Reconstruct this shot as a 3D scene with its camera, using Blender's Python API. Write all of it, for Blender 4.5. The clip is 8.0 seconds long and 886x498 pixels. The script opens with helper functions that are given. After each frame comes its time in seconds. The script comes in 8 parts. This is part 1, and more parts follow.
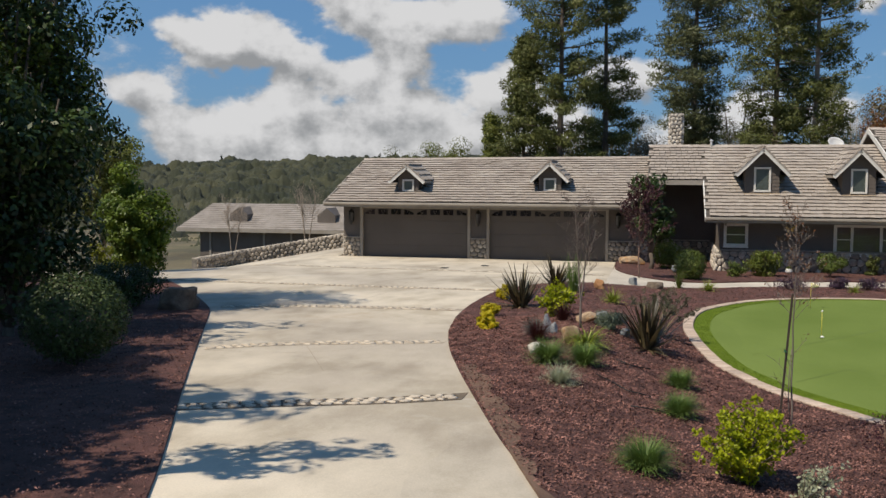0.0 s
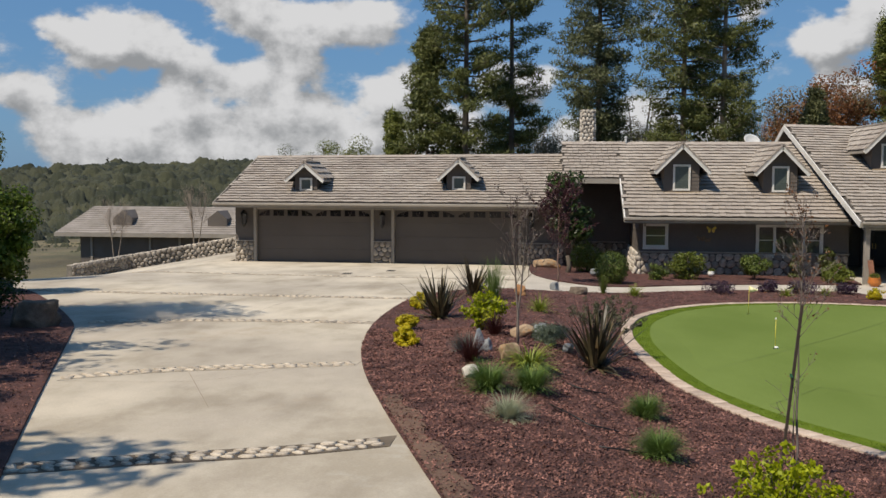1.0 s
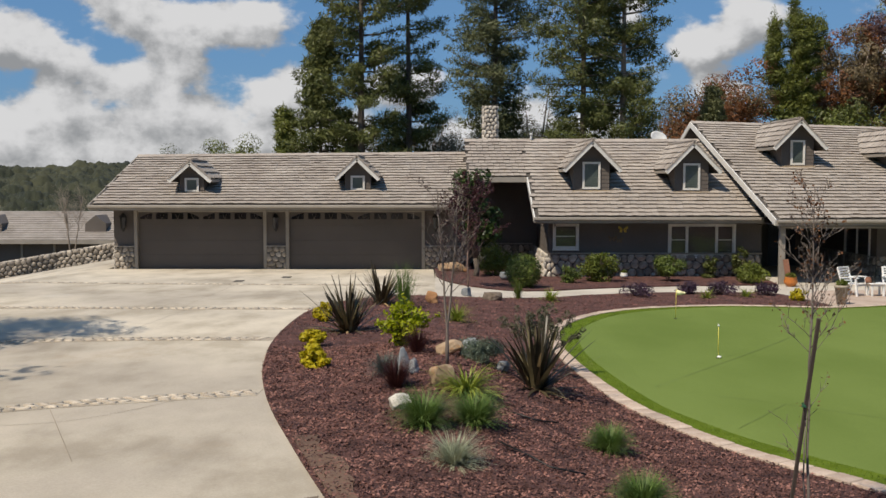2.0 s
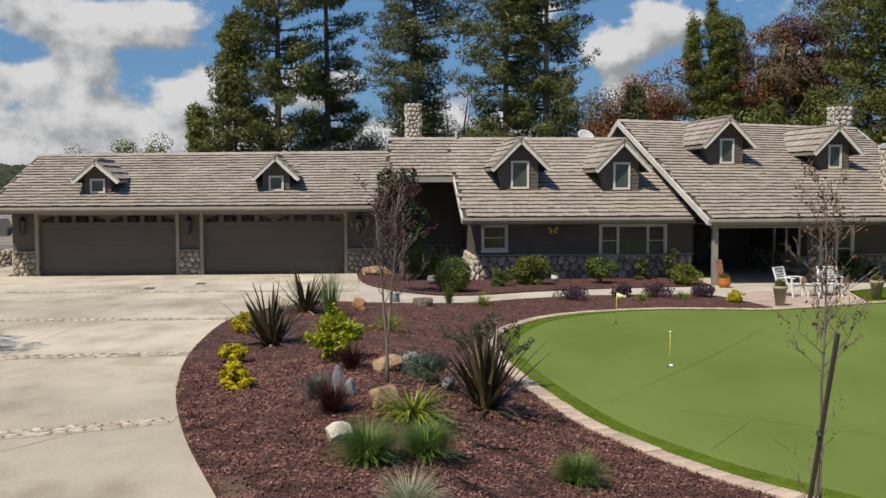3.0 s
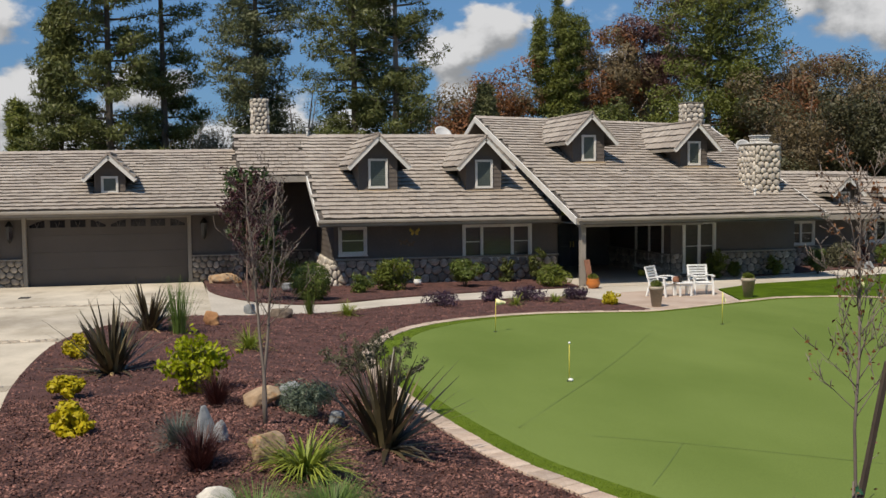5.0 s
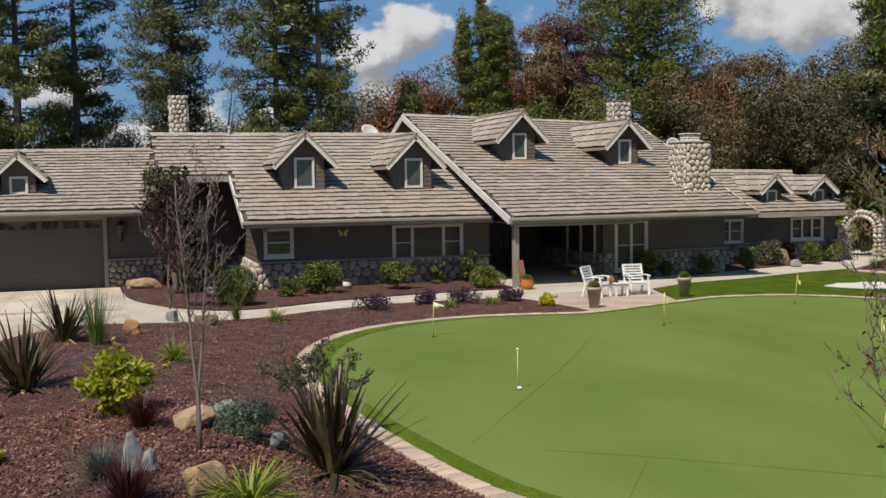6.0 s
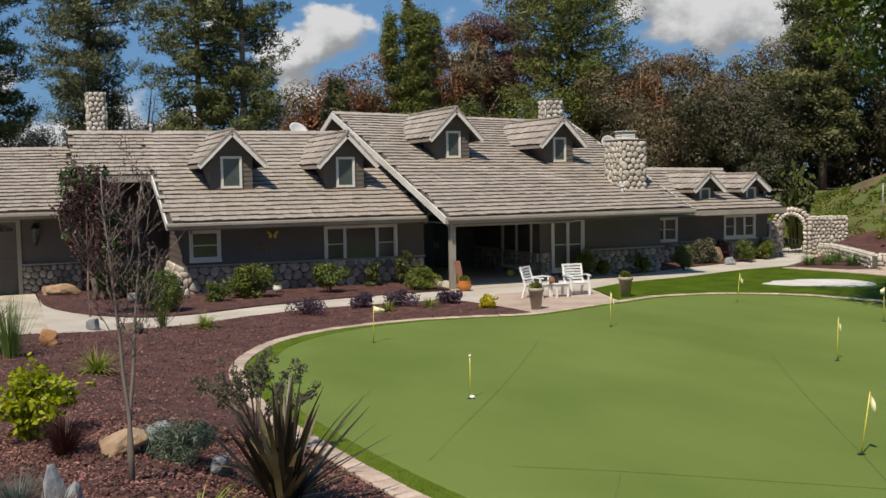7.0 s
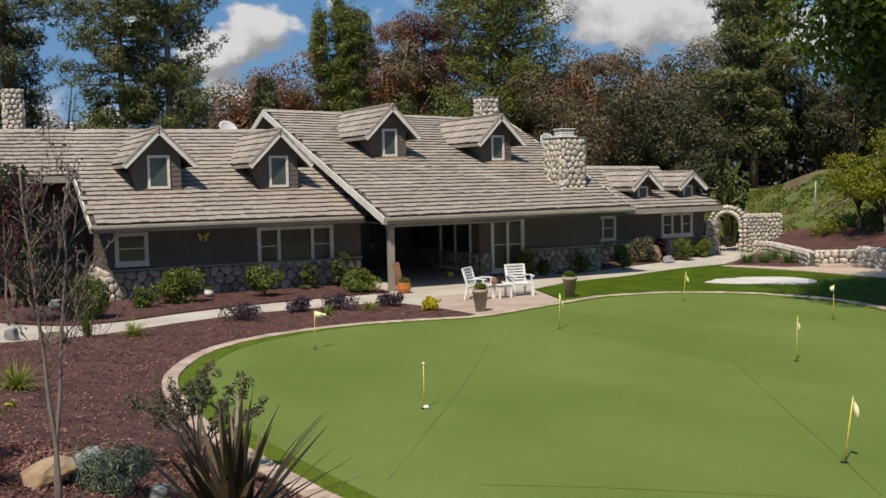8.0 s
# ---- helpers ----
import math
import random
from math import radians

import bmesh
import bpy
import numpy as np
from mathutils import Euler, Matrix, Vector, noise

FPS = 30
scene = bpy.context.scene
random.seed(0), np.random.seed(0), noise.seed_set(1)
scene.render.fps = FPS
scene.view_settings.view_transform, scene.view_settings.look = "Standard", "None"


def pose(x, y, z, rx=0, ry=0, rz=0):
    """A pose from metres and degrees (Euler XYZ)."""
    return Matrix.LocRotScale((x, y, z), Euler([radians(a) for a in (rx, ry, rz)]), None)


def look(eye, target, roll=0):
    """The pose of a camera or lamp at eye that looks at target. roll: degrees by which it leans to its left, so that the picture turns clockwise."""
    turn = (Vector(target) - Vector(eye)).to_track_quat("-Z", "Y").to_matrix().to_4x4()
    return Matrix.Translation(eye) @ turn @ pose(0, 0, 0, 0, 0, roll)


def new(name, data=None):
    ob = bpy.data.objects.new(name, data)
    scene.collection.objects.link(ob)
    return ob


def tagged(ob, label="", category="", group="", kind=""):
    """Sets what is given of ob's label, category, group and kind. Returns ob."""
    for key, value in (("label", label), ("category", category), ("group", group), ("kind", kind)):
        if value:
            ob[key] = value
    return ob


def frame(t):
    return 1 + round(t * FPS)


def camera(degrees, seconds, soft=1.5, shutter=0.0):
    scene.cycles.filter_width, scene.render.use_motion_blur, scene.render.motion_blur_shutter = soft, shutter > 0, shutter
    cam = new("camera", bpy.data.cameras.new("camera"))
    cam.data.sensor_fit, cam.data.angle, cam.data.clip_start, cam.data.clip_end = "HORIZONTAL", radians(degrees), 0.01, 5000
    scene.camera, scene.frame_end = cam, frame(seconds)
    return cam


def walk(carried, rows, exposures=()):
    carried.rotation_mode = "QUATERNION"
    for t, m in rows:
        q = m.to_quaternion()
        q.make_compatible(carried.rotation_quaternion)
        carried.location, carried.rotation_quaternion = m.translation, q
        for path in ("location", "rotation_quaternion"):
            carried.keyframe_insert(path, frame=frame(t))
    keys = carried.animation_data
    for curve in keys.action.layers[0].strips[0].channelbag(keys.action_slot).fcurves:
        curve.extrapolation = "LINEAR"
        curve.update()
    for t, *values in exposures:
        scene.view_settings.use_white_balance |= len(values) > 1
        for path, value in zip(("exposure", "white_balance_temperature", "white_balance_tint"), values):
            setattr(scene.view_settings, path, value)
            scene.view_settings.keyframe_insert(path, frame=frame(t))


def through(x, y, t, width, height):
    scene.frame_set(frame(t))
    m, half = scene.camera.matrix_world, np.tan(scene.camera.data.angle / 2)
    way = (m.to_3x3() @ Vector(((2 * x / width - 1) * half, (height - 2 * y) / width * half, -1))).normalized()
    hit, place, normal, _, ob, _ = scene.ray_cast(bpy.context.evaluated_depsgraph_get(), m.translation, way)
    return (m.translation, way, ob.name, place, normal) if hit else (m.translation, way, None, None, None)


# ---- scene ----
from mathutils.geometry import delaunay_2d_cdt

# ---------------------------------------------------------------- camera
cam = camera(46.35, 8.0, soft=1.5)
PATH = [
    (0, (15.634, -49.571, 4.233), (13.555, -39.818, 3.486), 0.28),
    (0.5, (15.093, -47.819, 4.069), (13.497, -37.974, 3.346), 0.29),
    (1, (14.607, -46.199, 3.954), (13.528, -36.282, 3.250), 0.30),
    (1.5, (14.197, -44.757, 3.866), (13.679, -34.794, 3.180), 0.17),
    (3, (13.596, -41.827, 3.722), (14.394, -31.880, 3.062), -0.14),
    (3.5, (13.500, -41.203, 3.701), (14.643, -31.290, 3.042), -0.19),
    (4, (13.398, -40.545, 3.664), (14.927, -30.684, 3.012), -0.31),
    (4.5, (13.314, -39.911, 3.645), (15.244, -30.121, 2.994), -0.46),
    (6, (13.157, -38.242, 3.612), (16.222, -28.747, 2.948), -0.77),
    (6.5, (13.149, -37.654, 3.571), (16.564, -28.278, 2.909), -0.91),
    (7, (13.144, -37.113, 3.546), (16.902, -27.869, 2.880), -1.03),
    (7.5, (13.180, -36.574, 3.506), (17.264, -27.470, 2.840), -1.15),
    (8, (13.202, -36.081, 3.489), (17.593, -27.122, 2.817), -1.30),
]
walk(cam, [(t, look(eye, target, roll)) for t, eye, target, roll in PATH], exposures=[(0.0, 0.09, 7200, 10), (8.0, 0.09, 7200, 10)])

# ---------------------------------------------------------------- light
SUN_TO = Vector((-0.413, -0.399, 0.819)).normalized()
sun_data = bpy.data.lights.new("sun", "SUN")
sun_data.energy, sun_data.angle, sun_data.color = 4.6, radians(0.6), (1.0, 0.94, 0.85)
sun = new("sun", sun_data)
sun.matrix_world = look(SUN_TO * 100, (0, 0, 0))


def build_world():
    """Blue sky with banks of cumulus."""
    world = bpy.data.worlds.new("sky")
    scene.world = world
    world.use_nodes = True
    nt = world.node_tree
    nt.nodes.clear()
    N, L = nt.nodes.new, nt.links.new
    out, bg = N("ShaderNodeOutputWorld"), N("ShaderNodeBackground")
    sky = N("ShaderNodeTexSky")
    sky.sky_type, sky.sun_disc = "NISHITA", False
    sky.sun_elevation = math.asin(SUN_TO.z)
    sky.sun_rotation = math.atan2(SUN_TO.x, SUN_TO.y)
    sky.altitude, sky.air_density, sky.dust_density, sky.ozone_density = 300, 1.0, 0.6, 2.0
    tc = N("ShaderNodeTexCoord")

    def vector(operation, a, b):
        n = N("ShaderNodeVectorMath")
        n.operation = operation
        for socket, value in zip(n.inputs, (a, b)):
            if isinstance(value, bpy.types.NodeSocket):
                L(value, socket)
            else:
                socket.default_value = value
        return n

    def number(operation, a, b):
        n = N("ShaderNodeMath")
        n.operation = operation
        for socket, value in zip(n.inputs, (a, b)):
            if isinstance(value, bpy.types.NodeSocket):
                L(value, socket)
            else:
                socket.default_value = value
        return n.outputs[0]

    def billow(source, scale, detail, output="Fac"):
        n = N("ShaderNodeTexNoise")
        n.inputs["Scale"].default_value, n.inputs["Detail"].default_value, n.inputs["Roughness"].default_value = scale, detail, 0.56
        L(source, n.inputs["Vector"])
        return n.outputs[output]

    def density(source):
        """How thick the cloud is along a direction: banks at known places, with billowing edges."""
        tall = vector("MULTIPLY", source, (1.0, 1.0, 1.6)).outputs["Vector"]
        push = vector("SUBTRACT", billow(tall, 17.0, 4, "Color"), (0.5, 0.5, 0.5)).outputs["Vector"]
        bent = vector("ADD", tall, vector("MULTIPLY", push, (0.055, 0.055, 0.055)).outputs["Vector"]).outputs["Vector"]
        total = number("ADD", number("MULTIPLY", billow(vector("ADD", tall, (3.1, 1.7, 0.4)).outputs["Vector"], 15.0, 8), 0.62), 0.12)
        total = number("ADD", total, number("MULTIPLY", number("SUBTRACT", billow(tall, 46.0, 5), 0.5), 0.30))
        for azimuth, height, size, gain in CLOUDS:
            a, e = radians(azimuth), radians(height)
            rng = N("ShaderNodeMapRange")
            rng.interpolation_type = "SMOOTHSTEP"
            rng.inputs["From Min"].default_value, rng.inputs["From Max"].default_value = radians(size), 0.0
            rng.inputs["To Min"].default_value, rng.inputs["To Max"].default_value = 0.0, gain
            L(vector("DISTANCE", bent, (math.sin(a) * math.cos(e), math.cos(a) * math.cos(e), math.sin(e) * 1.6)).outputs["Value"], rng.inputs["Value"])
            total = number("ADD", total, rng.outputs["Result"])
        return total

    total = density(tc.outputs["Generated"])
    cover = N("ShaderNodeMapRange")
    cover.interpolation_type = "SMOOTHSTEP"
    cover.inputs["From Min"].default_value, cover.inputs["From Max"].default_value = 0.49, 0.68
    L(total, cover.inputs["Value"])
    # tops that face the light are white, undersides grey
    above = density(vector("ADD", tc.outputs["Generated"], (-0.012, 0.0, 0.020)).outputs["Vector"])
    rel = N("ShaderNodeMapRange")
    rel.interpolation_type = "SMOOTHSTEP"
    rel.inputs["From Min"].default_value, rel.inputs["From Max"].default_value = -0.30, 0.26
    slope = number("SUBTRACT", number("MINIMUM", total, 1.25), number("MINIMUM", above, 1.3))
    L(number("ADD", slope, number("MULTIPLY", number("SUBTRACT", billow(tc.outputs["Generated"], 38.0, 6), 0.5), 0.75)), rel.inputs["Value"])
    ramp = N("ShaderNodeValToRGB")
    ramp.color_ramp.elements[0].position, ramp.color_ramp.elements[0].color = 0.0, (2.6, 2.85, 3.25, 1)
    ramp.color_ramp.elements[1].position, ramp.color_ramp.elements[1].color = 1.0, (6.0, 6.35, 7.0, 1)
    L(rel.outputs["Result"], ramp.inputs["Fac"])
    mix = N("ShaderNodeMixRGB")
    L(cover.outputs["Result"], mix.inputs["Fac"])
    tint = N("ShaderNodeMixRGB")
    tint.blend_type = "MULTIPLY"
    tint.inputs["Fac"].default_value = 1.0
    tint.inputs["Color2"].default_value = (0.62, 0.85, 1.05, 1)
    L(sky.outputs["Color"], tint.inputs["Color1"])
    blue = N("ShaderNodeMixRGB")
    blue.inputs["Fac"].default_value = 0.7
    blue.inputs["Color2"].default_value = (0.85, 2.2, 4.7, 1)
    L(tint.outputs["Color"], blue.inputs["Color1"])
    L(blue.outputs["Color"], mix.inputs["Color1"]), L(ramp.outputs["Color"], mix.inputs["Color2"])
    L(mix.outputs["Color"], bg.inputs["Color"])
    bg.inputs["Strength"].default_value = 0.10
    L(bg.outputs["Background"], out.inputs["Surface"])


# azimuth from +y towards +x, height above the horizon, radius, gain (degrees)
CLOUDS = [(-25.0, 6.5, 3.1, 0.46), (-22.8, 7.2, 3.4, 0.5), (-20.2, 6.0, 3.0, 0.46), (-26.8, 7.3, 2.0, 0.3), (-16.8, 8.8, 3.2, 0.42), (-13.8, 7.7, 3.8, 0.44), (-10.3, 8.2, 3.8, 0.42), (-18.6, 10.4, 3.4, 0.4),
          (-28.4, 4.3, 3.0, 0.42), (-27.0, 2.2, 3.2, 0.4), (-23.0, 2.4, 4.0, 0.4), (-20.0, 3.8, 3.4, 0.38), (-17.5, 2.0, 4.2, 0.4), (-14.5, 3.9, 3.8, 0.4), (-11.5, 2.4, 4.2, 0.4), (-17.4, 5.0, 2.4, 0.3), (-14.6, 5.8, 2.4, 0.26),
          (-8.6, 4.6, 3.8, 0.38), (-6.0, 2.4, 4.2, 0.38), (-25.0, 0.6, 3.6, 0.38), (-20.0, 0.6, 4.2, 0.38), (-14.0, 0.6, 4.2, 0.38), (-8.0, 1.0, 4.2, 0.38),
          (-2.1, 5.0, 3.2, 0.4), (3.9, 3.2, 3.4, 0.38), (0.5, 2.4, 3.6, 0.34), (8.5, 3.0, 3.0, 0.34), (15.1, 7.3, 2.7, 0.5), (13.5, 6.6, 2.2, 0.42), (16.6, 8.8, 2.5, 0.48), (14.6, 4.8, 2.8, 0.4), (10.2, 9.0, 1.6, 0.3), (20.8, 9.6, 1.0, 0.2),
          (23.1, 6.4, 1.8, 0.34), (37.5, 8.4, 5.0, 0.5), (33.0, 9.8, 3.2, 0.4), (41.9, 7.6, 4.2, 0.45), (46.0, 7.0, 3.4, 0.42)]
build_world()

# ---------------------------------------------------------------- materials


def material(name):
    m = bpy.data.materials.new(name)
    m.use_nodes = True
    nt = m.node_tree
    return m, nt, nt.nodes["Principled BSDF"]


def noise_node(nt, scale, detail=6, rough=0.6, stretch=(1, 1, 1), coords="Object"):
    tc, mp, nz = nt.nodes.new("ShaderNodeTexCoord"), nt.nodes.new("ShaderNodeMapping"), nt.nodes.new("ShaderNodeTexNoise")
    mp.inputs["Scale"].default_value = stretch
    nt.links.new(tc.outputs[coords], mp.inputs["Vector"])
    nt.links.new(mp.outputs["Vector"], nz.inputs["Vector"])
    nz.inputs["Scale"].default_value, nz.inputs["Detail"].default_value, nz.inputs["Roughness"].default_value = scale, detail, rough
    return nz


def ramp_node(nt, source, stops):
    r = nt.nodes.new("ShaderNodeValToRGB")
    while len(r.color_ramp.elements) < len(stops):
        r.color_ramp.elements.new(0.5)
    for el, (p, c) in zip(r.color_ramp.elements, stops):
        el.position, el.color = p, (*c, 1)
    nt.links.new(source, r.inputs["Fac"])
    return r


def mixed(nt, a, b, fac, kind="MIX"):
    m = nt.nodes.new("ShaderNodeMixRGB")
    m.blend_type = kind
    for socket, value in ((m.inputs["Color1"], a), (m.inputs["Color2"], b), (m.inputs["Fac"], fac)):
        if isinstance(value, bpy.types.NodeSocket):
            nt.links.new(value, socket)
        elif isinstance(value, tuple):
            socket.default_value = (*value, 1)
        else:
            socket.default_value = value
    return m.outputs["Color"]


def surface(name, dark, light, rough=0.8, coarse=0.8, fine=25.0, bump=0.3, bump_size=0.01, stretch=(1, 1, 1), per_piece=0.0,
            metallic=0.0, spread=(0.35, 0.65), stain=None, island=False, coords="Object"):
    """A material with coarse and fine variation, fine relief, and a shift of value from piece to piece."""
    m, nt, bsdf = material(name)
    big = noise_node(nt, coarse, 5, 0.55, stretch, coords)
    small = noise_node(nt, fine, 6, 0.65, stretch, coords)
    base = ramp_node(nt, big.outputs["Fac"], [(spread[0], dark), (spread[1], light)]).outputs["Color"]
    grain = ramp_node(nt, small.outputs["Fac"], [(0.3, (0.72, 0.72, 0.72)), (0.7, (1.2, 1.2, 1.2))]).outputs["Color"]
    colour = mixed(nt, base, grain, 0.75, "MULTIPLY")
    if per_piece:
        src = nt.nodes.new("ShaderNodeNewGeometry").outputs["Random Per Island"] if island else nt.nodes.new("ShaderNodeObjectInfo").outputs["Random"]
        lo, hi = 1 - per_piece, 1 + per_piece
        tone = ramp_node(nt, src, [(0.0, (lo, lo, lo)), (0.5, (1.0, 0.98, 0.96)), (1.0, (hi, hi, hi * 0.99))]).outputs["Color"]
        colour = mixed(nt, colour, tone, 1.0, "MULTIPLY")
    if stain:
        st = noise_node(nt, stain[1], 7, 0.7, (1, 1, 1), coords)
        mask = ramp_node(nt, st.outputs["Fac"], [(stain[2], (0, 0, 0)), (stain[2] + 0.14, (1, 1, 1))]).outputs["Color"]
        colour = mixed(nt, colour, stain[0], mask)
    nt.links.new(colour, bsdf.inputs["Base Color"])
    bsdf.inputs["Roughness"].default_value, bsdf.inputs["Metallic"].default_value = rough, metallic
    if bump:
        b = nt.nodes.new("ShaderNodeBump")
        b.inputs["Strength"].default_value, b.inputs["Distance"].default_value = bump, bump_size
        nt.links.new(small.outputs["Fac"], b.inputs["Height"])
        nt.links.new(b.outputs["Normal"], bsdf.inputs["Normal"])
    return m


def leaf_material(name, dark, light, through=0.25, rough=0.5):
    """Leaves: each leaf its own tone, a little light comes through."""
    m, nt, bsdf = material(name)
    geo = nt.nodes.new("ShaderNodeNewGeometry")
    patch = noise_node(nt, 1.7, 4, 0.6)
    blend = nt.nodes.new("ShaderNodeMath")
    blend.operation = "MULTIPLY_ADD"
    blend.inputs[1].default_value = 0.5
    nt.links.new(geo.outputs["Random Per Island"], blend.inputs[0])
    spread = nt.nodes.new("ShaderNodeMapRange")
    spread.inputs["From Min"].default_value, spread.inputs["From Max"].default_value, spread.inputs["To Max"].default_value = 0.3, 0.7, 0.5
    nt.links.new(patch.outputs["Fac"], spread.inputs["Value"])
    nt.links.new(spread.outputs["Result"], blend.inputs[2])
    base = ramp_node(nt, blend.outputs[0], [(0.0, dark), (1.0, light)]).outputs["Color"]
    big = noise_node(nt, 0.5, 3, 0.5)
    tone = ramp_node(nt, big.outputs["Fac"], [(0.3, (0.65, 0.7, 0.65)), (0.7, (1.25, 1.2, 1.15))]).outputs["Color"]
    colour = mixed(nt, base, tone, 1.0, "MULTIPLY")
    nt.links.new(colour, bsdf.inputs["Base Color"])
    bsdf.inputs["Roughness"].default_value = rough
    bsdf.inputs["Specular IOR Level"].default_value = 0.3
    trans = nt.nodes.new("ShaderNodeBsdfTranslucent")
    nt.links.new(colour, trans.inputs["Color"])
    add = nt.nodes.new("ShaderNodeMixShader")
    add.inputs["Fac"].default_value = through
    nt.links.new(bsdf.outputs["BSDF"], add.inputs[1])
    nt.links.new(trans.outputs["BSDF"], add.inputs[2])
    nt.links.new(add.outputs["Shader"], nt.nodes["Material Output"].inputs["Surface"])
    return m


def glass_material(name, tint=(0.9, 0.95, 0.95)):
    m, nt, bsdf = material(name)
    bsdf.inputs["Base Color"].default_value = (*tint, 1)
    bsdf.inputs["Roughness"].default_value = 0.03
    bsdf.inputs["Transmission Weight"].default_value = 1.0
    bsdf.inputs["IOR"].default_value = 1.45
    return m




def concrete_material(name):
    """Old broom-finished concrete: broad blotches, pale bloom, brown stains and fine grain."""
    m, nt, bsdf = material(name)
    broad = noise_node(nt, 0.13, 4, 0.55)
    mid = noise_node(nt, 0.75, 7, 0.62, (1.0, 0.55, 1.0))
    fine = noise_node(nt, 38, 6, 0.65)
    base = ramp_node(nt, broad.outputs["Fac"], [(0.38, (0.372, 0.325, 0.262)), (0.5, (0.452, 0.398, 0.318)), (0.62, (0.535, 0.472, 0.375))]).outputs["Color"]
    blot = ramp_node(nt, mid.outputs["Fac"], [(0.36, (0.74, 0.72, 0.69)), (0.5, (1.0, 1.0, 1.0)), (0.64, (1.15, 1.15, 1.16))]).outputs["Color"]
    colour = mixed(nt, base, blot, 0.9, "MULTIPLY")
    grain = ramp_node(nt, fine.outputs["Fac"], [(0.3, (0.85, 0.85, 0.85)), (0.7, (1.1, 1.1, 1.1))]).outputs["Color"]
    colour = mixed(nt, colour, grain, 0.8, "MULTIPLY")
    for scale, edge, tint, stretch in ((0.42, 0.60, (0.35, 0.275, 0.195), (1, 0.6, 1)), (1.6, 0.66, (0.27, 0.235, 0.19), (1, 1, 1)), (0.3, 0.63, (0.56, 0.54, 0.49), (0.7, 1, 1))):
        st = noise_node(nt, scale, 8, 0.68, stretch)
        mask = ramp_node(nt, st.outputs["Fac"], [(edge, (0, 0, 0)), (edge + 0.16, (0.75, 0.75, 0.75))]).outputs["Color"]
        colour = mixed(nt, colour, tint, mask)
    nt.links.new(colour, bsdf.inputs["Base Color"])
    bsdf.inputs["Roughness"].default_value = 0.85
    b = nt.nodes.new("ShaderNodeBump")
    b.inputs["Strength"].default_value, b.inputs["Distance"].default_value = 0.2, 0.004
    nt.links.new(fine.outputs["Fac"], b.inputs["Height"])
    nt.links.new(b.outputs["Normal"], bsdf.inputs["Normal"])
    return m


CONCRETE = concrete_material("concrete")
PATHWAY = surface("path_concrete", (0.42, 0.375, 0.315), (0.54, 0.49, 0.42), 0.85, 0.5, 30, 0.2, 0.004)
PATIO = surface("patio_paver", (0.37, 0.275, 0.215), (0.47, 0.37, 0.30), 0.85, 0.9, 30, 0.25, 0.004)
MORTAR_DARK = surface("dark_mortar", (0.05, 0.045, 0.04), (0.10, 0.085, 0.07), 0.9, 2, 40, 0.4)
MULCH = surface("bark_mulch", (0.045, 0.017, 0.014), (0.130, 0.054, 0.044), 0.95, 2.6, 42, 1.0, 0.03, spread=(0.3, 0.7))
CHIP = surface("mulch_chip", (0.055, 0.021, 0.017), (0.27, 0.13, 0.105), 0.9, 3, 30, 0.4, 0.01, per_piece=0.6, island=True)
SOIL = surface("dry_soil", (0.085, 0.046, 0.031), (0.155, 0.092, 0.062), 0.95, 0.7, 18, 0.6, 0.02)
GROUND = surface("dry_ground", (0.07, 0.06, 0.035), (0.17, 0.14, 0.075), 0.95, 0.09, 3, 0.6, 0.05, stain=((0.05, 0.06, 0.025), 0.06, 0.52))
PUTTING = surface("putting_turf", (0.114, 0.163, 0.036), (0.146, 0.200, 0.050), 0.9, 0.2, 60, 0.3, 0.004, stretch=(1.6, 0.7, 1))
FRINGE = surface("fringe_turf", (0.088, 0.132, 0.010), (0.128, 0.182, 0.020), 0.85, 2.0, 45, 0.9, 0.02)
SEAM = surface("turf_seam", (0.092, 0.135, 0.030), (0.112, 0.162, 0.038), 0.9, 2, 30, 0.2)
PAVER = surface("curb_paver", (0.38, 0.285, 0.225), (0.50, 0.40, 0.325), 0.85, 3, 40, 0.3, per_piece=0.2)
SAND = surface("bunker_sand", (0.52, 0.50, 0.47), (0.64, 0.62, 0.59), 0.95, 1.5, 40, 0.4)
CASING = surface("window_casing", (0.60, 0.575, 0.53), (0.70, 0.675, 0.63), 0.55, 1.2, 25, 0.12, 0.003)
LAWN = surface("lawn_turf", (0.045, 0.078, 0.003), (0.078, 0.125, 0.006), 0.85, 1.2, 45, 0.9, 0.02)
for turf in (PUTTING, FRINGE, LAWN):
    turf.node_tree.nodes["Principled BSDF"].inputs["Specular IOR Level"].default_value = 0.1
SIDING = surface("brown_siding", (0.100, 0.082, 0.070), (0.128, 0.107, 0.091), 0.7, 0.6, 30, 0.15, 0.003)
DOORPAINT = surface("garage_paint", (0.080, 0.066, 0.058), (0.100, 0.083, 0.072), 0.55, 0.5, 30, 0.1, 0.002)
TRIM = surface("taupe_trim", (0.25, 0.22, 0.185), (0.31, 0.275, 0.235), 0.6, 1, 20, 0.15, 0.003)
WHITE = surface("white_trim", (0.58, 0.56, 0.52), (0.70, 0.68, 0.64), 0.55, 1.2, 25, 0.15, 0.003)
TILE = surface("roof_tile", (0.295, 0.255, 0.222), (0.385, 0.342, 0.303), 0.9, 0.8, 14, 0.5, 0.012, per_piece=0.10)
TILE_MASS = surface("roof_tile_mass", (0.295, 0.255, 0.222), (0.385, 0.342, 0.303), 0.9, 0.8, 14, 0.5, 0.012, per_piece=0.10, island=True)
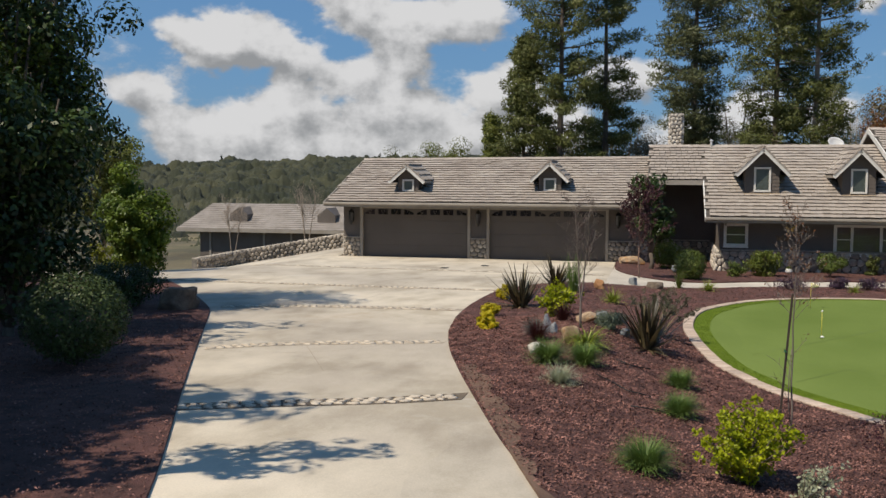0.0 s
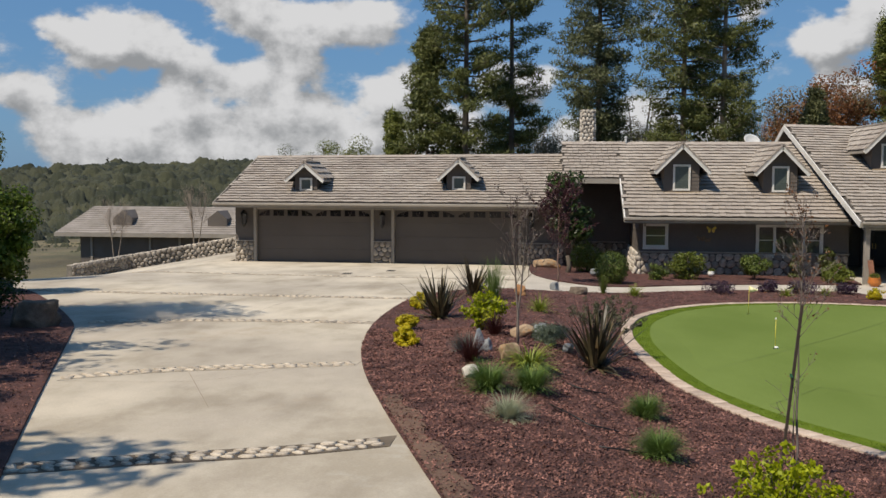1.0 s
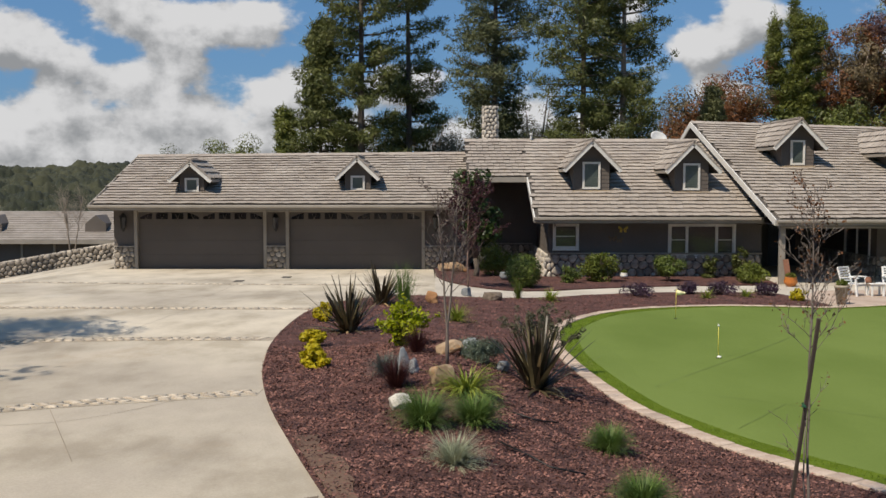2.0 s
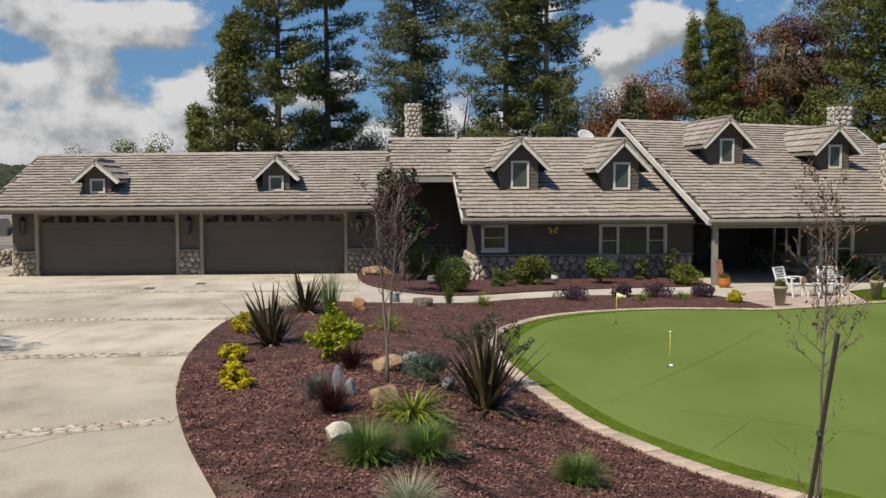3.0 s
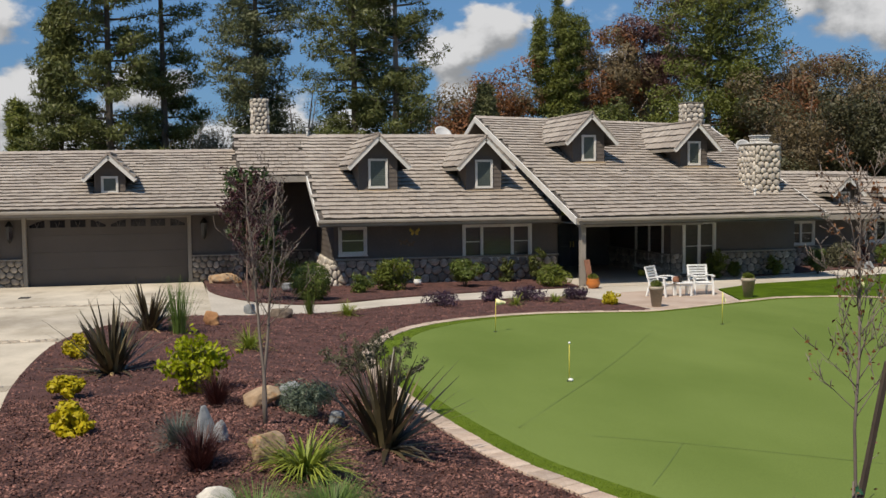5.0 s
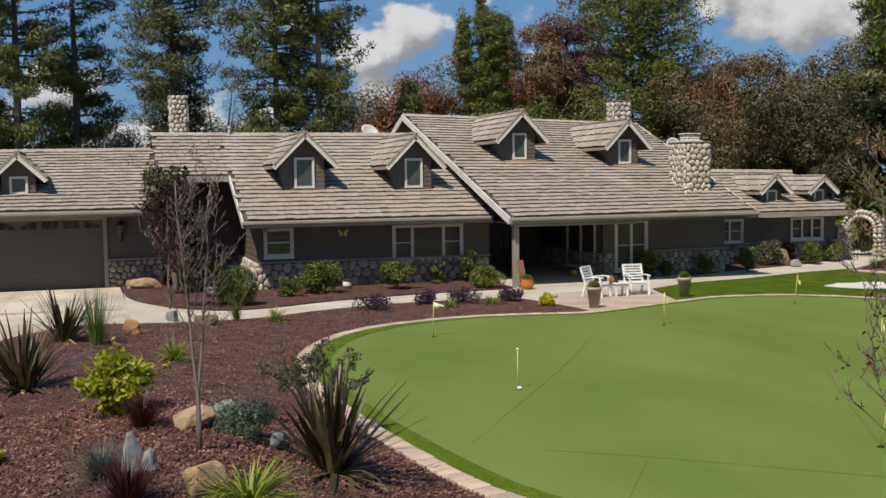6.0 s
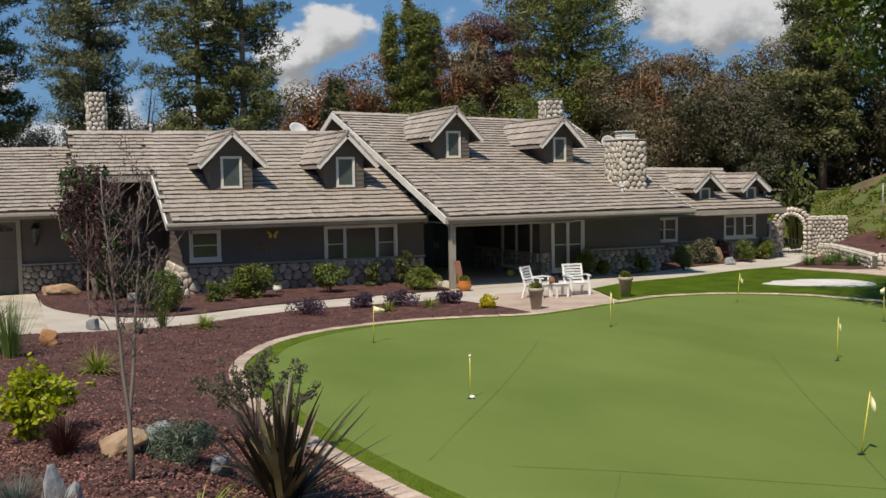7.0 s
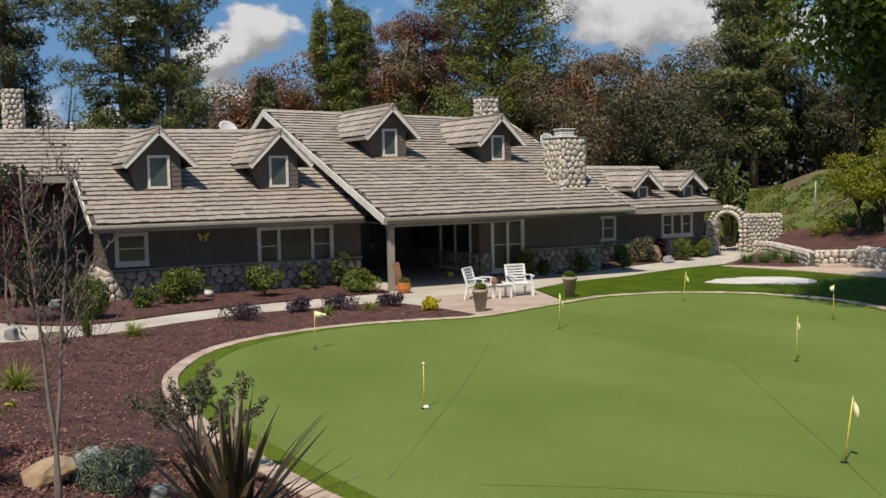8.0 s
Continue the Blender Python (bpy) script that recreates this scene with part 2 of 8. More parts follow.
DECK = surface("roof_underlay", (0.05, 0.042, 0.036), (0.08, 0.068, 0.058), 0.9, 2, 20, 0.2)
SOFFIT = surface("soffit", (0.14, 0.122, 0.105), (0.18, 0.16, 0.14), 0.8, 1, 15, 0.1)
STONE = surface("river_stone", (0.24, 0.205, 0.17), (0.47, 0.42, 0.355), 0.8, 1.8, 12, 0.5, 0.02, per_piece=0.42)
# paler copy of the river stone, also stands for sunlight on wall faces
STONE_PALE_LIT = surface("pale_lit_river_stone", (0.40, 0.36, 0.31), (0.62, 0.57, 0.50), 0.8, 1.8, 12, 0.5, 0.02, per_piece=0.26)
MORTAR = surface("stone_mortar", (0.085, 0.077, 0.066), (0.16, 0.145, 0.125), 0.95, 4, 40, 0.5)
COBBLE = surface("cobble", (0.36, 0.305, 0.245), (0.56, 0.49, 0.40), 0.75, 4, 25, 0.3, per_piece=0.28)
# near-black, stands for the unlit space behind the glass
DARK = surface("room_shade_dark", (0.018, 0.016, 0.015), (0.03, 0.027, 0.024), 0.8, 1, 8, 0)
GLASS = glass_material("window_glass")


# ---------------------------------------------------------------- mesh helpers


def mesh_object(name, verts, faces, mat, parent=None, label="", smooth=False):
    me = bpy.data.meshes.new(name)
    me.from_pydata([tuple(v) for v in verts], [], [tuple(f) for f in faces])
    me.materials.append(mat)
    if smooth:
        me.polygons.foreach_set("use_smooth", [True] * len(me.polygons))
    me.update()
    ob = new(name, me)
    if parent is not None:
        ob.parent = parent
    if label:
        tagged(ob, label)
    return ob


def part(name, bm, mat, parent, label="", smooth=False):
    """Links a bmesh as one mesh object under a thing or a part."""
    me = bpy.data.meshes.new(name)
    bmesh.ops.recalc_face_normals(bm, faces=bm.faces)
    bm.to_mesh(me)
    bm.free()
    me.materials.append(mat)
    if smooth:
        me.polygons.foreach_set("use_smooth", [True] * len(me.polygons))
    ob = new(name, me)
    if parent is not None:
        ob.parent = parent
    if label:
        tagged(ob, label)
    return ob


def thing(name, place, label, category, group="", kind="", turn=0.0):
    e = new(name)
    e.empty_display_size = 0.2
    e.matrix_basis = pose(*place, 0, 0, turn)
    return tagged(e, label, category, group, kind)


def add_box(bm, x0, x1, y0, y1, z0, z1, bevel=0.0, m=None):
    made = bmesh.ops.create_cube(bm, size=1.0)["verts"]
    t = Matrix.Translation(((x0 + x1) / 2, (y0 + y1) / 2, (z0 + z1) / 2)) @ Matrix.Diagonal((abs(x1 - x0), abs(y1 - y0), abs(z1 - z0), 1))
    bmesh.ops.transform(bm, matrix=(m @ t) if m else t, verts=made)
    if bevel:
        edges = list({e for v in made for e in v.link_edges})
        bmesh.ops.bevel(bm, geom=edges, offset=bevel, segments=1, affect="EDGES", profile=0.5)


def box(name, x0, x1, y0, y1, z0, z1, mat, parent, label="", bevel=0.0):
    bm = bmesh.new()
    add_box(bm, x0, x1, y0, y1, z0, z1, bevel)
    return part(name, bm, mat, parent, label)


def add_beam(bm, a, b, w, h, up=(0, 0, 1)):
    """A square bar from a to b."""
    a, b = Vector(a), Vector(b)
    d = (b - a)
    n = d.normalized()
    side = n.cross(Vector(up)).normalized()
    top = side.cross(n)
    vs = []
    for p in (a, b):
        for s, q in ((-1, -1), (1, -1), (1, 1), (-1, 1)):
            vs.append(bm.verts.new(p + side * (s * w / 2) + top * (q * h / 2)))
    for f in ((3, 2, 1, 0), (4, 5, 6, 7), (0, 1, 5, 4), (1, 2, 6, 5), (2, 3, 7, 6), (3, 0, 4, 7)):
        bm.faces.new([vs[i] for i in f])


def add_tube(verts, faces, points, radii, sides=6):
    """A tapered tube along points, appended to lists."""
    base = len(verts)
    for i, (p, r) in enumerate(zip(points, radii)):
        d = Vector(points[min(i + 1, len(points) - 1)]) - Vector(points[max(i - 1, 0)])
        d = d.normalized() if d.length > 1e-6 else Vector((0, 0, 1))
        s = d.cross(Vector((0.31, 0.95, 0.1))).normalized()
        q = d.cross(s)
        for k in range(sides):
            a = 2 * math.pi * k / sides
            verts.append(Vector(p) + (s * math.cos(a) + q * math.sin(a)) * r)
    for i in range(len(points) - 1):
        for k in range(sides):
            k2 = (k + 1) % sides
            faces.append((base + i * sides + k, base + i * sides + k2, base + (i + 1) * sides + k2, base + (i + 1) * sides + k))
    faces.append(tuple(base + k for k in reversed(range(sides))))
    faces.append(tuple(base + (len(points) - 1) * sides + k for k in range(sides)))


def smoothstep(a, b, x):
    q = min(1.0, max(0.0, (x - a) / (b - a)))
    return q * q * (3 - 2 * q)


def land(x, y):
    """Height of the ground: the drive falls towards the garage, the turf lies lower and flat, the plot drops away behind the drive."""
    a = 0.0232 * max(-y, 0.0)
    b = -0.15 + 0.012 * max(0.0, -y - 4.0)
    w = smoothstep(12.5, 18.0, x)
    z = a * (1 - w) + b * w
    z -= 0.17 * min(max(0.0, -x - 1.0), 23.0) * smoothstep(-16.0, 2.0, y)
    # the planted bed is mounded
    z += 0.34 * math.exp(-((x - 14.0) / 1.3) ** 2 - ((y + 27.0) / 5.0) ** 2)
    z += 2.9 * smoothstep(48.6, 55.0, x) * smoothstep(-22.0, 2.0, y) * (1 - 0.36 * smoothstep(3.2, 8.0, y))
    z += 0.9 * smoothstep(46.5, 50.0, x) * smoothstep(-14.0, -6.0, y)
    return z


def spline(points, closed=True, step=0.35):
    """A smooth line through points (Catmull-Rom), with even steps."""
    n = len(points)
    out = []
    for i in range(n if closed else n - 1):
        p = [Vector(points[(i + k) % n]) if closed else Vector(points[min(max(i + k, 0), n - 1)]) for k in (-1, 0, 1, 2)]
        count = max(1, int((p[2] - p[1]).length / step))
        for k in range(count):
            t = k / count
            out.append(0.5 * (2 * p[1] + (p[2] - p[0]) * t + (2 * p[0] - 5 * p[1] + 4 * p[2] - p[3]) * t * t + (3 * p[1] - p[0] - 3 * p[2] + p[3]) * t ** 3))
    if not closed:
        out.append(Vector(points[-1]))
    return out


def inside(p, poly):
    odd = False
    j = len(poly) - 1
    for i in range(len(poly)):
        if (poly[i][1] > p[1]) != (poly[j][1] > p[1]):
            if p[0] < (poly[j][0] - poly[i][0]) * (p[1] - poly[i][1]) / (poly[j][1] - poly[i][1]) + poly[i][0]:
                odd = not odd
        j = i
    return odd


def sheet(name, outline, lift, mat, grid=1.5, thick=0.12, label="", category="", holes=(), rough=0.0, kind="structure"):
    """A slab that follows the ground inside an outline."""
    pts = [Vector((p[0], p[1])) for p in outline]
    faces_in = [list(range(len(pts)))]
    edges = []
    rings = [list(range(len(pts)))]
    for hole in holes:
        start = len(pts)
        pts += [Vector((p[0], p[1])) for p in hole]
        rings.append(list(range(start, len(pts))))
    for ring in rings:
        edges += [(ring[i], ring[(i + 1) % len(ring)]) for i in range(len(ring))]
    xs, ys = [p.x for p in pts], [p.y for p in pts]
    rnd = random.Random(name)
    x = min(xs) + grid / 2
    while x < max(xs):
        y = min(ys) + grid / 2
        while y < max(ys):
            q = (x + rnd.uniform(-0.2, 0.2) * grid, y + rnd.uniform(-0.2, 0.2) * grid)
            if inside(q, outline) and not any(inside(q, h) for h in holes):
                pts.append(Vector(q))
            y += grid
        x += grid
    vs, es, fs = delaunay_2d_cdt(pts, edges, [], 0, 1e-5)[:3]
    keep = []
    for f in fs:
        c = sum((vs[i] for i in f), Vector((0, 0))) / len(f)
        if inside(c, outline) and not any(inside(c, h) for h in holes):
            keep.append(f)
    verts = [(v.x, v.y, land(v.x, v.y) + lift + (rnd.uniform(-rough, rough) if i >= len(outline) else 0)) for i, v in enumerate(vs)]
    n = len(verts)
    count = {}
    for f in keep:
        for i in range(len(f)):
            a, b = f[i], f[(i + 1) % len(f)]
            count[(a, b)] = count.get((a, b), 0) + 1
    rim = [(a, b) for (a, b) in count if (b, a) not in count]
    low = {}
    for a, b in rim:
        for i in (a, b):
            if i not in low:
                low[i] = len(verts)
                verts.append((verts[i][0], verts[i][1], verts[i][2] - thick))
    faces = [tuple(f) for f in keep] + [(b, a, low[a], low[b]) for a, b in rim]
    ob = mesh_object(name, verts, faces, mat)
    return tagged(ob, label, category, "", kind)


def offset_line(points, d):
    """A closed outline moved to its left by d."""
    n = len(points)
    out = []
    for i in range(n):
        t = Vector(points[(i + 1) % n]) - Vector(points[i - 1])
        nrm = Vector((-t.y, t.x)).normalized()
        out.append(Vector(points[i]) + nrm * d)
    return out


# ---------------------------------------------------------------- ground


def build_ground():
    verts, faces = [], []
    xs = [-900, -500, -300, -180, -110, -70] + [-48 + 2.0 * i for i in range(0, 66)] + [90, 110, 150, 220, 350, 600, 900]
    ys = [-300, -180, -110, -75] + [-58 + 2.0 * i for i in range(0, 60)] + [66, 75, 90, 120, 170, 240, 340, 500, 900]
    for y in ys:
        for x in xs:
            lift = -0.16
            far = max(abs(x - 15) - 60, y - 50, 0)
            verts.append((x, y, land(x, y) + lift - 0.02 * min(far, 100) + 0.25 * noise.noise((x * 0.15, y * 0.15, 0)) * smoothstep(55, 90, abs(x - 15) + max(y, 0))))
    w = len(xs)
    for j in range(len(ys) - 1):
        for i in range(w - 1):
            a = j * w + i
            faces.append((a, a + 1, a + w + 1, a + w))
    ob = mesh_object("ground", verts, faces, GROUND, smooth=True)
    return tagged(ob, "dry earth and grass round the plot", "ground", "", "structure")


build_ground()

DRIVE_RIGHT = [(22, -62), (18.4, -50), (15.9, -42.6), (14.5, -38.8), (13.6, -36.5), (12.72, -33.8), (12.1, -31.7), (11.5, -29.5), (11.0, -27.2), (10.7, -25.2), (10.45, -22.8),
               (10.35, -19.8), (10.42, -17.2), (10.8, -15.1), (11.6, -13.5), (12.6, -12.6), (13.6, -12.45)]
DRIVE_LEFT = [(-4, -16.6), (-2.2, -15.6), (0.6, -19.0), (3.5, -23.5), (4.6, -25.8), (6.7, -30.9), (8.5, -35.2), (9.4, -37.3), (10.6, -40.2), (12.4, -45), (14, -50), (16, -62)]
BED_TOP = [(13.6, -12.45), (14.5, -12.1), (15.5, -11.4), (16.8, -10.45), (17.9, -9.6), (19.8, -8.65), (21.2, -8.25), (23.5, -8.15), (25.0, -8.3), (25.4, -9.5), (25.62, -11.2), (25.72, -12.75)]
GREEN = [(16.19, -21.6), (16.3, -19.9), (16.52, -18.35), (16.9, -16.95), (17.66, -15.2), (18.55, -13.98), (19.55, -13.18), (20.6, -12.7), (21.8, -12.42), (22.9, -12.4), (24.2, -12.62), (25.3, -12.86), (26.2, -12.62), (27.44, -12.12),
         (29.09, -11.47), (30.6, -10.98), (32.2, -11.19), (33.3, -11.85), (34.15, -12.8), (34.68, -14.05), (34.9, -15.3), (34.7, -16.9), (34.1, -18.6), (33.0, -20.8), (31.4, -23.4), (29.4, -26.2), (27.0, -29.0),
         (24.2, -31.8), (21.6, -33.0), (19.6, -32.6), (18.5, -31.3), (17.62, -29.85), (17.04, -28.42), (16.73, -27.5), (16.5, -26.15), (16.32, -24.6), (16.2, -22.9)]
green_line = spline(GREEN, True, 0.3)
HOUSE_BED = [(13.5, 0.0), (13.55, -2.0), (13.65, -4.8), (14.1, -6.8), (14.9, -8.1), (16.0, -8.55), (17.3, -8.0), (19.8, -6.7), (22.8, -5.9), (25.7, -5.6)]

drive_right = spline([(x, y) for x, y in DRIVE_RIGHT], False, 0.4)
drive_left = spline([(x, y) for x, y in DRIVE_LEFT], False, 0.5)
bed_top = spline(BED_TOP, False, 0.4)
house_bed = spline(HOUSE_BED, False, 0.4)

# driveway: apron before the garage, the lane towards the street
drive_outline = drive_right + [Vector(p) for p in ((13.75, -9), (13.62, -6.5), (13.55, -4.8), (13.5, -2.0), (13.45, -0.02), (-0.3, -0.02), (-0.6, 8), (-3.3, 10.8), (-9.2, 9.4), (-10.2, 5.5), (-24, 2), (-24, -12), (-9, -14.5))] + drive_left
driveway = sheet("driveway", drive_outline, 0.0, CONCRETE, 1.4, 0.14, "pale buff concrete driveway with cobble bands and dappled shade", "driveway")

walk_outline = [Vector((13.62, -12.43))] + bed_top[1:] + [Vector(p) for p in ((25.9, -12.72), (26.6, -12.45), (28.3, -11.78), (29.1, -11.45), (30.3, -7.7), (32.4, -6.45), (35.1, -5.9), (38.9, -4.5), (41.3, -4.1), (43.3, -2.8), (46.0, -1.0), (48.5, 1.0),
                (47.2, 2.9), (44.4, 0.3), (41.5, -1.3), (37.7, -2.5), (34.3, -3.6), (34.0, -3.05), (30.2, -3.05), (30.2, 0.5), (26.9, 0.5), (26.6, -2.3), (26.3, -5.5))] + list(reversed(house_bed))[1:-6]
pathway = sheet("pathway", walk_outline, 0.012, PATHWAY, 1.2, 0.12, "pale concrete garden path and patio in front of the house", "path")

patio = sheet("patio", [Vector(p) for p in ((25.95, -12.68), (26.6, -12.42), (28.3, -11.75), (29.05, -11.44), (30.2, -7.75), (29.2, -7.3), (26.9, -7.6), (25.75, -9.6), (25.6, -11.2))], 0.022, PATIO, 1.0, 0.12, "pinkish buff paved patio before the porch", "patio")

# the mulch bed lies between drive, path and turf kerb, and goes on along the street side
i0 = min(range(len(green_line)), key=lambda i: (green_line[i] - Vector((25.72, -12.75))).length)
i1 = min(range(len(green_line)), key=lambda i: (green_line[i] - Vector((31.4, -23.4))).length)
n_green = len(green_line)
back = [green_line[(i0 - k) % n_green] for k in range((i0 - i1) % n_green + 1)]
bed_outline = list(drive_right) + bed_top[1:-1] + back + [Vector((36, -30)), Vector((40, -62))]
mulch_bed = sheet("mulch_bed", bed_outline, 0.022, MULCH, 0.45, 0.16, "red-brown bark mulch bed between drive and turf", "mulch bed", rough=0.018)
left_bed = sheet("left_mulch_bed", [Vector(p) for p in ((-24, -12.5), (-9, -15.0), (-4.1, -17))] + drive_left[1:] + [Vector(p) for p in ((12, -62), (-40, -62), (-40, -14))], 0.04, MULCH, 1.3, 0.16,
                 "dark shaded bark mulch bed beside the drive", "mulch bed", rough=0.03)
front_bed = sheet("house_mulch_bed", house_bed + [Vector(p) for p in ((26.25, -5.4), (26.55, -2.22), (18.2, -2.22), (18.2, 3.1), (14.95, 3.1), (14.9, -0.02))], 0.06, MULCH, 0.8, 0.16,
                  "bark mulch bed along the stone house wall", "mulch bed", rough=0.02)
east_bed = sheet("wing_mulch_bed", [Vector(p) for p in ((31.5, -3.05), (34.05, -3.1), (34.3, -3.65), (37.7, -2.55), (41.5, -1.35), (44.2, 0.1), (44.0, -0.4), (36.2, -0.42), (36.15, -3.02))], 0.05, MULCH, 0.8, 0.14,
                 "bark mulch bed along the east wing", "mulch bed", rough=0.02)
lawn = sheet("lawn_strip", [Vector(p) for p in ((29.15, -11.42), (30.35, -7.75), (32.4, -6.5), (35.1, -5.95), (38.9, -4.55), (41.2, -4.2), (41.6, -7.5), (43.2, -9.5), (41.5, -13), (40, -18), (37, -24), (33.5, -26), (31.4, -23.4), (33.0, -20.8), (34.3, -18.2),
                     (34.6, -16.9), (34.8, -15.3), (34.6, -14.05), (34.05, -12.85), (33.2, -11.95), (32.2, -11.3), (30.6, -11.05))], 0.03, LAWN, 1.0, 0.12, "bright artificial lawn beside the putting green", "lawn")


FRINGE_NARROW, FRINGE_EXTRA = 0.16, 0.27


def build_green():
    # outline runs anticlockwise or not: move inwards
    area = sum(green_line[i].x * green_line[(i + 1) % n_green].y - green_line[(i + 1) % n_green].x * green_line[i].y for i in range(n_green))
    s = 1 if area > 0 else -1
    kerb_in = offset_line(green_line, s * 0.27)
    # the fringe is wide at the bed side and narrow along the patio
    inner = []
    for p, q in zip(green_line, offset_line(green_line, s * 1.0)):
        d = (q - p)
        wide = FRINGE_NARROW + FRINGE_EXTRA * smoothstep(24.0, 18.0, p.x)
        inner.append(p + d * (0.27 + wide))
    fringe = sheet("turf_fringe", kerb_in, 0.038, FRINGE, 1.0, 0.1, "longer bright green artificial turf collar round the putting green", "turf", holes=[inner])
    green = sheet("putting_green", inner, 0.03, PUTTING, 1.2, 0.1, "smooth olive artificial turf putting green", "putting green")
    return kerb_in, inner


kerb_in, putting_line = build_green()


# ---------------------------------------------------------------- stonework


def clip_cell(poly, a, b):
    """The part of a polygon nearer to a than to b."""
    mx, my = (a[0] + b[0]) / 2, (a[1] + b[1]) / 2
    nx, ny = b[0] - a[0], b[1] - a[1]
    out = []
    for i in range(len(poly)):
        p, q = poly[i], poly[(i + 1) % len(poly)]
        dp, dq = (p[0] - mx) * nx + (p[1] - my) * ny, (q[0] - mx) * nx + (q[1] - my) * ny
        if dp <= 0:
            out.append(p)
        if (dp < 0) != (dq < 0) and abs(dp - dq) > 1e-9:
            t = dp / (dp - dq)
            out.append((p[0] + (q[0] - p[0]) * t, p[1] + (q[1] - p[1]) * t))
    return out


def stone_cells(w, h, size, seed):
    """Irregular rounded cells that fill a rectangle."""
    rnd = random.Random(seed)
    seeds = []
    rows = max(1, round(h / (size * 0.85)))
    cols = max(1, round(w / size))
    for j in range(rows):
        for i in range(cols):
            seeds.append(((i + 0.5 + (0.25 if j % 2 else -0.25) + rnd.uniform(-0.32, 0.32)) * w / cols, (j + 0.5 + rnd.uniform(-0.3, 0.3)) * h / rows))
    cells = []
    for k, s in enumerate(seeds):
        poly = [(0, 0), (w, 0), (w, h), (0, h)]
        for m, o in enumerate(seeds):
            if m != k and abs(o[0] - s[0]) < 3 * size and abs(o[1] - s[1]) < 3 * size:
                poly = clip_cell(poly, s, o)
                if len(poly) < 3:
                    break
        if len(poly) >= 3:
            cells.append(poly)
    return cells


def stone_piece(cell, depth, gap, rnd):
    """One domed stone over a cell: verts and faces."""
    n = len(cell)
    cx, cy = sum(p[0] for p in cell) / n, sum(p[1] for p in cell) / n
    pts = []
    for i in range(n):
        p, q = cell[i], cell[(i + 1) % n]
        length = math.hypot(q[0] - p[0], q[1] - p[1])
        cuts = (0.28, 0.72) if length > 0.1 else (0.5,)
        for c in cuts:
            pts.append((p[0] + (q[0] - p[0]) * c, p[1] + (q[1] - p[1]) * c))
    n = len(pts)
    size = sum(math.hypot(p[0] - cx, p[1] - cy) for p in pts) / n
    k0, k1 = max(0.5, 1 - gap / max(size, 0.03)), max(0.4, 1 - gap / max(size, 0.03)) * 0.72
    d = depth * rnd.uniform(0.7, 1.25)
    verts = [((p[0] - cx) * k0, (p[1] - cy) * k0, 0.0) for p in pts]
    verts += [((p[0] - cx) * k0 * 0.96, (p[1] - cy) * k0 * 0.96, d * 0.6) for p in pts]
    verts += [((p[0] - cx) * k1, (p[1] - cy) * k1, d * rnd.uniform(0.92, 1.05)) for p in pts]
    faces = [(i, (i + 1) % n, n + (i + 1) % n, n + i) for i in range(n)]
    faces += [(n + i, n + (i + 1) % n, 2 * n + (i + 1) % n, 2 * n + i) for i in range(n)]
    faces.append(tuple(range(2 * n, 3 * n)))
    return (cx, cy), verts, faces


def stonework(parent, m, w, h, size, seed, mat, depth=0.07, gap=0.012, single=True):
    """Stones laid over a rectangle in the plane of m (x along, y up, z out of the wall), children of parent."""
    rnd = random.Random(seed)
    for cell in stone_cells(w, h, size, seed):
        (cx, cy), verts, faces = stone_piece(cell, depth, gap, rnd)
        ob = mesh_object("stone", verts, faces, mat, parent, smooth=True)
        ob.matrix_basis = m @ Matrix.Translation((cx, cy, 0))


def wall_frame(origin, along, normal):
    """Matrix with x along the wall, y up and z out of it."""
    a, n = Vector(along).normalized(), Vector(normal).normalized()
    up = n.cross(a)
    return Matrix(((a.x, up.x, n.x, origin[0]), (a.y, up.y, n.y, origin[1]), (a.z, up.z, n.z, origin[2]), (0, 0, 0, 1)))


# ---------------------------------------------------------------- roofs


def tile_shape(rnd, w, l):
    """A flat shake tile: thick at its lower edge, with a slightly uneven butt."""
    t = rnd.uniform(0.058, 0.078)
    j = [rnd.uniform(-0.022, 0.022) for _ in range(2)]
    return ([(-w / 2, j[0] + 0.05, 0), (w / 2, j[1] + 0.05, 0), (w / 2, l, -0.01), (-w / 2, l, -0.01),
             (-w / 2, j[0], t), (w / 2, j[1], t), (w / 2, l, 0.012), (-w / 2, l, 0.012)],
            [(0, 1, 5, 4), (1, 2, 6, 5), (3, 0, 4, 7), (4, 5, 6, 7), (2, 3, 7, 6)])


TILE_W, TILE_L = 0.26, 0.36
tile_rnd = random.Random(5)
TILE_MESHES = []
for k in range(6):
    tv, tf = tile_shape(tile_rnd, TILE_W * 0.972, TILE_L * 1.18)
    me = bpy.data.meshes.new("tile")
    me.from_pydata(tv, [], tf)
    me.materials.append(TILE)
    TILE_MESHES.append((me, tv, tf))


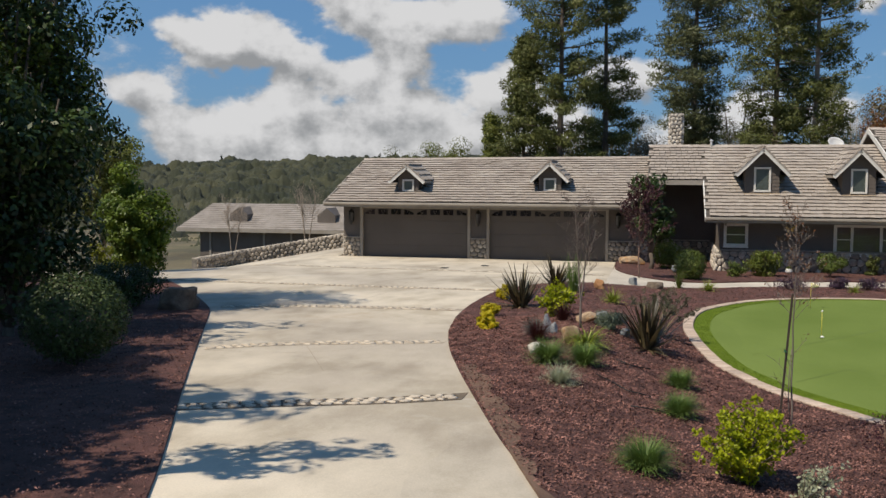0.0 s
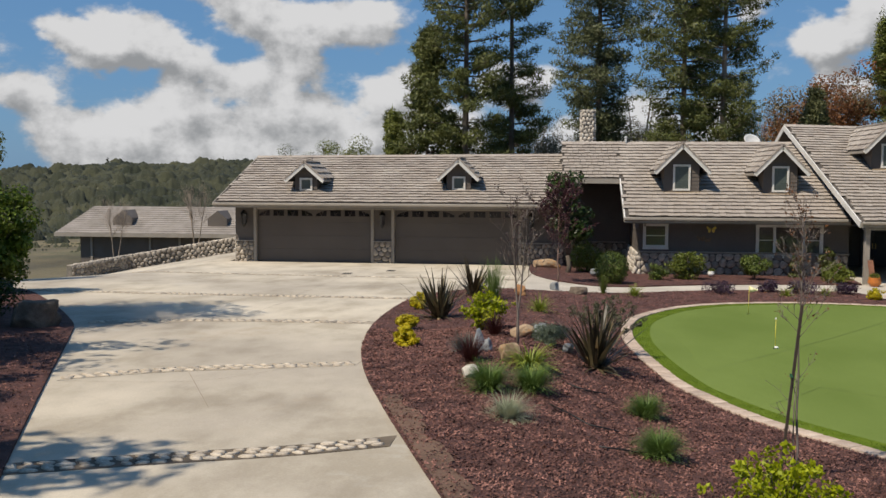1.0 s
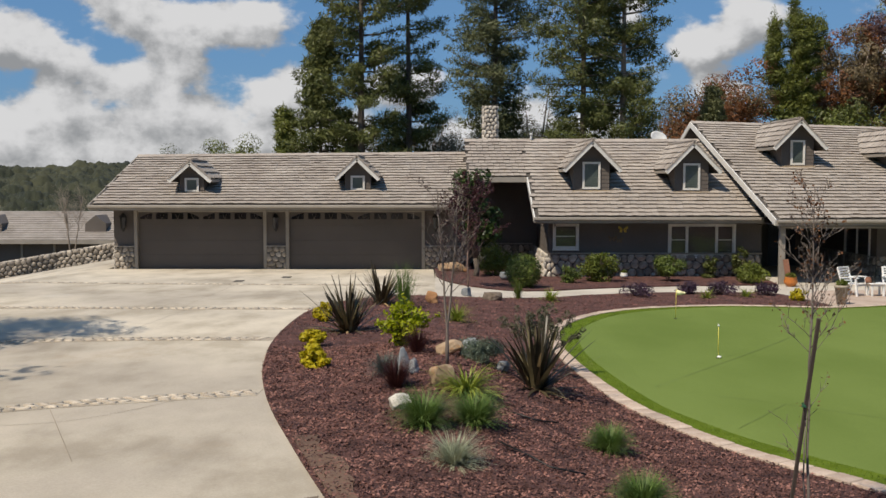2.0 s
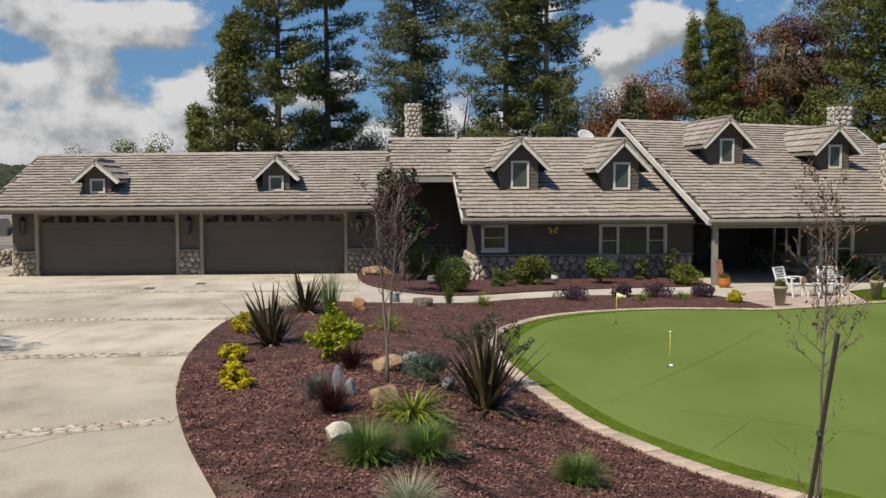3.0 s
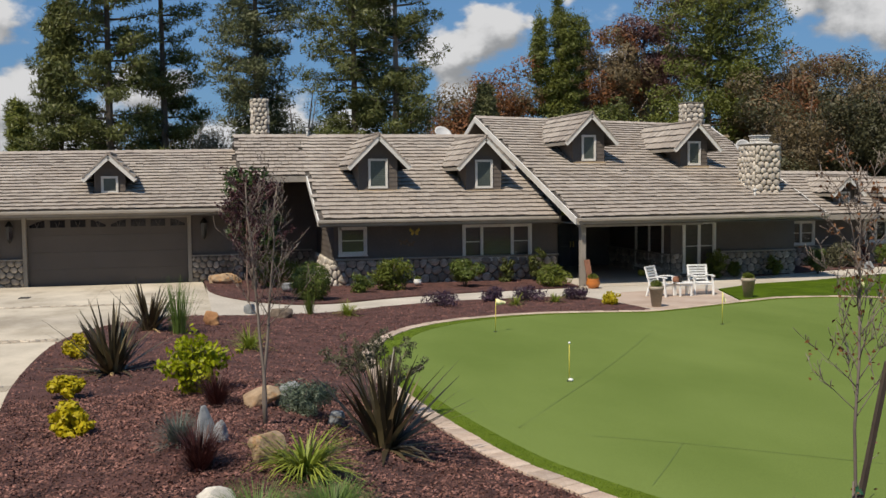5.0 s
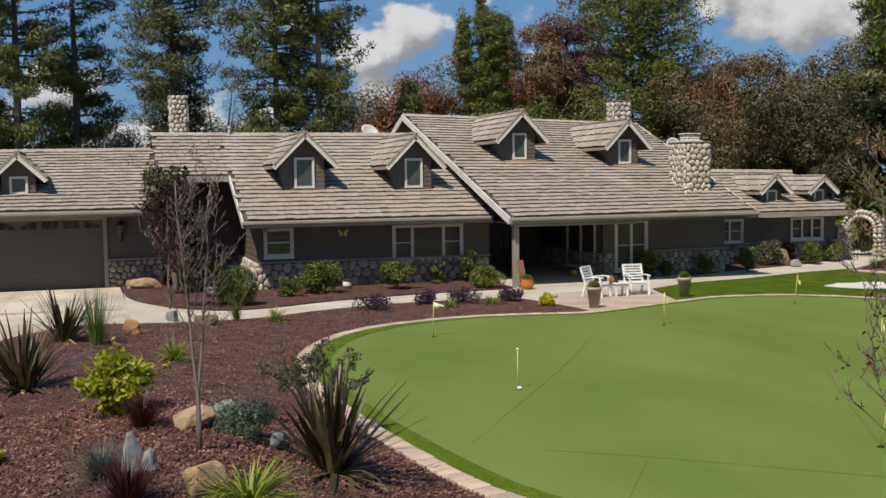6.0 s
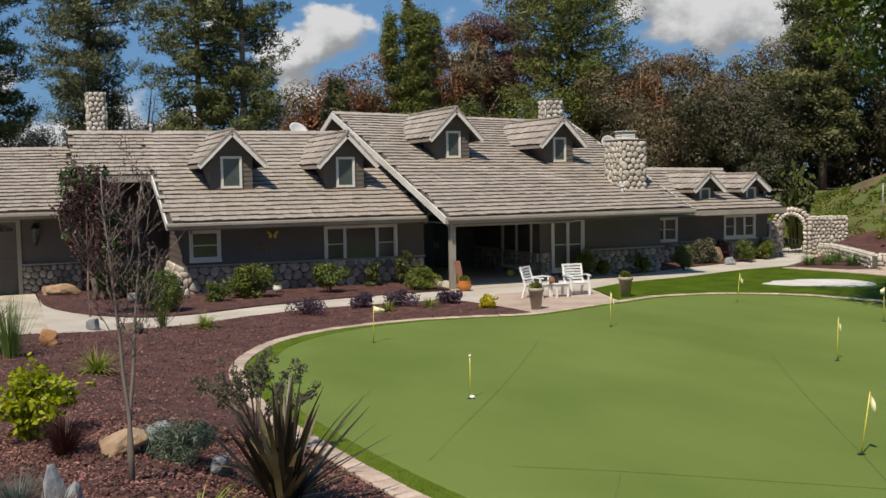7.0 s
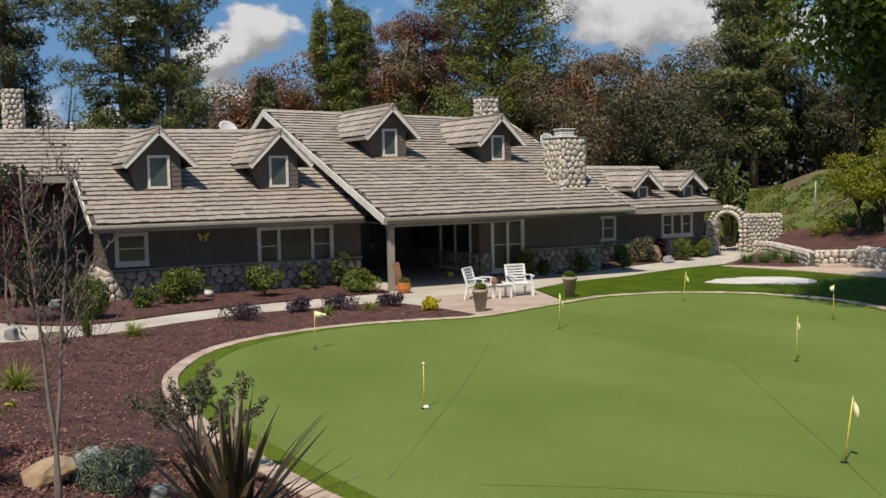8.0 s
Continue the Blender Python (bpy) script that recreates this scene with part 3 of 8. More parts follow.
def tiled_roof(parent, el, er, rl, rr, seed, singles=300, thick=0.16, single_rows=None):
    """A roof plane between eave (left, right) and ridge (left, right): deck, and tiles in courses."""
    el, er, rl, rr = (Vector(v) for v in (el, er, rl, rr))
    rnd = random.Random(seed)
    nrm = ((er - el).cross(rl - el)).normalized()
    bm = bmesh.new()
    top = [bm.verts.new(v) for v in (el, er, rr, rl)]
    low = [bm.verts.new(v - nrm * thick) for v in (el, er, rr, rl)]
    bm.faces.new(top), bm.faces.new(list(reversed(low)))
    for i in range(4):
        bm.faces.new([top[i], low[i], low[(i + 1) % 4], top[(i + 1) % 4]])
    deck = part("roof", bm, DECK, parent, "grey-brown flat concrete roof tiles in courses")
    rows = max(2, round((rl - el).length / TILE_L))
    made, mverts, mfaces = 0, [], []
    for r in range(rows):
        a, b = el.lerp(rl, r / rows), er.lerp(rr, r / rows)
        a2, b2 = el.lerp(rl, (r + 1) / rows), er.lerp(rr, (r + 1) / rows)
        wide = (b - a).length
        n = max(1, round(wide / TILE_W))
        shift = rnd.uniform(0, 1)
        for i in range(n + 1):
            f = (i - shift + 0.5) / n
            if not 0.2 / n < f < 1 - 0.2 / n:
                continue
            p = a.lerp(b, f)
            q = a2.lerp(b2, f)
            u = (b - a).normalized()
            v = (q - p).normalized()
            w = u.cross(v).normalized()
            v = w.cross(u)
            me, tv, tf = rnd.choice(TILE_MESHES)
            lift = rnd.uniform(0.004, 0.016)
            m = Matrix(((u.x, v.x, w.x, p.x + w.x * lift), (u.y, v.y, w.y, p.y + w.y * lift), (u.z, v.z, w.z, p.z + w.z * lift), (0, 0, 0, 1)))
            m = m @ Matrix.Rotation(rnd.uniform(-0.012, 0.012), 4, "Z")
            if made < singles and r < (single_rows or rows):
                ob = new("tile", me)
                ob.parent = deck
                ob.matrix_basis = m
                made += 1
            else:
                base = len(mverts)
                mverts += [m @ Vector(c) for c in tv]
                mfaces += [tuple(base + k for k in f) for f in tf]
    if mverts:
        ob = mesh_object("tile_rest", mverts, mfaces, TILE_MASS, deck)
        tagged(ob, kind="stuff")
    # ridge caps
    cv, cf = [], []
    n = max(2, round((rr - rl).length / 0.4))
    for i in range(n):
        p, q = rl.lerp(rr, i / n), rl.lerp(rr, (i + 1.12) / n)
        d = (q - p).normalized()
        s = d.cross(Vector((0, 0, 1))).normalized()
        base = len(cv)
        for e, up in ((p, 0.0), (q, 0.02)):
            cv += [e + s * 0.14 + Vector((0, 0, -0.03 + up)), e + Vector((0, 0, 0.065 + up)), e - s * 0.14 + Vector((0, 0, -0.03 + up))]
        cf += [(base, base + 1, base + 4, base + 3), (base + 1, base + 2, base + 5, base + 4), (base, base + 3, base + 5, base + 2), (base, base + 2, base + 1), (base + 3, base + 4, base + 5)]
    ob = mesh_object("ridge_cap", cv, cf, TILE_MASS, deck)
    tagged(ob, kind="stuff")
    return deck


def rim_board(name, a, b, drop, parent, mat=TRIM, thick=0.05, out=(0, -1, 0)):
    """A fascia board hung from the line a-b."""
    a, b, o = Vector(a), Vector(b), Vector(out).normalized()
    bm = bmesh.new()
    vs = [bm.verts.new(p + o * k + Vector((0, 0, z))) for k, z in ((0, 0.02), (thick, 0.02), (thick, -drop), (0, -drop)) for p in (a, b)]
    for f in ((0, 1, 3, 2), (2, 3, 5, 4), (4, 5, 7, 6), (6, 7, 1, 0), (0, 2, 4, 6), (1, 7, 5, 3)):
        bm.faces.new([vs[i] for i in f])
    return part(name, bm, mat, parent)


def siding(name, parent, m, w, h, mat=SIDING, board=0.19, thick=0.12):
    """A wall of lapped boards over a rectangle in the plane of m, as one closed stepped body."""
    n = max(1, round(h / board))
    profile = [(0.0, -thick)]
    for i in range(n):
        profile += [(h * i / n, 0.022), (h * (i + 1) / n, 0.004)]
    profile.append((h, -thick))
    k = len(profile)
    verts = [(x, p[0], p[1]) for x in (0.0, w) for p in profile]
    faces = [(i, k + i, k + (i + 1) % k, (i + 1) % k) for i in range(k)] + [tuple(range(k)), tuple(reversed(range(k, 2 * k)))]
    bm = bmesh.new()
    vs = [bm.verts.new(v) for v in verts]
    for f in faces:
        bm.faces.new([vs[i] for i in f])
    ob = part(name, bm, mat, parent)
    ob.matrix_basis = m
    return ob


def ring_frame(name, x0, x1, y0, y1, t, z0, z1, mat, parent, label="", m=None):
    """A closed rectangular frame of width t, in one piece."""
    verts = []
    for z in (z0, z1):
        verts += [(x0 - t, y0 - t, z), (x1 + t, y0 - t, z), (x1 + t, y1 + t, z), (x0 - t, y1 + t, z), (x0, y0, z), (x1, y0, z), (x1, y1, z), (x0, y1, z)]
    faces = []
    for i in range(4):
        k = (i + 1) % 4
        faces += [(8 + i, 8 + k, 12 + k, 12 + i), (i, 4 + i, 4 + k, k), (i, k, 8 + k, 8 + i), (4 + i, 12 + i, 12 + k, 4 + k)]
    ob = mesh_object(name, verts, faces, mat, parent, label)
    if m:
        ob.matrix_basis = m
    return ob


def window_unit(parent, m, w, h, panes=((0.0, 1.0, True),), trim=0.10, mat=CASING, label="", name="window", blind=None):
    """A window in a wall plane: casing, mullions, sashes, panes and a near-black sheet that stands for the unlit
    inside.
    """
    fr = ring_frame(name, 0, w, 0, h, trim, -0.02, 0.05, mat, parent, label, m)
    for a, b, rail in panes[1:]:
        box("mullion", a * w - trim * 0.55, a * w + trim * 0.55, 0.0, h, -0.02, 0.045, mat, fr, bevel=0.008)
    box("window_sill", -trim * 1.2, w + trim * 1.2, -trim - 0.05, -trim, -0.02, 0.09, mat, fr, bevel=0.008)
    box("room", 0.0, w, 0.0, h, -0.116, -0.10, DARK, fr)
    for k, (a, b, rail) in enumerate(panes):
        g = box("pane", a * w + 0.02, b * w - 0.02, 0.02, h - 0.02, -0.012, -0.004, GLASS, fr)
        g.visible_shadow = False
        e = 0.035
        ring_frame("sash", a * w + e, b * w - e, e, h - e, e, -0.03, 0.02, mat, fr)
        if rail:
            box("rail", a * w + e, b * w - e, h * 0.5 - 0.018, h * 0.5 + 0.018, -0.03, 0.018, mat, fr)
        if blind and k in blind:
            box("curtain", a * w + 0.03, b * w - 0.03, 0.02, h - 0.02, -0.09, -0.08, CURTAIN, fr, "green-grey blind behind the glass")
    return fr


CURTAIN = surface("curtain", (0.10, 0.135, 0.10), (0.17, 0.20, 0.16), 0.8, 2, 20, 0.2, stretch=(4, 1, 1))


def dormer(parent, x, y, z, w, wall, apex, reach, slope, win, seed, eave=0.36):
    """A gabled dormer: front at y, floor at z, wall height to its eaves, apex height above z."""
    d = new("dormer")
    d.parent = parent
    d.empty_display_size = 0.2
    d.matrix_basis = Matrix.Translation((x, y, z))
    tagged(d, "gabled dormer with white bargeboards and a small window")
    half = w / 2
    pitch = (apex - wall) / (half + eave)
    # body of boards
    bm = bmesh.new()
    top = wall + half * 0.0
    face = [(-half, 0, -0.25), (half, 0, -0.25), (half, 0, wall + eave * pitch), (0, 0, apex - 0.06), (-half, 0, wall + eave * pitch)]
    f = [bm.verts.new(v) for v in face]
    g = [bm.verts.new((v[0], reach, v[2])) for v in face]
    bm.faces.new(f), bm.faces.new(list(reversed(g)))
    for i in range(5):
        bm.faces.new([f[i], g[i], g[(i + 1) % 5], f[(i + 1) % 5]])
    part("dormer_wall", bm, SIDING, d)
    siding("cladding", d, wall_frame((-half, -0.002, 0.0), (1, 0, 0), (0, -1, 0)), w, wall + eave * pitch, SIDING, 0.16, 0.002)
    for sx in (-1, 1):
        siding("cladding", d, wall_frame((sx * (half + 0.002), reach if sx < 0 else -0.02, -0.1), (0, sx, 0), (sx, 0, 0)), reach + 0.02, wall + 0.1 + eave * pitch, SIDING, 0.16, 0.002)
    box("dormer_sill", -half - 0.06, half + 0.06, -0.1, 0.02, -0.06, 0.02, surface_sill, d, bevel=0.01)
    # roof slopes with tiles
    ov = 0.38
    for sx in (-1, 1):
        lo = Vector((sx * (half + eave), 0, wall))
        hi = Vector((0, 0, apex))
        front, rear = Vector((0, -ov, 0)), Vector((0, reach, 0))
        if sx < 0:
            el, er, rl, rr = lo + rear, lo + front, hi + rear, hi + front
        else:
            el, er, rl, rr = lo + front, lo + rear, hi + front, hi + rear
        nrm = (er - el).cross(rl - el).normalized()
        bm = bmesh.new()
        a = [bm.verts.new(v + nrm * 0.02) for v in (el, er, rr, rl)]
        b = [bm.verts.new(v - nrm * 0.09) for v in (el, er, rr, rl)]
        bm.faces.new(a), bm.faces.new(list(reversed(b)))
        for i in range(4):
            bm.faces.new([a[i], b[i], b[(i + 1) % 4], a[(i + 1) % 4]])
        part("dormer_roof", bm, DECK, d)
        rnd = random.Random(seed + sx)
        rows = max(2, round((rl - el).length / 0.34))
        tv2, tf2 = [], []
        for r in range(rows):
            p0, p1 = el.lerp(rl, r / rows), er.lerp(rr, r / rows)
            u, v = (p1 - p0).normalized(), (rl - el).normalized()
            cnt = max(2, round((p1 - p0).length / TILE_W))
            for i in range(cnt):
                p = p0.lerp(p1, (i + 0.5) / cnt) + nrm * (0.02 + rnd.uniform(0.004, 0.014))
                m = Matrix(((u.x, v.x, nrm.x, p.x), (u.y, v.y, nrm.y, p.y), (u.z, v.z, nrm.z, p.z), (0, 0, 0, 1)))
                tv, tf = rnd.choice(TILE_MESHES)[1:]
                base = len(tv2)
                tv2 += [m @ Vector(c) for c in tv]
                tf2 += [tuple(base + k for k in fc) for fc in tf]
        tagged(mesh_object("dormer_tile", tv2, tf2, TILE_MASS, d), kind="stuff")
        # bargeboard
        bm = bmesh.new()
        p, q = Vector((sx * (half + eave + 0.03), -ov - 0.03, wall - 0.10)), Vector((0, -ov - 0.03, apex - 0.09))
        add_beam(bm, p, q, 0.05, 0.16, up=(0, 0, 1))
        part("bargeboard", bm, WHITE, d)
        run = (q - p)
        for i in range(5):
            bm = bmesh.new()
            a, b = p + run * (i / 5) + Vector((0, 0.03, 0.115)), p + run * ((i + 1.06) / 5) + Vector((0, 0.03, 0.125))
            add_beam(bm, a, b, 0.15, 0.055, up=(0, 0, 1))
            part("rake_tile", bm, TILE, d)
        bm = bmesh.new()
        add_beam(bm, Vector((sx * (half + eave + 0.02), -ov, wall - 0.06)), Vector((sx * (half + eave + 0.02), reach, wall - 0.06)), 0.04, 0.12)
        part("dormer_fascia", bm, TRIM, d)
    n = 8
    for i in range(n):
        p = Vector((0, -ov + (reach + ov) * i / n, apex + 0.05))
        bm = bmesh.new()
        add_beam(bm, p, p + Vector((0, (reach + ov) / n + 0.03, 0.015)), 0.2, 0.05)
        part("ridge_tile", bm, TILE, d)
    # window
    ww, wh, wz = win
    fr_m = wall_frame((-ww / 2, -0.024, wz), (1, 0, 0), (0, -1, 0))
    fr = ring_frame("dormer_window", 0, ww, 0, wh, 0.085, -0.02, 0.05, WHITE, d, "white-framed dormer window with louvres", fr_m)
    bm = bmesh.new()
    add_box(bm, 0, ww, 0, wh, -0.01, 0.0)
    k = max(4, int(wh / 0.07))
    for i in range(k):
        add_box(bm, 0.02, ww - 0.02, wh * (i + 0.2) / k, wh * (i + 0.75) / k, 0.0, 0.018)
    ob = part("louvre", bm, LOUVRE, d)
    ob.matrix_basis = fr_m
    return d


LOUVRE = surface("louvre_green_grey", (0.085, 0.105, 0.092), (0.12, 0.145, 0.13), 0.5, 2, 20, 0.1)
surface_sill = surface("dormer_sill_wood", (0.30, 0.22, 0.14), (0.42, 0.32, 0.21), 0.7, 2, 20, 0.2)
LAMP_METAL = surface("black_iron", (0.02, 0.02, 0.02), (0.04, 0.04, 0.04), 0.5, 3, 30, 0.2, metallic=0.6)

# ---------------------------------------------------------------- the house

house = thing("house", (0, 0, 0), "long low brown-sided ranch house with stone base and tiled roof", "house")

# garage wing -------------------------------------------------
tiled_roof(house, (-0.60, -1.22, 2.73), (14.95, -1.22, 2.75), (-0.45, 5.3, 4.86), (14.95, 5.3, 5.0), 11, 300)
tiled_roof(house, (14.95, 11.5, 2.7), (-0.75, 11.5, 2.7), (14.95, 5.3, 5.0), (-0.45, 5.3, 4.86), 12, 0)
rim_board("fascia", (-0.63, -1.24, 2.71), (14.95, -1.24, 2.73), 0.20, house, TRIM, 0.06)
box("gutter", -0.65, 14.95, -1.4, -1.30, 2.61, 2.72, TRIM, house, bevel=0.02)
for y0, z0, y1, z1 in ((-1.22, 2.73, 5.3, 4.86), (11.5, 2.7, 5.3, 4.86)):
    bm = bmesh.new()
    add_beam(bm, (-0.65, y0, z0 - 0.1), (-0.50, y1, z1 - 0.1), 0.05, 0.22)
    part("rake_board", bm, TRIM, house)
bm = bmesh.new()
add_box(bm, -0.55, 14.9, -1.2, 0.0, 2.50, 2.54)
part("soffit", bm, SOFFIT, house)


def stone_pier(x0, x1, y, z0, z1, seed, mat=STONE, size=0.24, up_to=2.5):
    """A front pier: stone below, boards above, a ledge between."""
    w = siding("pier", house, wall_frame((x0, y, z1), (1, 0, 0), (0, -1, 0)), x1 - x0, up_to - z1)
    bm = bmesh.new()
    add_box(bm, x0, x1, y - 0.04, y + 0.12, z0, z1)
    base = part("stone_base", bm, MORTAR, house, "river stone facing set in mortar")
    stonework(base, wall_frame((x0, y - 0.04, z0), (1, 0, 0), (0, -1, 0)), x1 - x0, z1 - z0, size, seed, mat, 0.06)
    box("ledge", x0 - 0.01, x1 + 0.01, y - 0.15, y, z1, z1 + 0.05, TRIM, house, bevel=0.008)
    return base


left_pier = stone_pier(0.0, 0.86, 0.0, -0.1, 0.93, 21)
stone_pier(6.42, 7.24, 0.0, -0.1, 0.95, 22)
stone_pier(13.1, 14.95, 0.0, -0.1, 0.95, 23)
# left side in the paler copy: its sunlight is put into the colour
stonework(left_pier, wall_frame((0.0, 0.9, -0.1), (0, -1, 0), (-1, 0, 0)), 0.9, 1.03, 0.24, 24, STONE_PALE_LIT, 0.06)
for x in (0.86, 6.30, 7.24, 12.96):
    box("door_post", x, x + 0.14, -0.10, 0.14, -0.02, 2.5, TRIM, house, bevel=0.01)
siding("garage_side_wall", house, wall_frame((0.0, 11, -1.2), (0, -1, 0), (-1, 0, 0)), 11.0, 3.7)
box("garage_back_wall", 0.1, 14.9, 10.9, 11.0, -1.2, 2.7, SIDING, house)
bm = bmesh.new()
for v in (((0.0, -0.2, 2.5), (0.0, 11.0, 2.5), (0.0, 5.3, 4.7)),):
    a = [bm.verts.new(c) for c in v]
    b = [bm.verts.new((c[0] + 0.1, c[1], c[2])) for c in v]
    bm.faces.new(a), bm.faces.new(list(reversed(b)))
    for i in range(3):
        bm.faces.new([a[i], b[i], b[(i + 1) % 3], a[(i + 1) % 3]])
part("garage_gable", bm, SIDING, house)


def garage_door(x0, x1):
    """A sectional door with a row of fan lights."""
    door = new("garage_door")
    door.parent = house
    tagged(door, "dark taupe sectional garage door with fan lights along the top")
    sections = 4
    for i in range(sections):
        box("door_section", x0, x1, 0.10, 0.16, 2.46 * i / sections - 0.02, 2.46 * (i + 1) / sections - 0.022, DOORPAINT, door, bevel=0.004)
    n = 8
    for i in range(n):
        a, b = x0 + (x1 - x0) * (i + 0.13) / n, x0 + (x1 - x0) * (i + 0.87) / n
        lo, hi = 2.10, 2.36
        left_low = i in (0, 4)
        right_low = i in (3, 7)
        verts = [(a, 0.088, lo), (b, 0.088, lo)]
        verts += [(b, 0.088, hi if not right_low else lo + 0.08), ((a + b) / 2, 0.088, hi if not (left_low or right_low) else (lo + hi) / 2 + 0.07), (a, 0.088, hi if not left_low else lo + 0.08)]
        verts += [(v[0], 0.096, v[2]) for v in verts]
        faces = [(0, 1, 2, 3, 4)] + [(k, 5 + k, 5 + (k + 1) % 5, (k + 1) % 5) for k in range(5)]
        pane = mesh_object("fan_light", verts, faces, FANGLASS, door)
        for s in (0.33, 0.66):
            bm = bmesh.new()
            add_beam(bm, ((a + b) / 2, 0.084, lo), (a + (b - a) * s, 0.084, lo + (hi - lo) * 0.8), 0.014, 0.02, up=(0, 1, 0))
            part("glazing_bar", bm, DOORPAINT, door)
    return door


FANGLASS = surface("dark_fan_glass", (0.01, 0.01, 0.012), (0.02, 0.02, 0.024), 0.08, 2, 20, 0)
garage_door(1.0, 6.30)
garage_door(7.38, 12.96)
box("door_head", 0.86, 13.1, -0.02, 0.14, 2.40, 2.52, TRIM, house)


def wall_lantern(x, y, z):
    t = thing("wall_lantern", (x, y, z), "black iron wall lantern beside a garage door", "wall lamp", "garage lanterns")
    box("backplate", -0.06, 0.06, -0.03, 0.0, -0.14, 0.18, LAMP_METAL, t, bevel=0.01)
    bm = bmesh.new()
    add_beam(bm, (0, -0.02, 0.14), (0, -0.16, 0.2), 0.025, 0.025)
    part("bracket", bm, LAMP_METAL, t)
    bm = bmesh.new()
    bmesh.ops.create_cone(bm, cap_ends=True, segments=6, radius1=0.075, radius2=0.10, depth=0.30, matrix=Matrix.Translation((0, -0.16, -0.02)))
    part("lantern_glass", bm, FANGLASS, t)
    bm = bmesh.new()
    bmesh.ops.create_cone(bm, cap_ends=True, segments=6, radius1=0.13, radius2=0.02, depth=0.12, matrix=Matrix.Translation((0, -0.16, 0.19)))
    part("cap", bm, LAMP_METAL, t)
    bm = bmesh.new()
    bmesh.ops.create_cone(bm, cap_ends=True, segments=6, radius1=0.02, radius2=0.08, depth=0.09, matrix=Matrix.Translation((0, -0.16, -0.21)))
    part("finial", bm, LAMP_METAL, t)
    t.matrix_basis = t.matrix_basis @ Matrix.Diagonal((1.35, 1.3, 1.55, 1.0))


for lx in (0.45, 6.85, 13.55):
    wall_lantern(lx, -0.03, 1.98)

dormer(house, 3.26, 0.20, 3.17, 1.0, 0.60, 1.36, 2.6, 0.4, (0.42, 0.42, 0.16), 31)
dormer(house, 10.24, 0.43, 3.22, 1.06, 0.64, 1.50, 2.6, 0.4, (0.43, 0.45, 0.18), 33)

# entry wing --------------------------------------------------
tiled_roof(house, (17.43, -3.35, 2.32), (26.3, -3.35, 2.32), (17.45, 4.4, 5.57), (26.3, 4.4, 5.57), 41, 300)
tiled_roof(house, (14.87, 0.357, 3.876), (17.56, 0.357, 3.876), (14.87, 4.4, 5.572), (17.56, 4.4, 5.572), 42, 120)
tiled_roof(house, (26.3, 12, 2.3), (14.87, 12, 2.3), (26.3, 4.4, 5.57), (14.87, 4.4, 5.57), 43, 0)
rim_board("fascia", (17.40, -3.38, 2.30), (26.3, -3.38, 2.30), 0.20, house, TRIM, 0.06)
box("gutter", 17.38, 26.2, -3.55, -3.44, 2.20, 2.31, TRIM, house, bevel=0.02)
rim_board("fascia", (14.87, 0.33, 3.86), (17.43, 0.33, 3.86), 0.20, house, TRIM, 0.06)
bm = bmesh.new()
add_beam(bm, (17.41, -3.4, 2.21), (17.42, 0.36, 3.79), 0.05, 0.22)
part("rake_board", bm, WHITE, house)
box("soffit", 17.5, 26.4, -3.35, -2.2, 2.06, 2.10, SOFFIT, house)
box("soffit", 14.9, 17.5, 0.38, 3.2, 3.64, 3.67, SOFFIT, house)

front = wall_frame((18.2, -2.2, -0.35), (1, 0, 0), (0, -1, 0))
siding("front_wall", house, wall_frame((18.2, -2.2, 0.82), (1, 0, 0), (0, -1, 0)), 8.35, 1.32)
bm = bmesh.new()
add_box(bm, 18.15, 26.55, -2.26, -2.0, -0.4, 0.80)
base = part("stone_base", bm, MORTAR, house, "river stone facing set in mortar")
stonework(base, wall_frame((18.15, -2.26, -0.32), (1, 0, 0), (0, -1, 0)), 8.4, 1.11, 0.33, 44, STONE, 0.08)
box("ledge", 18.12, 26.6, -2.36, -2.2, 0.80, 0.86, TRIM, house, bevel=0.01)
# gable end of the entry wing beside the recess
bm = bmesh.new()
v = [(18.1, -2.2, 0.8), (18.1, 3.3, 0.8), (18.1, 3.3, 4.9), (18.1, 0.9, 3.9), (18.1, -2.2, 2.45)]
a = [bm.verts.new(c) for c in v]
b = [bm.verts.new((c[0] + 0.12, c[1], c[2])) for c in v]
bm.faces.new(a), bm.faces.new(list(reversed(b)))
for i in range(5):
    bm.faces.new([a[i], b[i], b[(i + 1) % 5], a[(i + 1) % 5]])
part("side_wall", bm, SIDING, house)
siding("side_cladding", house, wall_frame((18.098, 3.2, 0.82), (0, -1, 0), (-1, 0, 0)), 5.4, 1.6, SIDING, 0.19, 0.002)
# flared stone buttress at the corner
bm = bmesh.new()
v = [(-0.26, -0.35), (0.1, -0.35), (0.1, 0.8), (-0.06, 0.8)]
a = [bm.verts.new((18.12 + x, -2.32, z)) for x, z in v]
b = [bm.verts.new((18.12 + x, 3.2, z)) for x, z in v]
bm.faces.new(a), bm.faces.new(list(reversed(b)))
for i in range(4):
    bm.faces.new([a[i], b[i], b[(i + 1) % 4], a[(i + 1) % 4]])
butt = part("stone_buttress", bm, MORTAR, house, "sloping river stone buttress in a sunlit pale tone")
slope_len = math.hypot(0.2, 1.15)
# sunlight on the buttress is put into its paler stones
stonework(butt, wall_frame((18.12 - 0.26, 3.2, -0.35), (0, -1, 0), (-1.15, 0, 0.2)), 5.5, slope_len, 0.28, 45, STONE_PALE_LIT, 0.07)
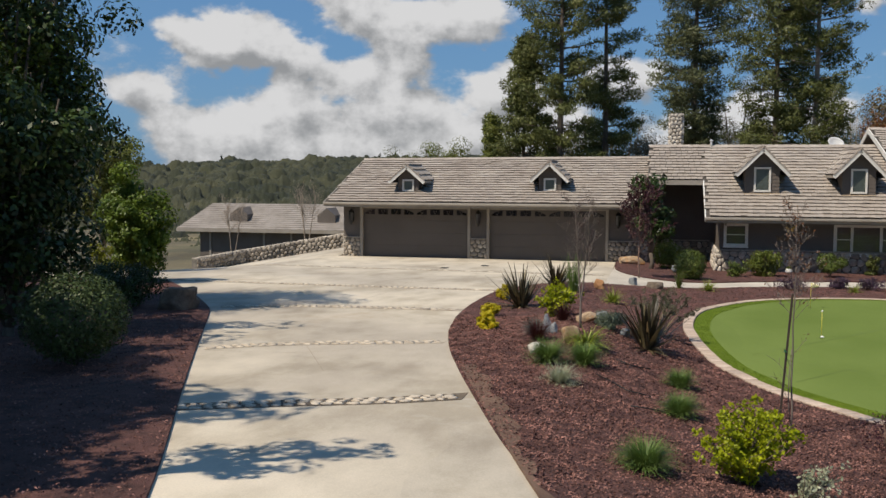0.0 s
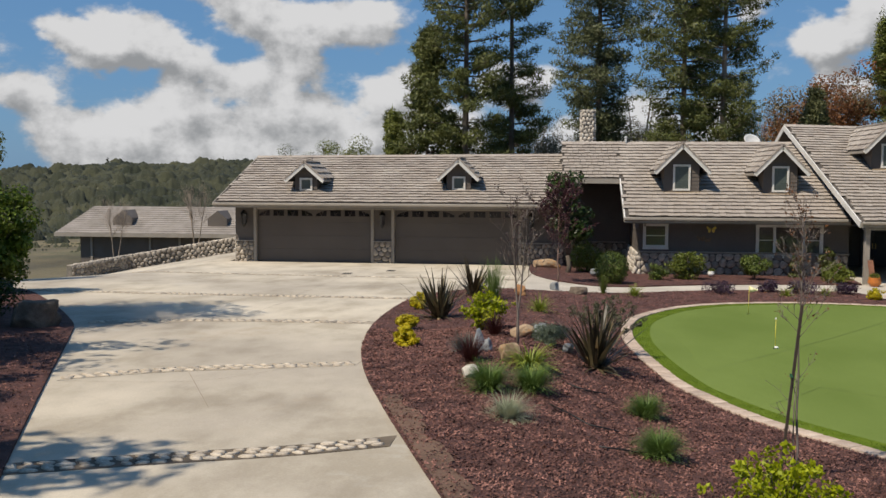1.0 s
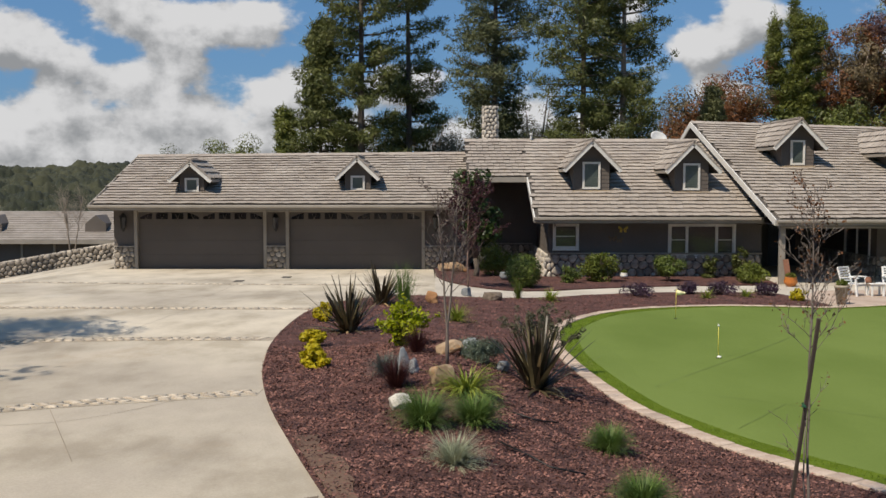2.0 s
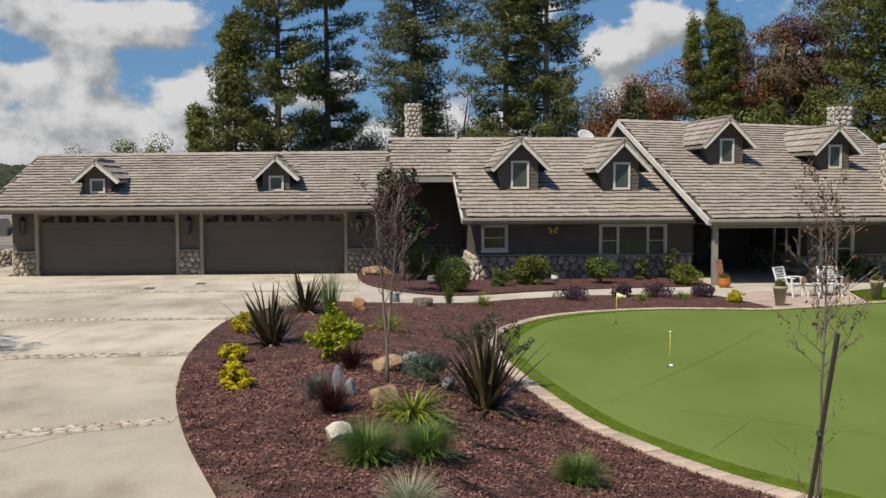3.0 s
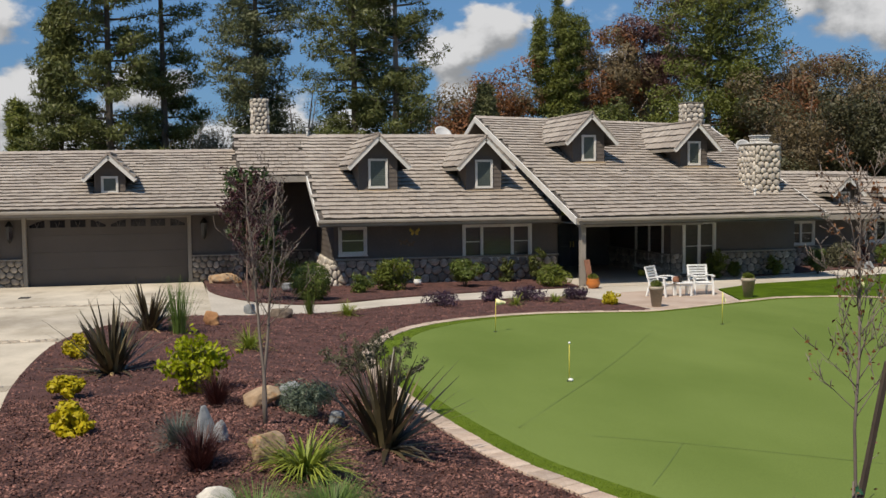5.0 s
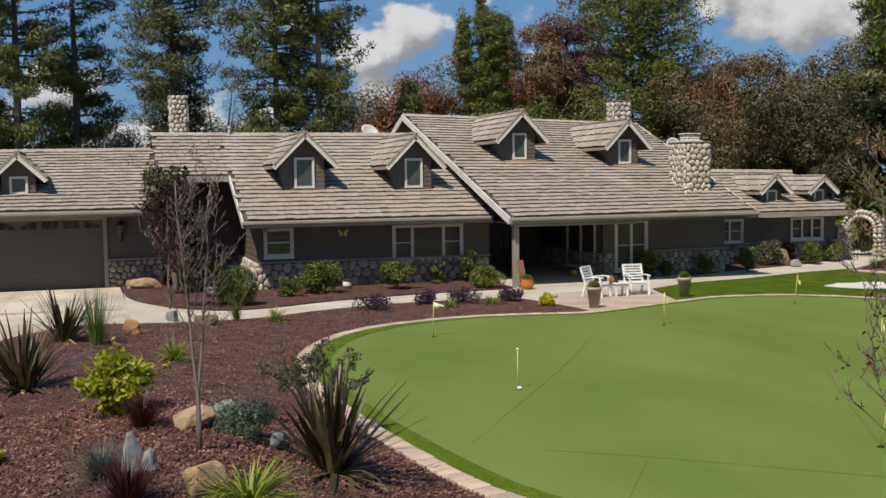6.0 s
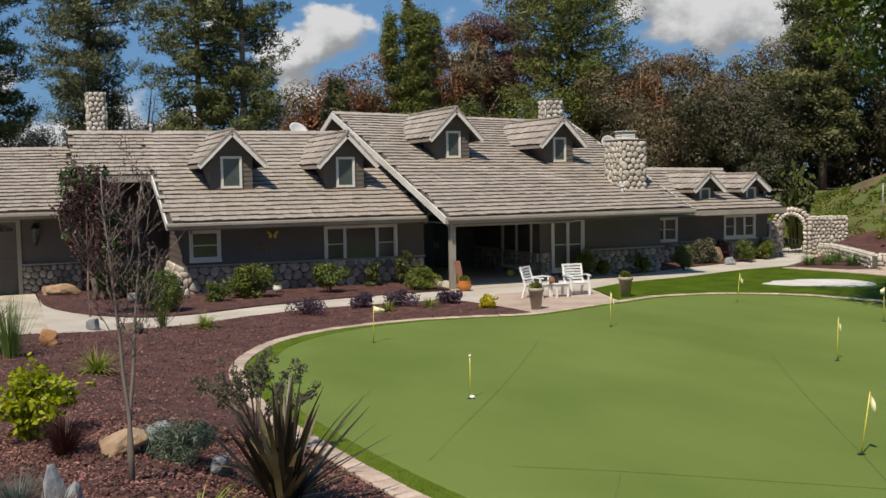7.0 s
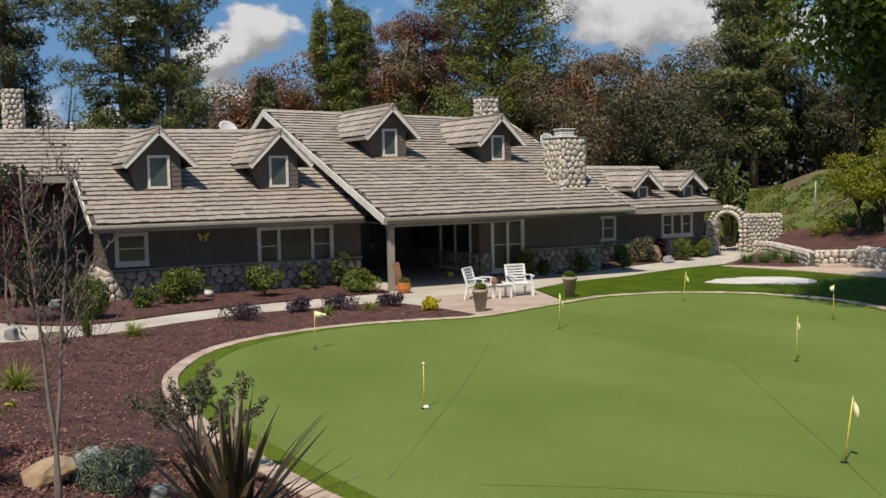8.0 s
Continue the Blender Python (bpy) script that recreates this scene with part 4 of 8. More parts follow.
stonework(butt, wall_frame((17.88, -2.32, -0.33), (1, 0, 0), (0, -1, 0)), 0.3, 1.0, 0.2, 46, STONE_PALE_LIT, 0.06)
# recess between garage and entry wing
siding("recess_wall", house, wall_frame((14.9, 3.2, 0.85), (1, 0, 0), (0, -1, 0)), 3.2, 4.0)
bm = bmesh.new()
add_box(bm, 14.9, 18.1, 3.16, 3.3, -0.3, 0.85)
base = part("stone_base", bm, MORTAR, house, "river stone facing set in mortar")
stonework(base, wall_frame((14.95, 3.16, -0.25), (1, 0, 0), (0, -1, 0)), 3.1, 1.08, 0.32, 47, STONE, 0.07)
box("ledge", 14.9, 17.9, 3.04, 3.2, 0.85, 0.91, TRIM, house, bevel=0.01)
bm = bmesh.new()
add_box(bm, 14.86, 14.98, 0.0, 5.3, -0.2, 2.7)
q = [bm.verts.new(c) for c in ((14.92, -0.6, 2.7), (14.92, 4.4, 5.5), (14.92, 4.4, 2.7))]
bm.faces.new(q)
part("recess_side_wall", bm, SIDING, house)
window_unit(house, wall_frame((18.34, -2.224, 1.08), (1, 0, 0), (0, -1, 0)), 0.86, 0.86, ((0, 1, True),), 0.09, label="single sash window with taupe casing")
window_unit(house, wall_frame((22.96, -2.224, 0.80), (1, 0, 0), (0, -1, 0)), 2.5, 1.14, ((0, 0.26, True), (0.26, 0.735, False), (0.735, 1, True)), 0.10, label="three-part front window with taupe casing", blind=(1,))
box("downpipe", 18.28, 18.36, -2.36, -2.28, 1.9, 2.2, TRIM, house, bevel=0.01)

dormer(house, 19.93, -1.05, 3.31, 1.45, 0.90, 2.05, 4.2, 0.45, (0.56, 0.94, 0.16), 51, 0.40)
dormer(house, 24.00, -1.18, 3.27, 1.36, 0.88, 2.02, 4.2, 0.45, (0.52, 0.92, 0.16), 53, 0.40)

# main roof with porch ----------------------------------------
tiled_roof(house, (26.1, -5.6, 2.31), (35.8, -5.6, 2.37), (25.55, 5.5, 6.46), (36.9, 5.5, 6.10), 61, 300)
tiled_roof(house, (37.2, 16, 2.3), (25.3, 16, 2.3), (36.9, 5.5, 6.10), (25.55, 5.5, 6.46), 62, 0)
rim_board("fascia", (26.08, -5.63, 2.29), (35.85, -5.63, 2.35), 0.20, house, TRIM, 0.06)
box("gutter", 26.1, 35.85, -5.8, -5.69, 2.20, 2.31, TRIM, house, bevel=0.02)
for x0, x1 in ((26.06, 25.5), (35.84, 36.95)):
    bm = bmesh.new()
    add_beam(bm, (x0, -5.65, 2.2), (x1, 5.5, (6.36 if x0 < 30 else 6.0)), 0.05, 0.24)
    part("rake_board", bm, WHITE, house)
bm = bmesh.new()
add_beam(bm, (25.3, 14, 2.9), (25.5, 5.5, 6.36), 0.05, 0.24)
part("rake_board", bm, WHITE, house)
# gable wall under the main roof, above the entry roof
bm = bmesh.new()
v = [(26.35, -3.0, 2.0), (26.35, 14, 2.0), (26.35, 14, 2.9), (26.35, 5.5, 6.2), (26.35, -3.0, 3.0)]
a = [bm.verts.new(c) for c in v]
b = [bm.verts.new((c[0] + 0.12, c[1], c[2])) for c in v]
bm.faces.new(a), bm.faces.new(list(reversed(b)))
for i in range(5):
    bm.faces.new([a[i], b[i], b[(i + 1) % 5], a[(i + 1) % 5]])
part("main_gable", bm, SIDING, house)
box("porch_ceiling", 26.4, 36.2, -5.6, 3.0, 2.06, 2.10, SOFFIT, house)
box("porch_post", 26.33, 26.53, -5.35, -5.15, -0.16, 2.1, TRIM, house, "pale taupe porch post", bevel=0.012)
box("porch_beam", 26.3, 31.0, -5.40, -5.10, 1.98, 2.10, TRIM, house)
box("porch_step", 26.3, 30.9, -5.5, 3.0, -0.3, -0.10, PATHWAY, house, "pale concrete porch floor")
siding("porch_back_wall", house, wall_frame((26.5, 3.0, -0.1), (1, 0, 0), (0, -1, 0)), 4.5, 2.2)
box("porch_left_wall", 26.48, 26.6, -2.2, 3.0, -0.2, 2.1, SIDING, house)
ENTRY_PAINT = surface("entry_door_paint", (0.028, 0.030, 0.040), (0.042, 0.045, 0.058), 0.45, 1, 20, 0.1)
BRASS = surface("brass", (0.55, 0.40, 0.16), (0.66, 0.49, 0.22), 0.3, 4, 30, 0.05)
BRASS.node_tree.nodes["Principled BSDF"].inputs["Metallic"].default_value = 1.0
for k in range(2):
    d0 = 28.48 + 0.62 * k
    leaf = box("entry_door", d0, d0 + 0.60, 2.90, 2.96, -0.09, 1.92, ENTRY_PAINT, house, "dark blue-grey entrance door in the shade of the porch", bevel=0.01)
    for z0, z1 in ((0.05, 0.75), (0.88, 1.30), (1.43, 1.80)):
        box("door_panel", d0 + 0.1, d0 + 0.5, 2.885, 2.91, z0, z1, ENTRY_PAINT, leaf, bevel=0.012)
    box("door_handle", d0 + (0.53 if k == 0 else 0.04), d0 + (0.56 if k == 0 else 0.07), 2.84, 2.91, 0.72, 0.98, BRASS, leaf, "brass door handle", bevel=0.008)
# porch side wall with two windows, turned to the drive
siding("porch_side_wall", house, wall_frame((30.9, 3.0, 0.7), (0, -1, 0), (-1, 0, 0)), 5.95, 1.4)
bm = bmesh.new()
add_box(bm, 30.88, 31.0, -2.95, 3.0, -0.2, 0.70)
base = part("stone_base", bm, MORTAR, house, "river stone facing set in mortar")
stonework(base, wall_frame((30.88, 3.0, -0.15), (0, -1, 0), (-1, 0, 0)), 6.0, 0.85, 0.3, 63, STONE, 0.06)
box("ledge", 30.76, 30.9, -3.0, 3.0, 0.70, 0.75, TRIM, house, bevel=0.008)
window_unit(house, wall_frame((30.876, 0.1, 0.2), (0, -1, 0), (-1, 0, 0)), 2.4, 1.75, ((0, 0.5, False), (0.5, 1, False)), 0.10, label="tall window pair beside the porch")
# front wall east of the porch
bm = bmesh.new()
add_box(bm, 30.86, 31.32, -3.04, -2.9, -0.25, 0.78)
base = part("stone_base", bm, MORTAR, house, "river stone facing set in mortar")
stonework(base, wall_frame((30.86, -3.04, -0.2), (1, 0, 0), (0, -1, 0)), 0.46, 0.98, 0.24, 64, STONE, 0.06)
siding("corner_pier", house, wall_frame((30.88, -3.0, 0.78), (1, 0, 0), (0, -1, 0)), 0.44, 1.3)
siding("front_wall", house, wall_frame((31.3, -3.0, -0.25), (1, 0, 0), (0, -1, 0)), 1.5, 2.35)
window_unit(house, wall_frame((31.45, -3.024, 0.16), (1, 0, 0), (0, -1, 0)), 1.2, 1.78, ((0, 0.5, True), (0.5, 1, True)), 0.10, label="tall sash window pair with taupe casing")
siding("front_wall", house, wall_frame((32.8, -3.0, 0.8), (1, 0, 0), (0, -1, 0)), 3.35, 1.3)
bm = bmesh.new()
add_box(bm, 32.78, 36.15, -3.06, -2.9, -0.3, 0.78)
base = part("stone_base", bm, MORTAR, house, "river stone facing set in mortar")
stonework(base, wall_frame((32.78, -3.06, -0.25), (1, 0, 0), (0, -1, 0)), 3.37, 1.02, 0.31, 65, STONE, 0.07)
box("ledge", 32.76, 36.2, -3.16, -3.0, 0.78, 0.84, TRIM, house, bevel=0.01)
box("east_return_wall", 36.03, 36.15, -2.98, 4.0, -0.3, 2.1, SIDING, house)

dormer(house, 28.62, -0.25, 4.33, 1.32, 0.80, 1.92, 4.6, 0.38, (0.43, 0.86, 0.14), 71, 0.40)
dormer(house, 32.98, -0.72, 4.12, 1.18, 0.72, 1.78, 4.6, 0.38, (0.40, 0.80, 0.14), 73, 0.40)

# east wing ---------------------------------------------------
tiled_roof(house, (35.7, -1.5, 2.08), (43.5, -1.5, 2.10), (36.2, 3.0, 3.92), (43.6, 3.0, 3.80), 81, 150)
tiled_roof(house, (43.75, 8, 2.3), (35.9, 8, 2.3), (43.6, 3.0, 3.80), (36.2, 3.0, 3.92), 82, 0)
rim_board("fascia", (35.7, -1.52, 2.06), (43.53, -1.52, 2.08), 0.19, house, TRIM, 0.06)
box("soffit", 35.9, 43.45, -1.45, -0.4, 1.85, 1.88, SOFFIT, house)
siding("wing_wall", house, wall_frame((36.0, -0.4, 0.72), (1, 0, 0), (0, -1, 0)), 7.45, 1.4)
bm = bmesh.new()
add_box(bm, 36.0, 43.5, -0.46, -0.3, -0.35, 0.72)
base = part("stone_base", bm, MORTAR, house, "river stone facing set in mortar")
stonework(base, wall_frame((36.1, -0.46, -0.3), (1, 0, 0), (0, -1, 0)), 7.4, 1.0, 0.32, 83, STONE, 0.07)
box("ledge", 36.0, 43.52, -0.54, -0.4, 0.72, 0.78, TRIM, house, bevel=0.01)
box("wing_end_wall", 43.33, 43.45, -0.3, 7.5, -0.3, 3.2, SIDING, house)
window_unit(house, wall_frame((37.7, -0.424, 0.86), (1, 0, 0), (0, -1, 0)), 0.95, 0.87, ((0, 0.4, True), (0.4, 1, True)), 0.09, label="sash window with taupe casing")
window_unit(house, wall_frame((41.2, -0.424, 0.90), (1, 0, 0), (0, -1, 0)), 1.5, 0.84, ((0, 0.33, True), (0.33, 0.67, False), (0.67, 1, True)), 0.09, label="three-part window with taupe casing")
dormer(house, 40.1, -0.45, 2.43, 0.98, 0.51, 1.22, 2.6, 0.4, (0.36, 0.40, 0.10), 84, 0.26)
dormer(house, 42.5, -0.45, 2.42, 0.92, 0.49, 1.12, 2.6, 0.4, (0.34, 0.40, 0.10), 86, 0.26)


# chimneys ----------------------------------------------------


def chimney(x0, x1, y0, y1, z0, z1, seed, size, flared=0.0, cap=True):
    bm = bmesh.new()
    add_box(bm, x0, x1, y0, y1, z0, z1, 0.02)
    core = part("chimney", bm, MORTAR, house, "tall chimney faced with pale river stones")
    stonework(core, wall_frame((x0, y0, z0), (1, 0, 0), (0, -1, 0)), x1 - x0, z1 - z0, size, seed, STONE_PALE_LIT, 0.08)
    stonework(core, wall_frame((x0, y1, z0), (0, -1, 0), (-1, 0, 0)), y1 - y0, z1 - z0, size, seed + 1, STONE_PALE_LIT, 0.08)
    stonework(core, wall_frame((x1, y0, z0), (0, 1, 0), (1, 0, 0)), y1 - y0, z1 - z0, size, seed + 2, STONE_PALE_LIT, 0.08)
    if cap:
        mx, my = (x0 + x1) / 2, (y0 + y1) / 2
        box("chimney_crown", x0 - 0.05, x1 + 0.05, y0 - 0.05, y1 + 0.05, z1, z1 + 0.07, MORTAR, core, bevel=0.02)
        if cap == "flue":
            box("flue_cap", mx - 0.38, mx + 0.38, my - 0.34, my + 0.34, z1 + 0.05, z1 + 0.12, WHITE, core, "white metal chimney cap", bevel=0.02)
            for k in range(3):
                box("louvre", mx - 0.29, mx + 0.29, my - 0.25, my + 0.25, z1 + 0.13 + 0.075 * k, z1 + 0.185 + 0.075 * k, WHITE, core, bevel=0.012)
            box("flue_lid", mx - 0.33, mx + 0.33, my - 0.29, my + 0.29, z1 + 0.36, z1 + 0.40, WHITE, core, bevel=0.012)
            box("flue", mx - 0.25, mx + 0.25, my - 0.21, my + 0.21, z1 + 0.06, z1 + 0.37, MORTAR, core)
    return core


chimney(34.08, 35.12, -3.6, -2.4, 2.5, 4.88, 91, 0.25, cap="flue")
chimney(15.88, 16.52, 8.0, 8.8, 3.2, 7.42, 94, 0.24, cap=False)
chimney(37.05, 37.95, 8.0, 8.8, 4.5, 7.35, 97, 0.27, cap=True)


# ---------------------------------------------------------------- plants: builders


def quads_object(name, v, mat, parent, kind=""):
    """An object of loose leaves from an array of shape (n, corners, 3)."""
    n, k = v.shape[:2]
    me = bpy.data.meshes.new(name)
    me.vertices.add(k * n)
    me.vertices.foreach_set("co", np.ascontiguousarray(v, dtype=np.float32).ravel())
    me.loops.add(k * n)
    me.loops.foreach_set("vertex_index", np.arange(k * n, dtype=np.int32))
    me.polygons.add(n)
    me.polygons.foreach_set("loop_start", np.arange(0, k * n, k, dtype=np.int32))
    me.materials.append(mat)
    me.update(calc_edges=True)
    ob = new(name, me)
    ob.parent = parent
    if kind:
        tagged(ob, kind=kind)
    return ob


def needle_tris(rng, centres, length, width, outward, lift=0.5, spread=0.75, face=False):
    """Sprays of needles as slim triangles."""
    q = leaf_quads(rng, centres, length, width, outward, lift, spread, face)
    return np.stack([q[:, 1] * 0.75 + q[:, 0] * 0.25, q[:, 2], q[:, 3] * 0.75 + q[:, 0] * 0.25], axis=1)


def unit(v):
    return v / (np.linalg.norm(v, axis=1)[:, None] + 1e-9)


def leaf_quads(rng, centres, length, width, outward=None, lift=0.3, spread=1.0, face=False):
    """Rhombic leaves round the given centres: leaning outward and up, or with their faces turned outward so that each clump takes the light as a mass."""
    n = len(centres)
    d = rng.normal(size=(n, 3)) * spread
    if face:
        tilt = outward + rng.normal(size=(n, 3)) * float(face)
        tilt[:, 2] += 0.25
        tilt = unit(tilt)
        d[:, 2] -= lift
        d = unit(d - tilt * (d * tilt).sum(1)[:, None])
        s = np.cross(d, tilt)
    else:
        if outward is not None:
            d += outward * 1.1
        d[:, 2] += lift
        d = unit(d)
        s = unit(np.cross(d, rng.normal(size=(n, 3))))
    k = rng.uniform(0.65, 1.3, size=(n, 1))
    l, w = length * k / 2, width * k / 2
    mid = centres + d * l * 0.15
    return np.stack([centres - d * l, mid + s * w, centres + d * l, mid - s * w], axis=1)


def clump_points(rng, clumps, count, shell=0.5):
    """Leaf places in balls (x, y, z, rx, rz): centres and outward directions."""
    c = np.array(clumps)
    idx = rng.integers(0, len(c), size=count) if count > len(c) else np.arange(count)
    weight = c[:, 3] ** 2
    idx = rng.choice(len(c), size=count, p=weight / weight.sum())
    u = rng.normal(size=(count, 3))
    u /= np.linalg.norm(u, axis=1)[:, None]
    r = rng.uniform(0, 1, size=(count, 1)) ** (1 / 3)
    r = shell + (1 - shell) * r
    r *= rng.uniform(0.8, 1.12, size=(count, 1))
    p = c[idx, :3] + u * r * c[idx][:, [3, 3, 4]]
    return p, u


BARK = surface("bark", (0.075, 0.058, 0.045), (0.16, 0.13, 0.10), 0.95, 3, 18, 0.8, 0.03, stretch=(1, 1, 0.3))
BARK_PALE = surface("pale_bark", (0.24, 0.19, 0.15), (0.40, 0.33, 0.27), 0.9, 3, 18, 0.5, 0.01, stretch=(1, 1, 0.3))
BARK_MID = surface("grey_brown_bark", (0.12, 0.095, 0.08), (0.24, 0.20, 0.17), 0.9, 3, 18, 0.4, 0.01, stretch=(1, 1, 0.3))
TWIG = surface("red_twig", (0.13, 0.075, 0.06), (0.23, 0.15, 0.12), 0.9, 3, 18, 0.3, 0.01)
PINE = leaf_material("pine_needles", (0.062, 0.078, 0.022), (0.155, 0.168, 0.056), 0.2)
# brown leaves, colour darkened to stand for shadow low behind wing and slope
SHADELEAF = leaf_material("shade_darkened_leaves", (0.036, 0.038, 0.018), (0.092, 0.088, 0.044), 0.2)
PINE_BLUE = leaf_material("blue_pine_needles", (0.075, 0.088, 0.040), (0.165, 0.178, 0.088), 0.2)
CEDAR = leaf_material("cedar_foliage", (0.075, 0.092, 0.016), (0.185, 0.205, 0.048), 0.2)
OLIVE = leaf_material("olive_needles", (0.088, 0.098, 0.034), (0.215, 0.222, 0.088), 0.25)
EUCALYPT = leaf_material("eucalyptus_leaves", (0.100, 0.077, 0.044), (0.245, 0.185, 0.108), 0.25)
RUSSET = leaf_material("russet_leaves", (0.11, 0.045, 0.022), (0.28, 0.115, 0.045), 0.2)
OAK = leaf_material("oak_leaves", (0.050, 0.064, 0.017), (0.135, 0.150, 0.038), 0.22)
BRIGHT = leaf_material("bright_leaves", (0.12, 0.135, 0.008), (0.28, 0.285, 0.02), 0.3)
BLUEGREEN = leaf_material("blue_green_leaves", (0.070, 0.095, 0.068), (0.19, 0.235, 0.165), 0.25)
GLOSSY = leaf_material("glossy_green_leaves", (0.050, 0.085, 0.010), (0.17, 0.24, 0.025), 0.25)
DARKLEAF = leaf_material("dark_glossy_leaves", (0.014, 0.030, 0.008), (0.050, 0.085, 0.016), 0.15, 0.4)
# hedge green with the shade of the left bed put into the colour
SHADEHEDGE = leaf_material("shaded_hedge_leaves", (0.030, 0.050, 0.014), (0.085, 0.12, 0.035), 0.2)
TUFTTREE = leaf_material("feathery_leaves", (0.075, 0.085, 0.035), (0.16, 0.17, 0.075), 0.25)
THINTREE = leaf_material("grey_brown_buds", (0.13, 0.115, 0.075), (0.24, 0.215, 0.15), 0.2)
PLUM_TREE = leaf_material("plum_tree_leaves", (0.055, 0.028, 0.030), (0.15, 0.075, 0.07), 0.2)
HEDGE = leaf_material("hedge_leaves", (0.050, 0.074, 0.013), (0.140, 0.180, 0.036), 0.2)
LIME = leaf_material("lime_leaves", (0.19, 0.235, 0.008), (0.48, 0.51, 0.02), 0.3)
YELLOW = leaf_material("yellow_leaves", (0.36, 0.29, 0.01), (0.68, 0.56, 0.03), 0.3)
MIDGREEN = leaf_material("mid_green_leaves", (0.072, 0.096, 0.015), (0.20, 0.228, 0.042), 0.25)
PURPLE = leaf_material("purple_leaves", (0.030, 0.016, 0.030), (0.085, 0.05, 0.085), 0.2)
PLUM = leaf_material("plum_leaves", (0.035, 0.012, 0.018), (0.10, 0.035, 0.045), 0.2)
GREY_LEAF = leaf_material("grey_green_leaves", (0.078, 0.098, 0.065), (0.195, 0.221, 0.150), 0.2)
GREY_DARK = leaf_material("dull_green_leaves", (0.062, 0.062, 0.036), (0.165, 0.160, 0.10), 0.2)
FLAX = leaf_material("bronze_flax", (0.020, 0.018, 0.014), (0.090, 0.070, 0.040), 0.10, 0.4)
# olive bronze leaves, made paler to stand for sun on the fan
FLAX_LIGHT = leaf_material("olive_sunlit_flax", (0.060, 0.050, 0.028), (0.26, 0.205, 0.11), 0.12, 0.42)
FLAX_DRY = leaf_material("dry_flax", (0.30, 0.21, 0.10), (0.46, 0.34, 0.18), 0.2)
TUFT = leaf_material("tuft_grass", (0.065, 0.118, 0.022), (0.22, 0.325, 0.092), 0.28)
TUFT_LIME = leaf_material("lime_grass", (0.15, 0.20, 0.02), (0.36, 0.40, 0.08), 0.25)
TUFT_PALE = leaf_material("pale_grass", (0.28, 0.30, 0.20), (0.52, 0.54, 0.40), 0.25)
TUFT_RED = leaf_material("red_fountain_grass", (0.040, 0.014, 0.014), (0.11, 0.035, 0.032), 0.2)
TUFT_BLUE = leaf_material("blue_fescue", (0.07, 0.095, 0.085), (0.16, 0.20, 0.18), 0.2)


def tube_object(name, lines, mat, parent, sides=6):
    verts, faces = [], []
    for pts, radii in lines:
        add_tube(verts, faces, pts, radii, sides)
    return mesh_object(name, verts, faces, mat, parent, smooth=True)


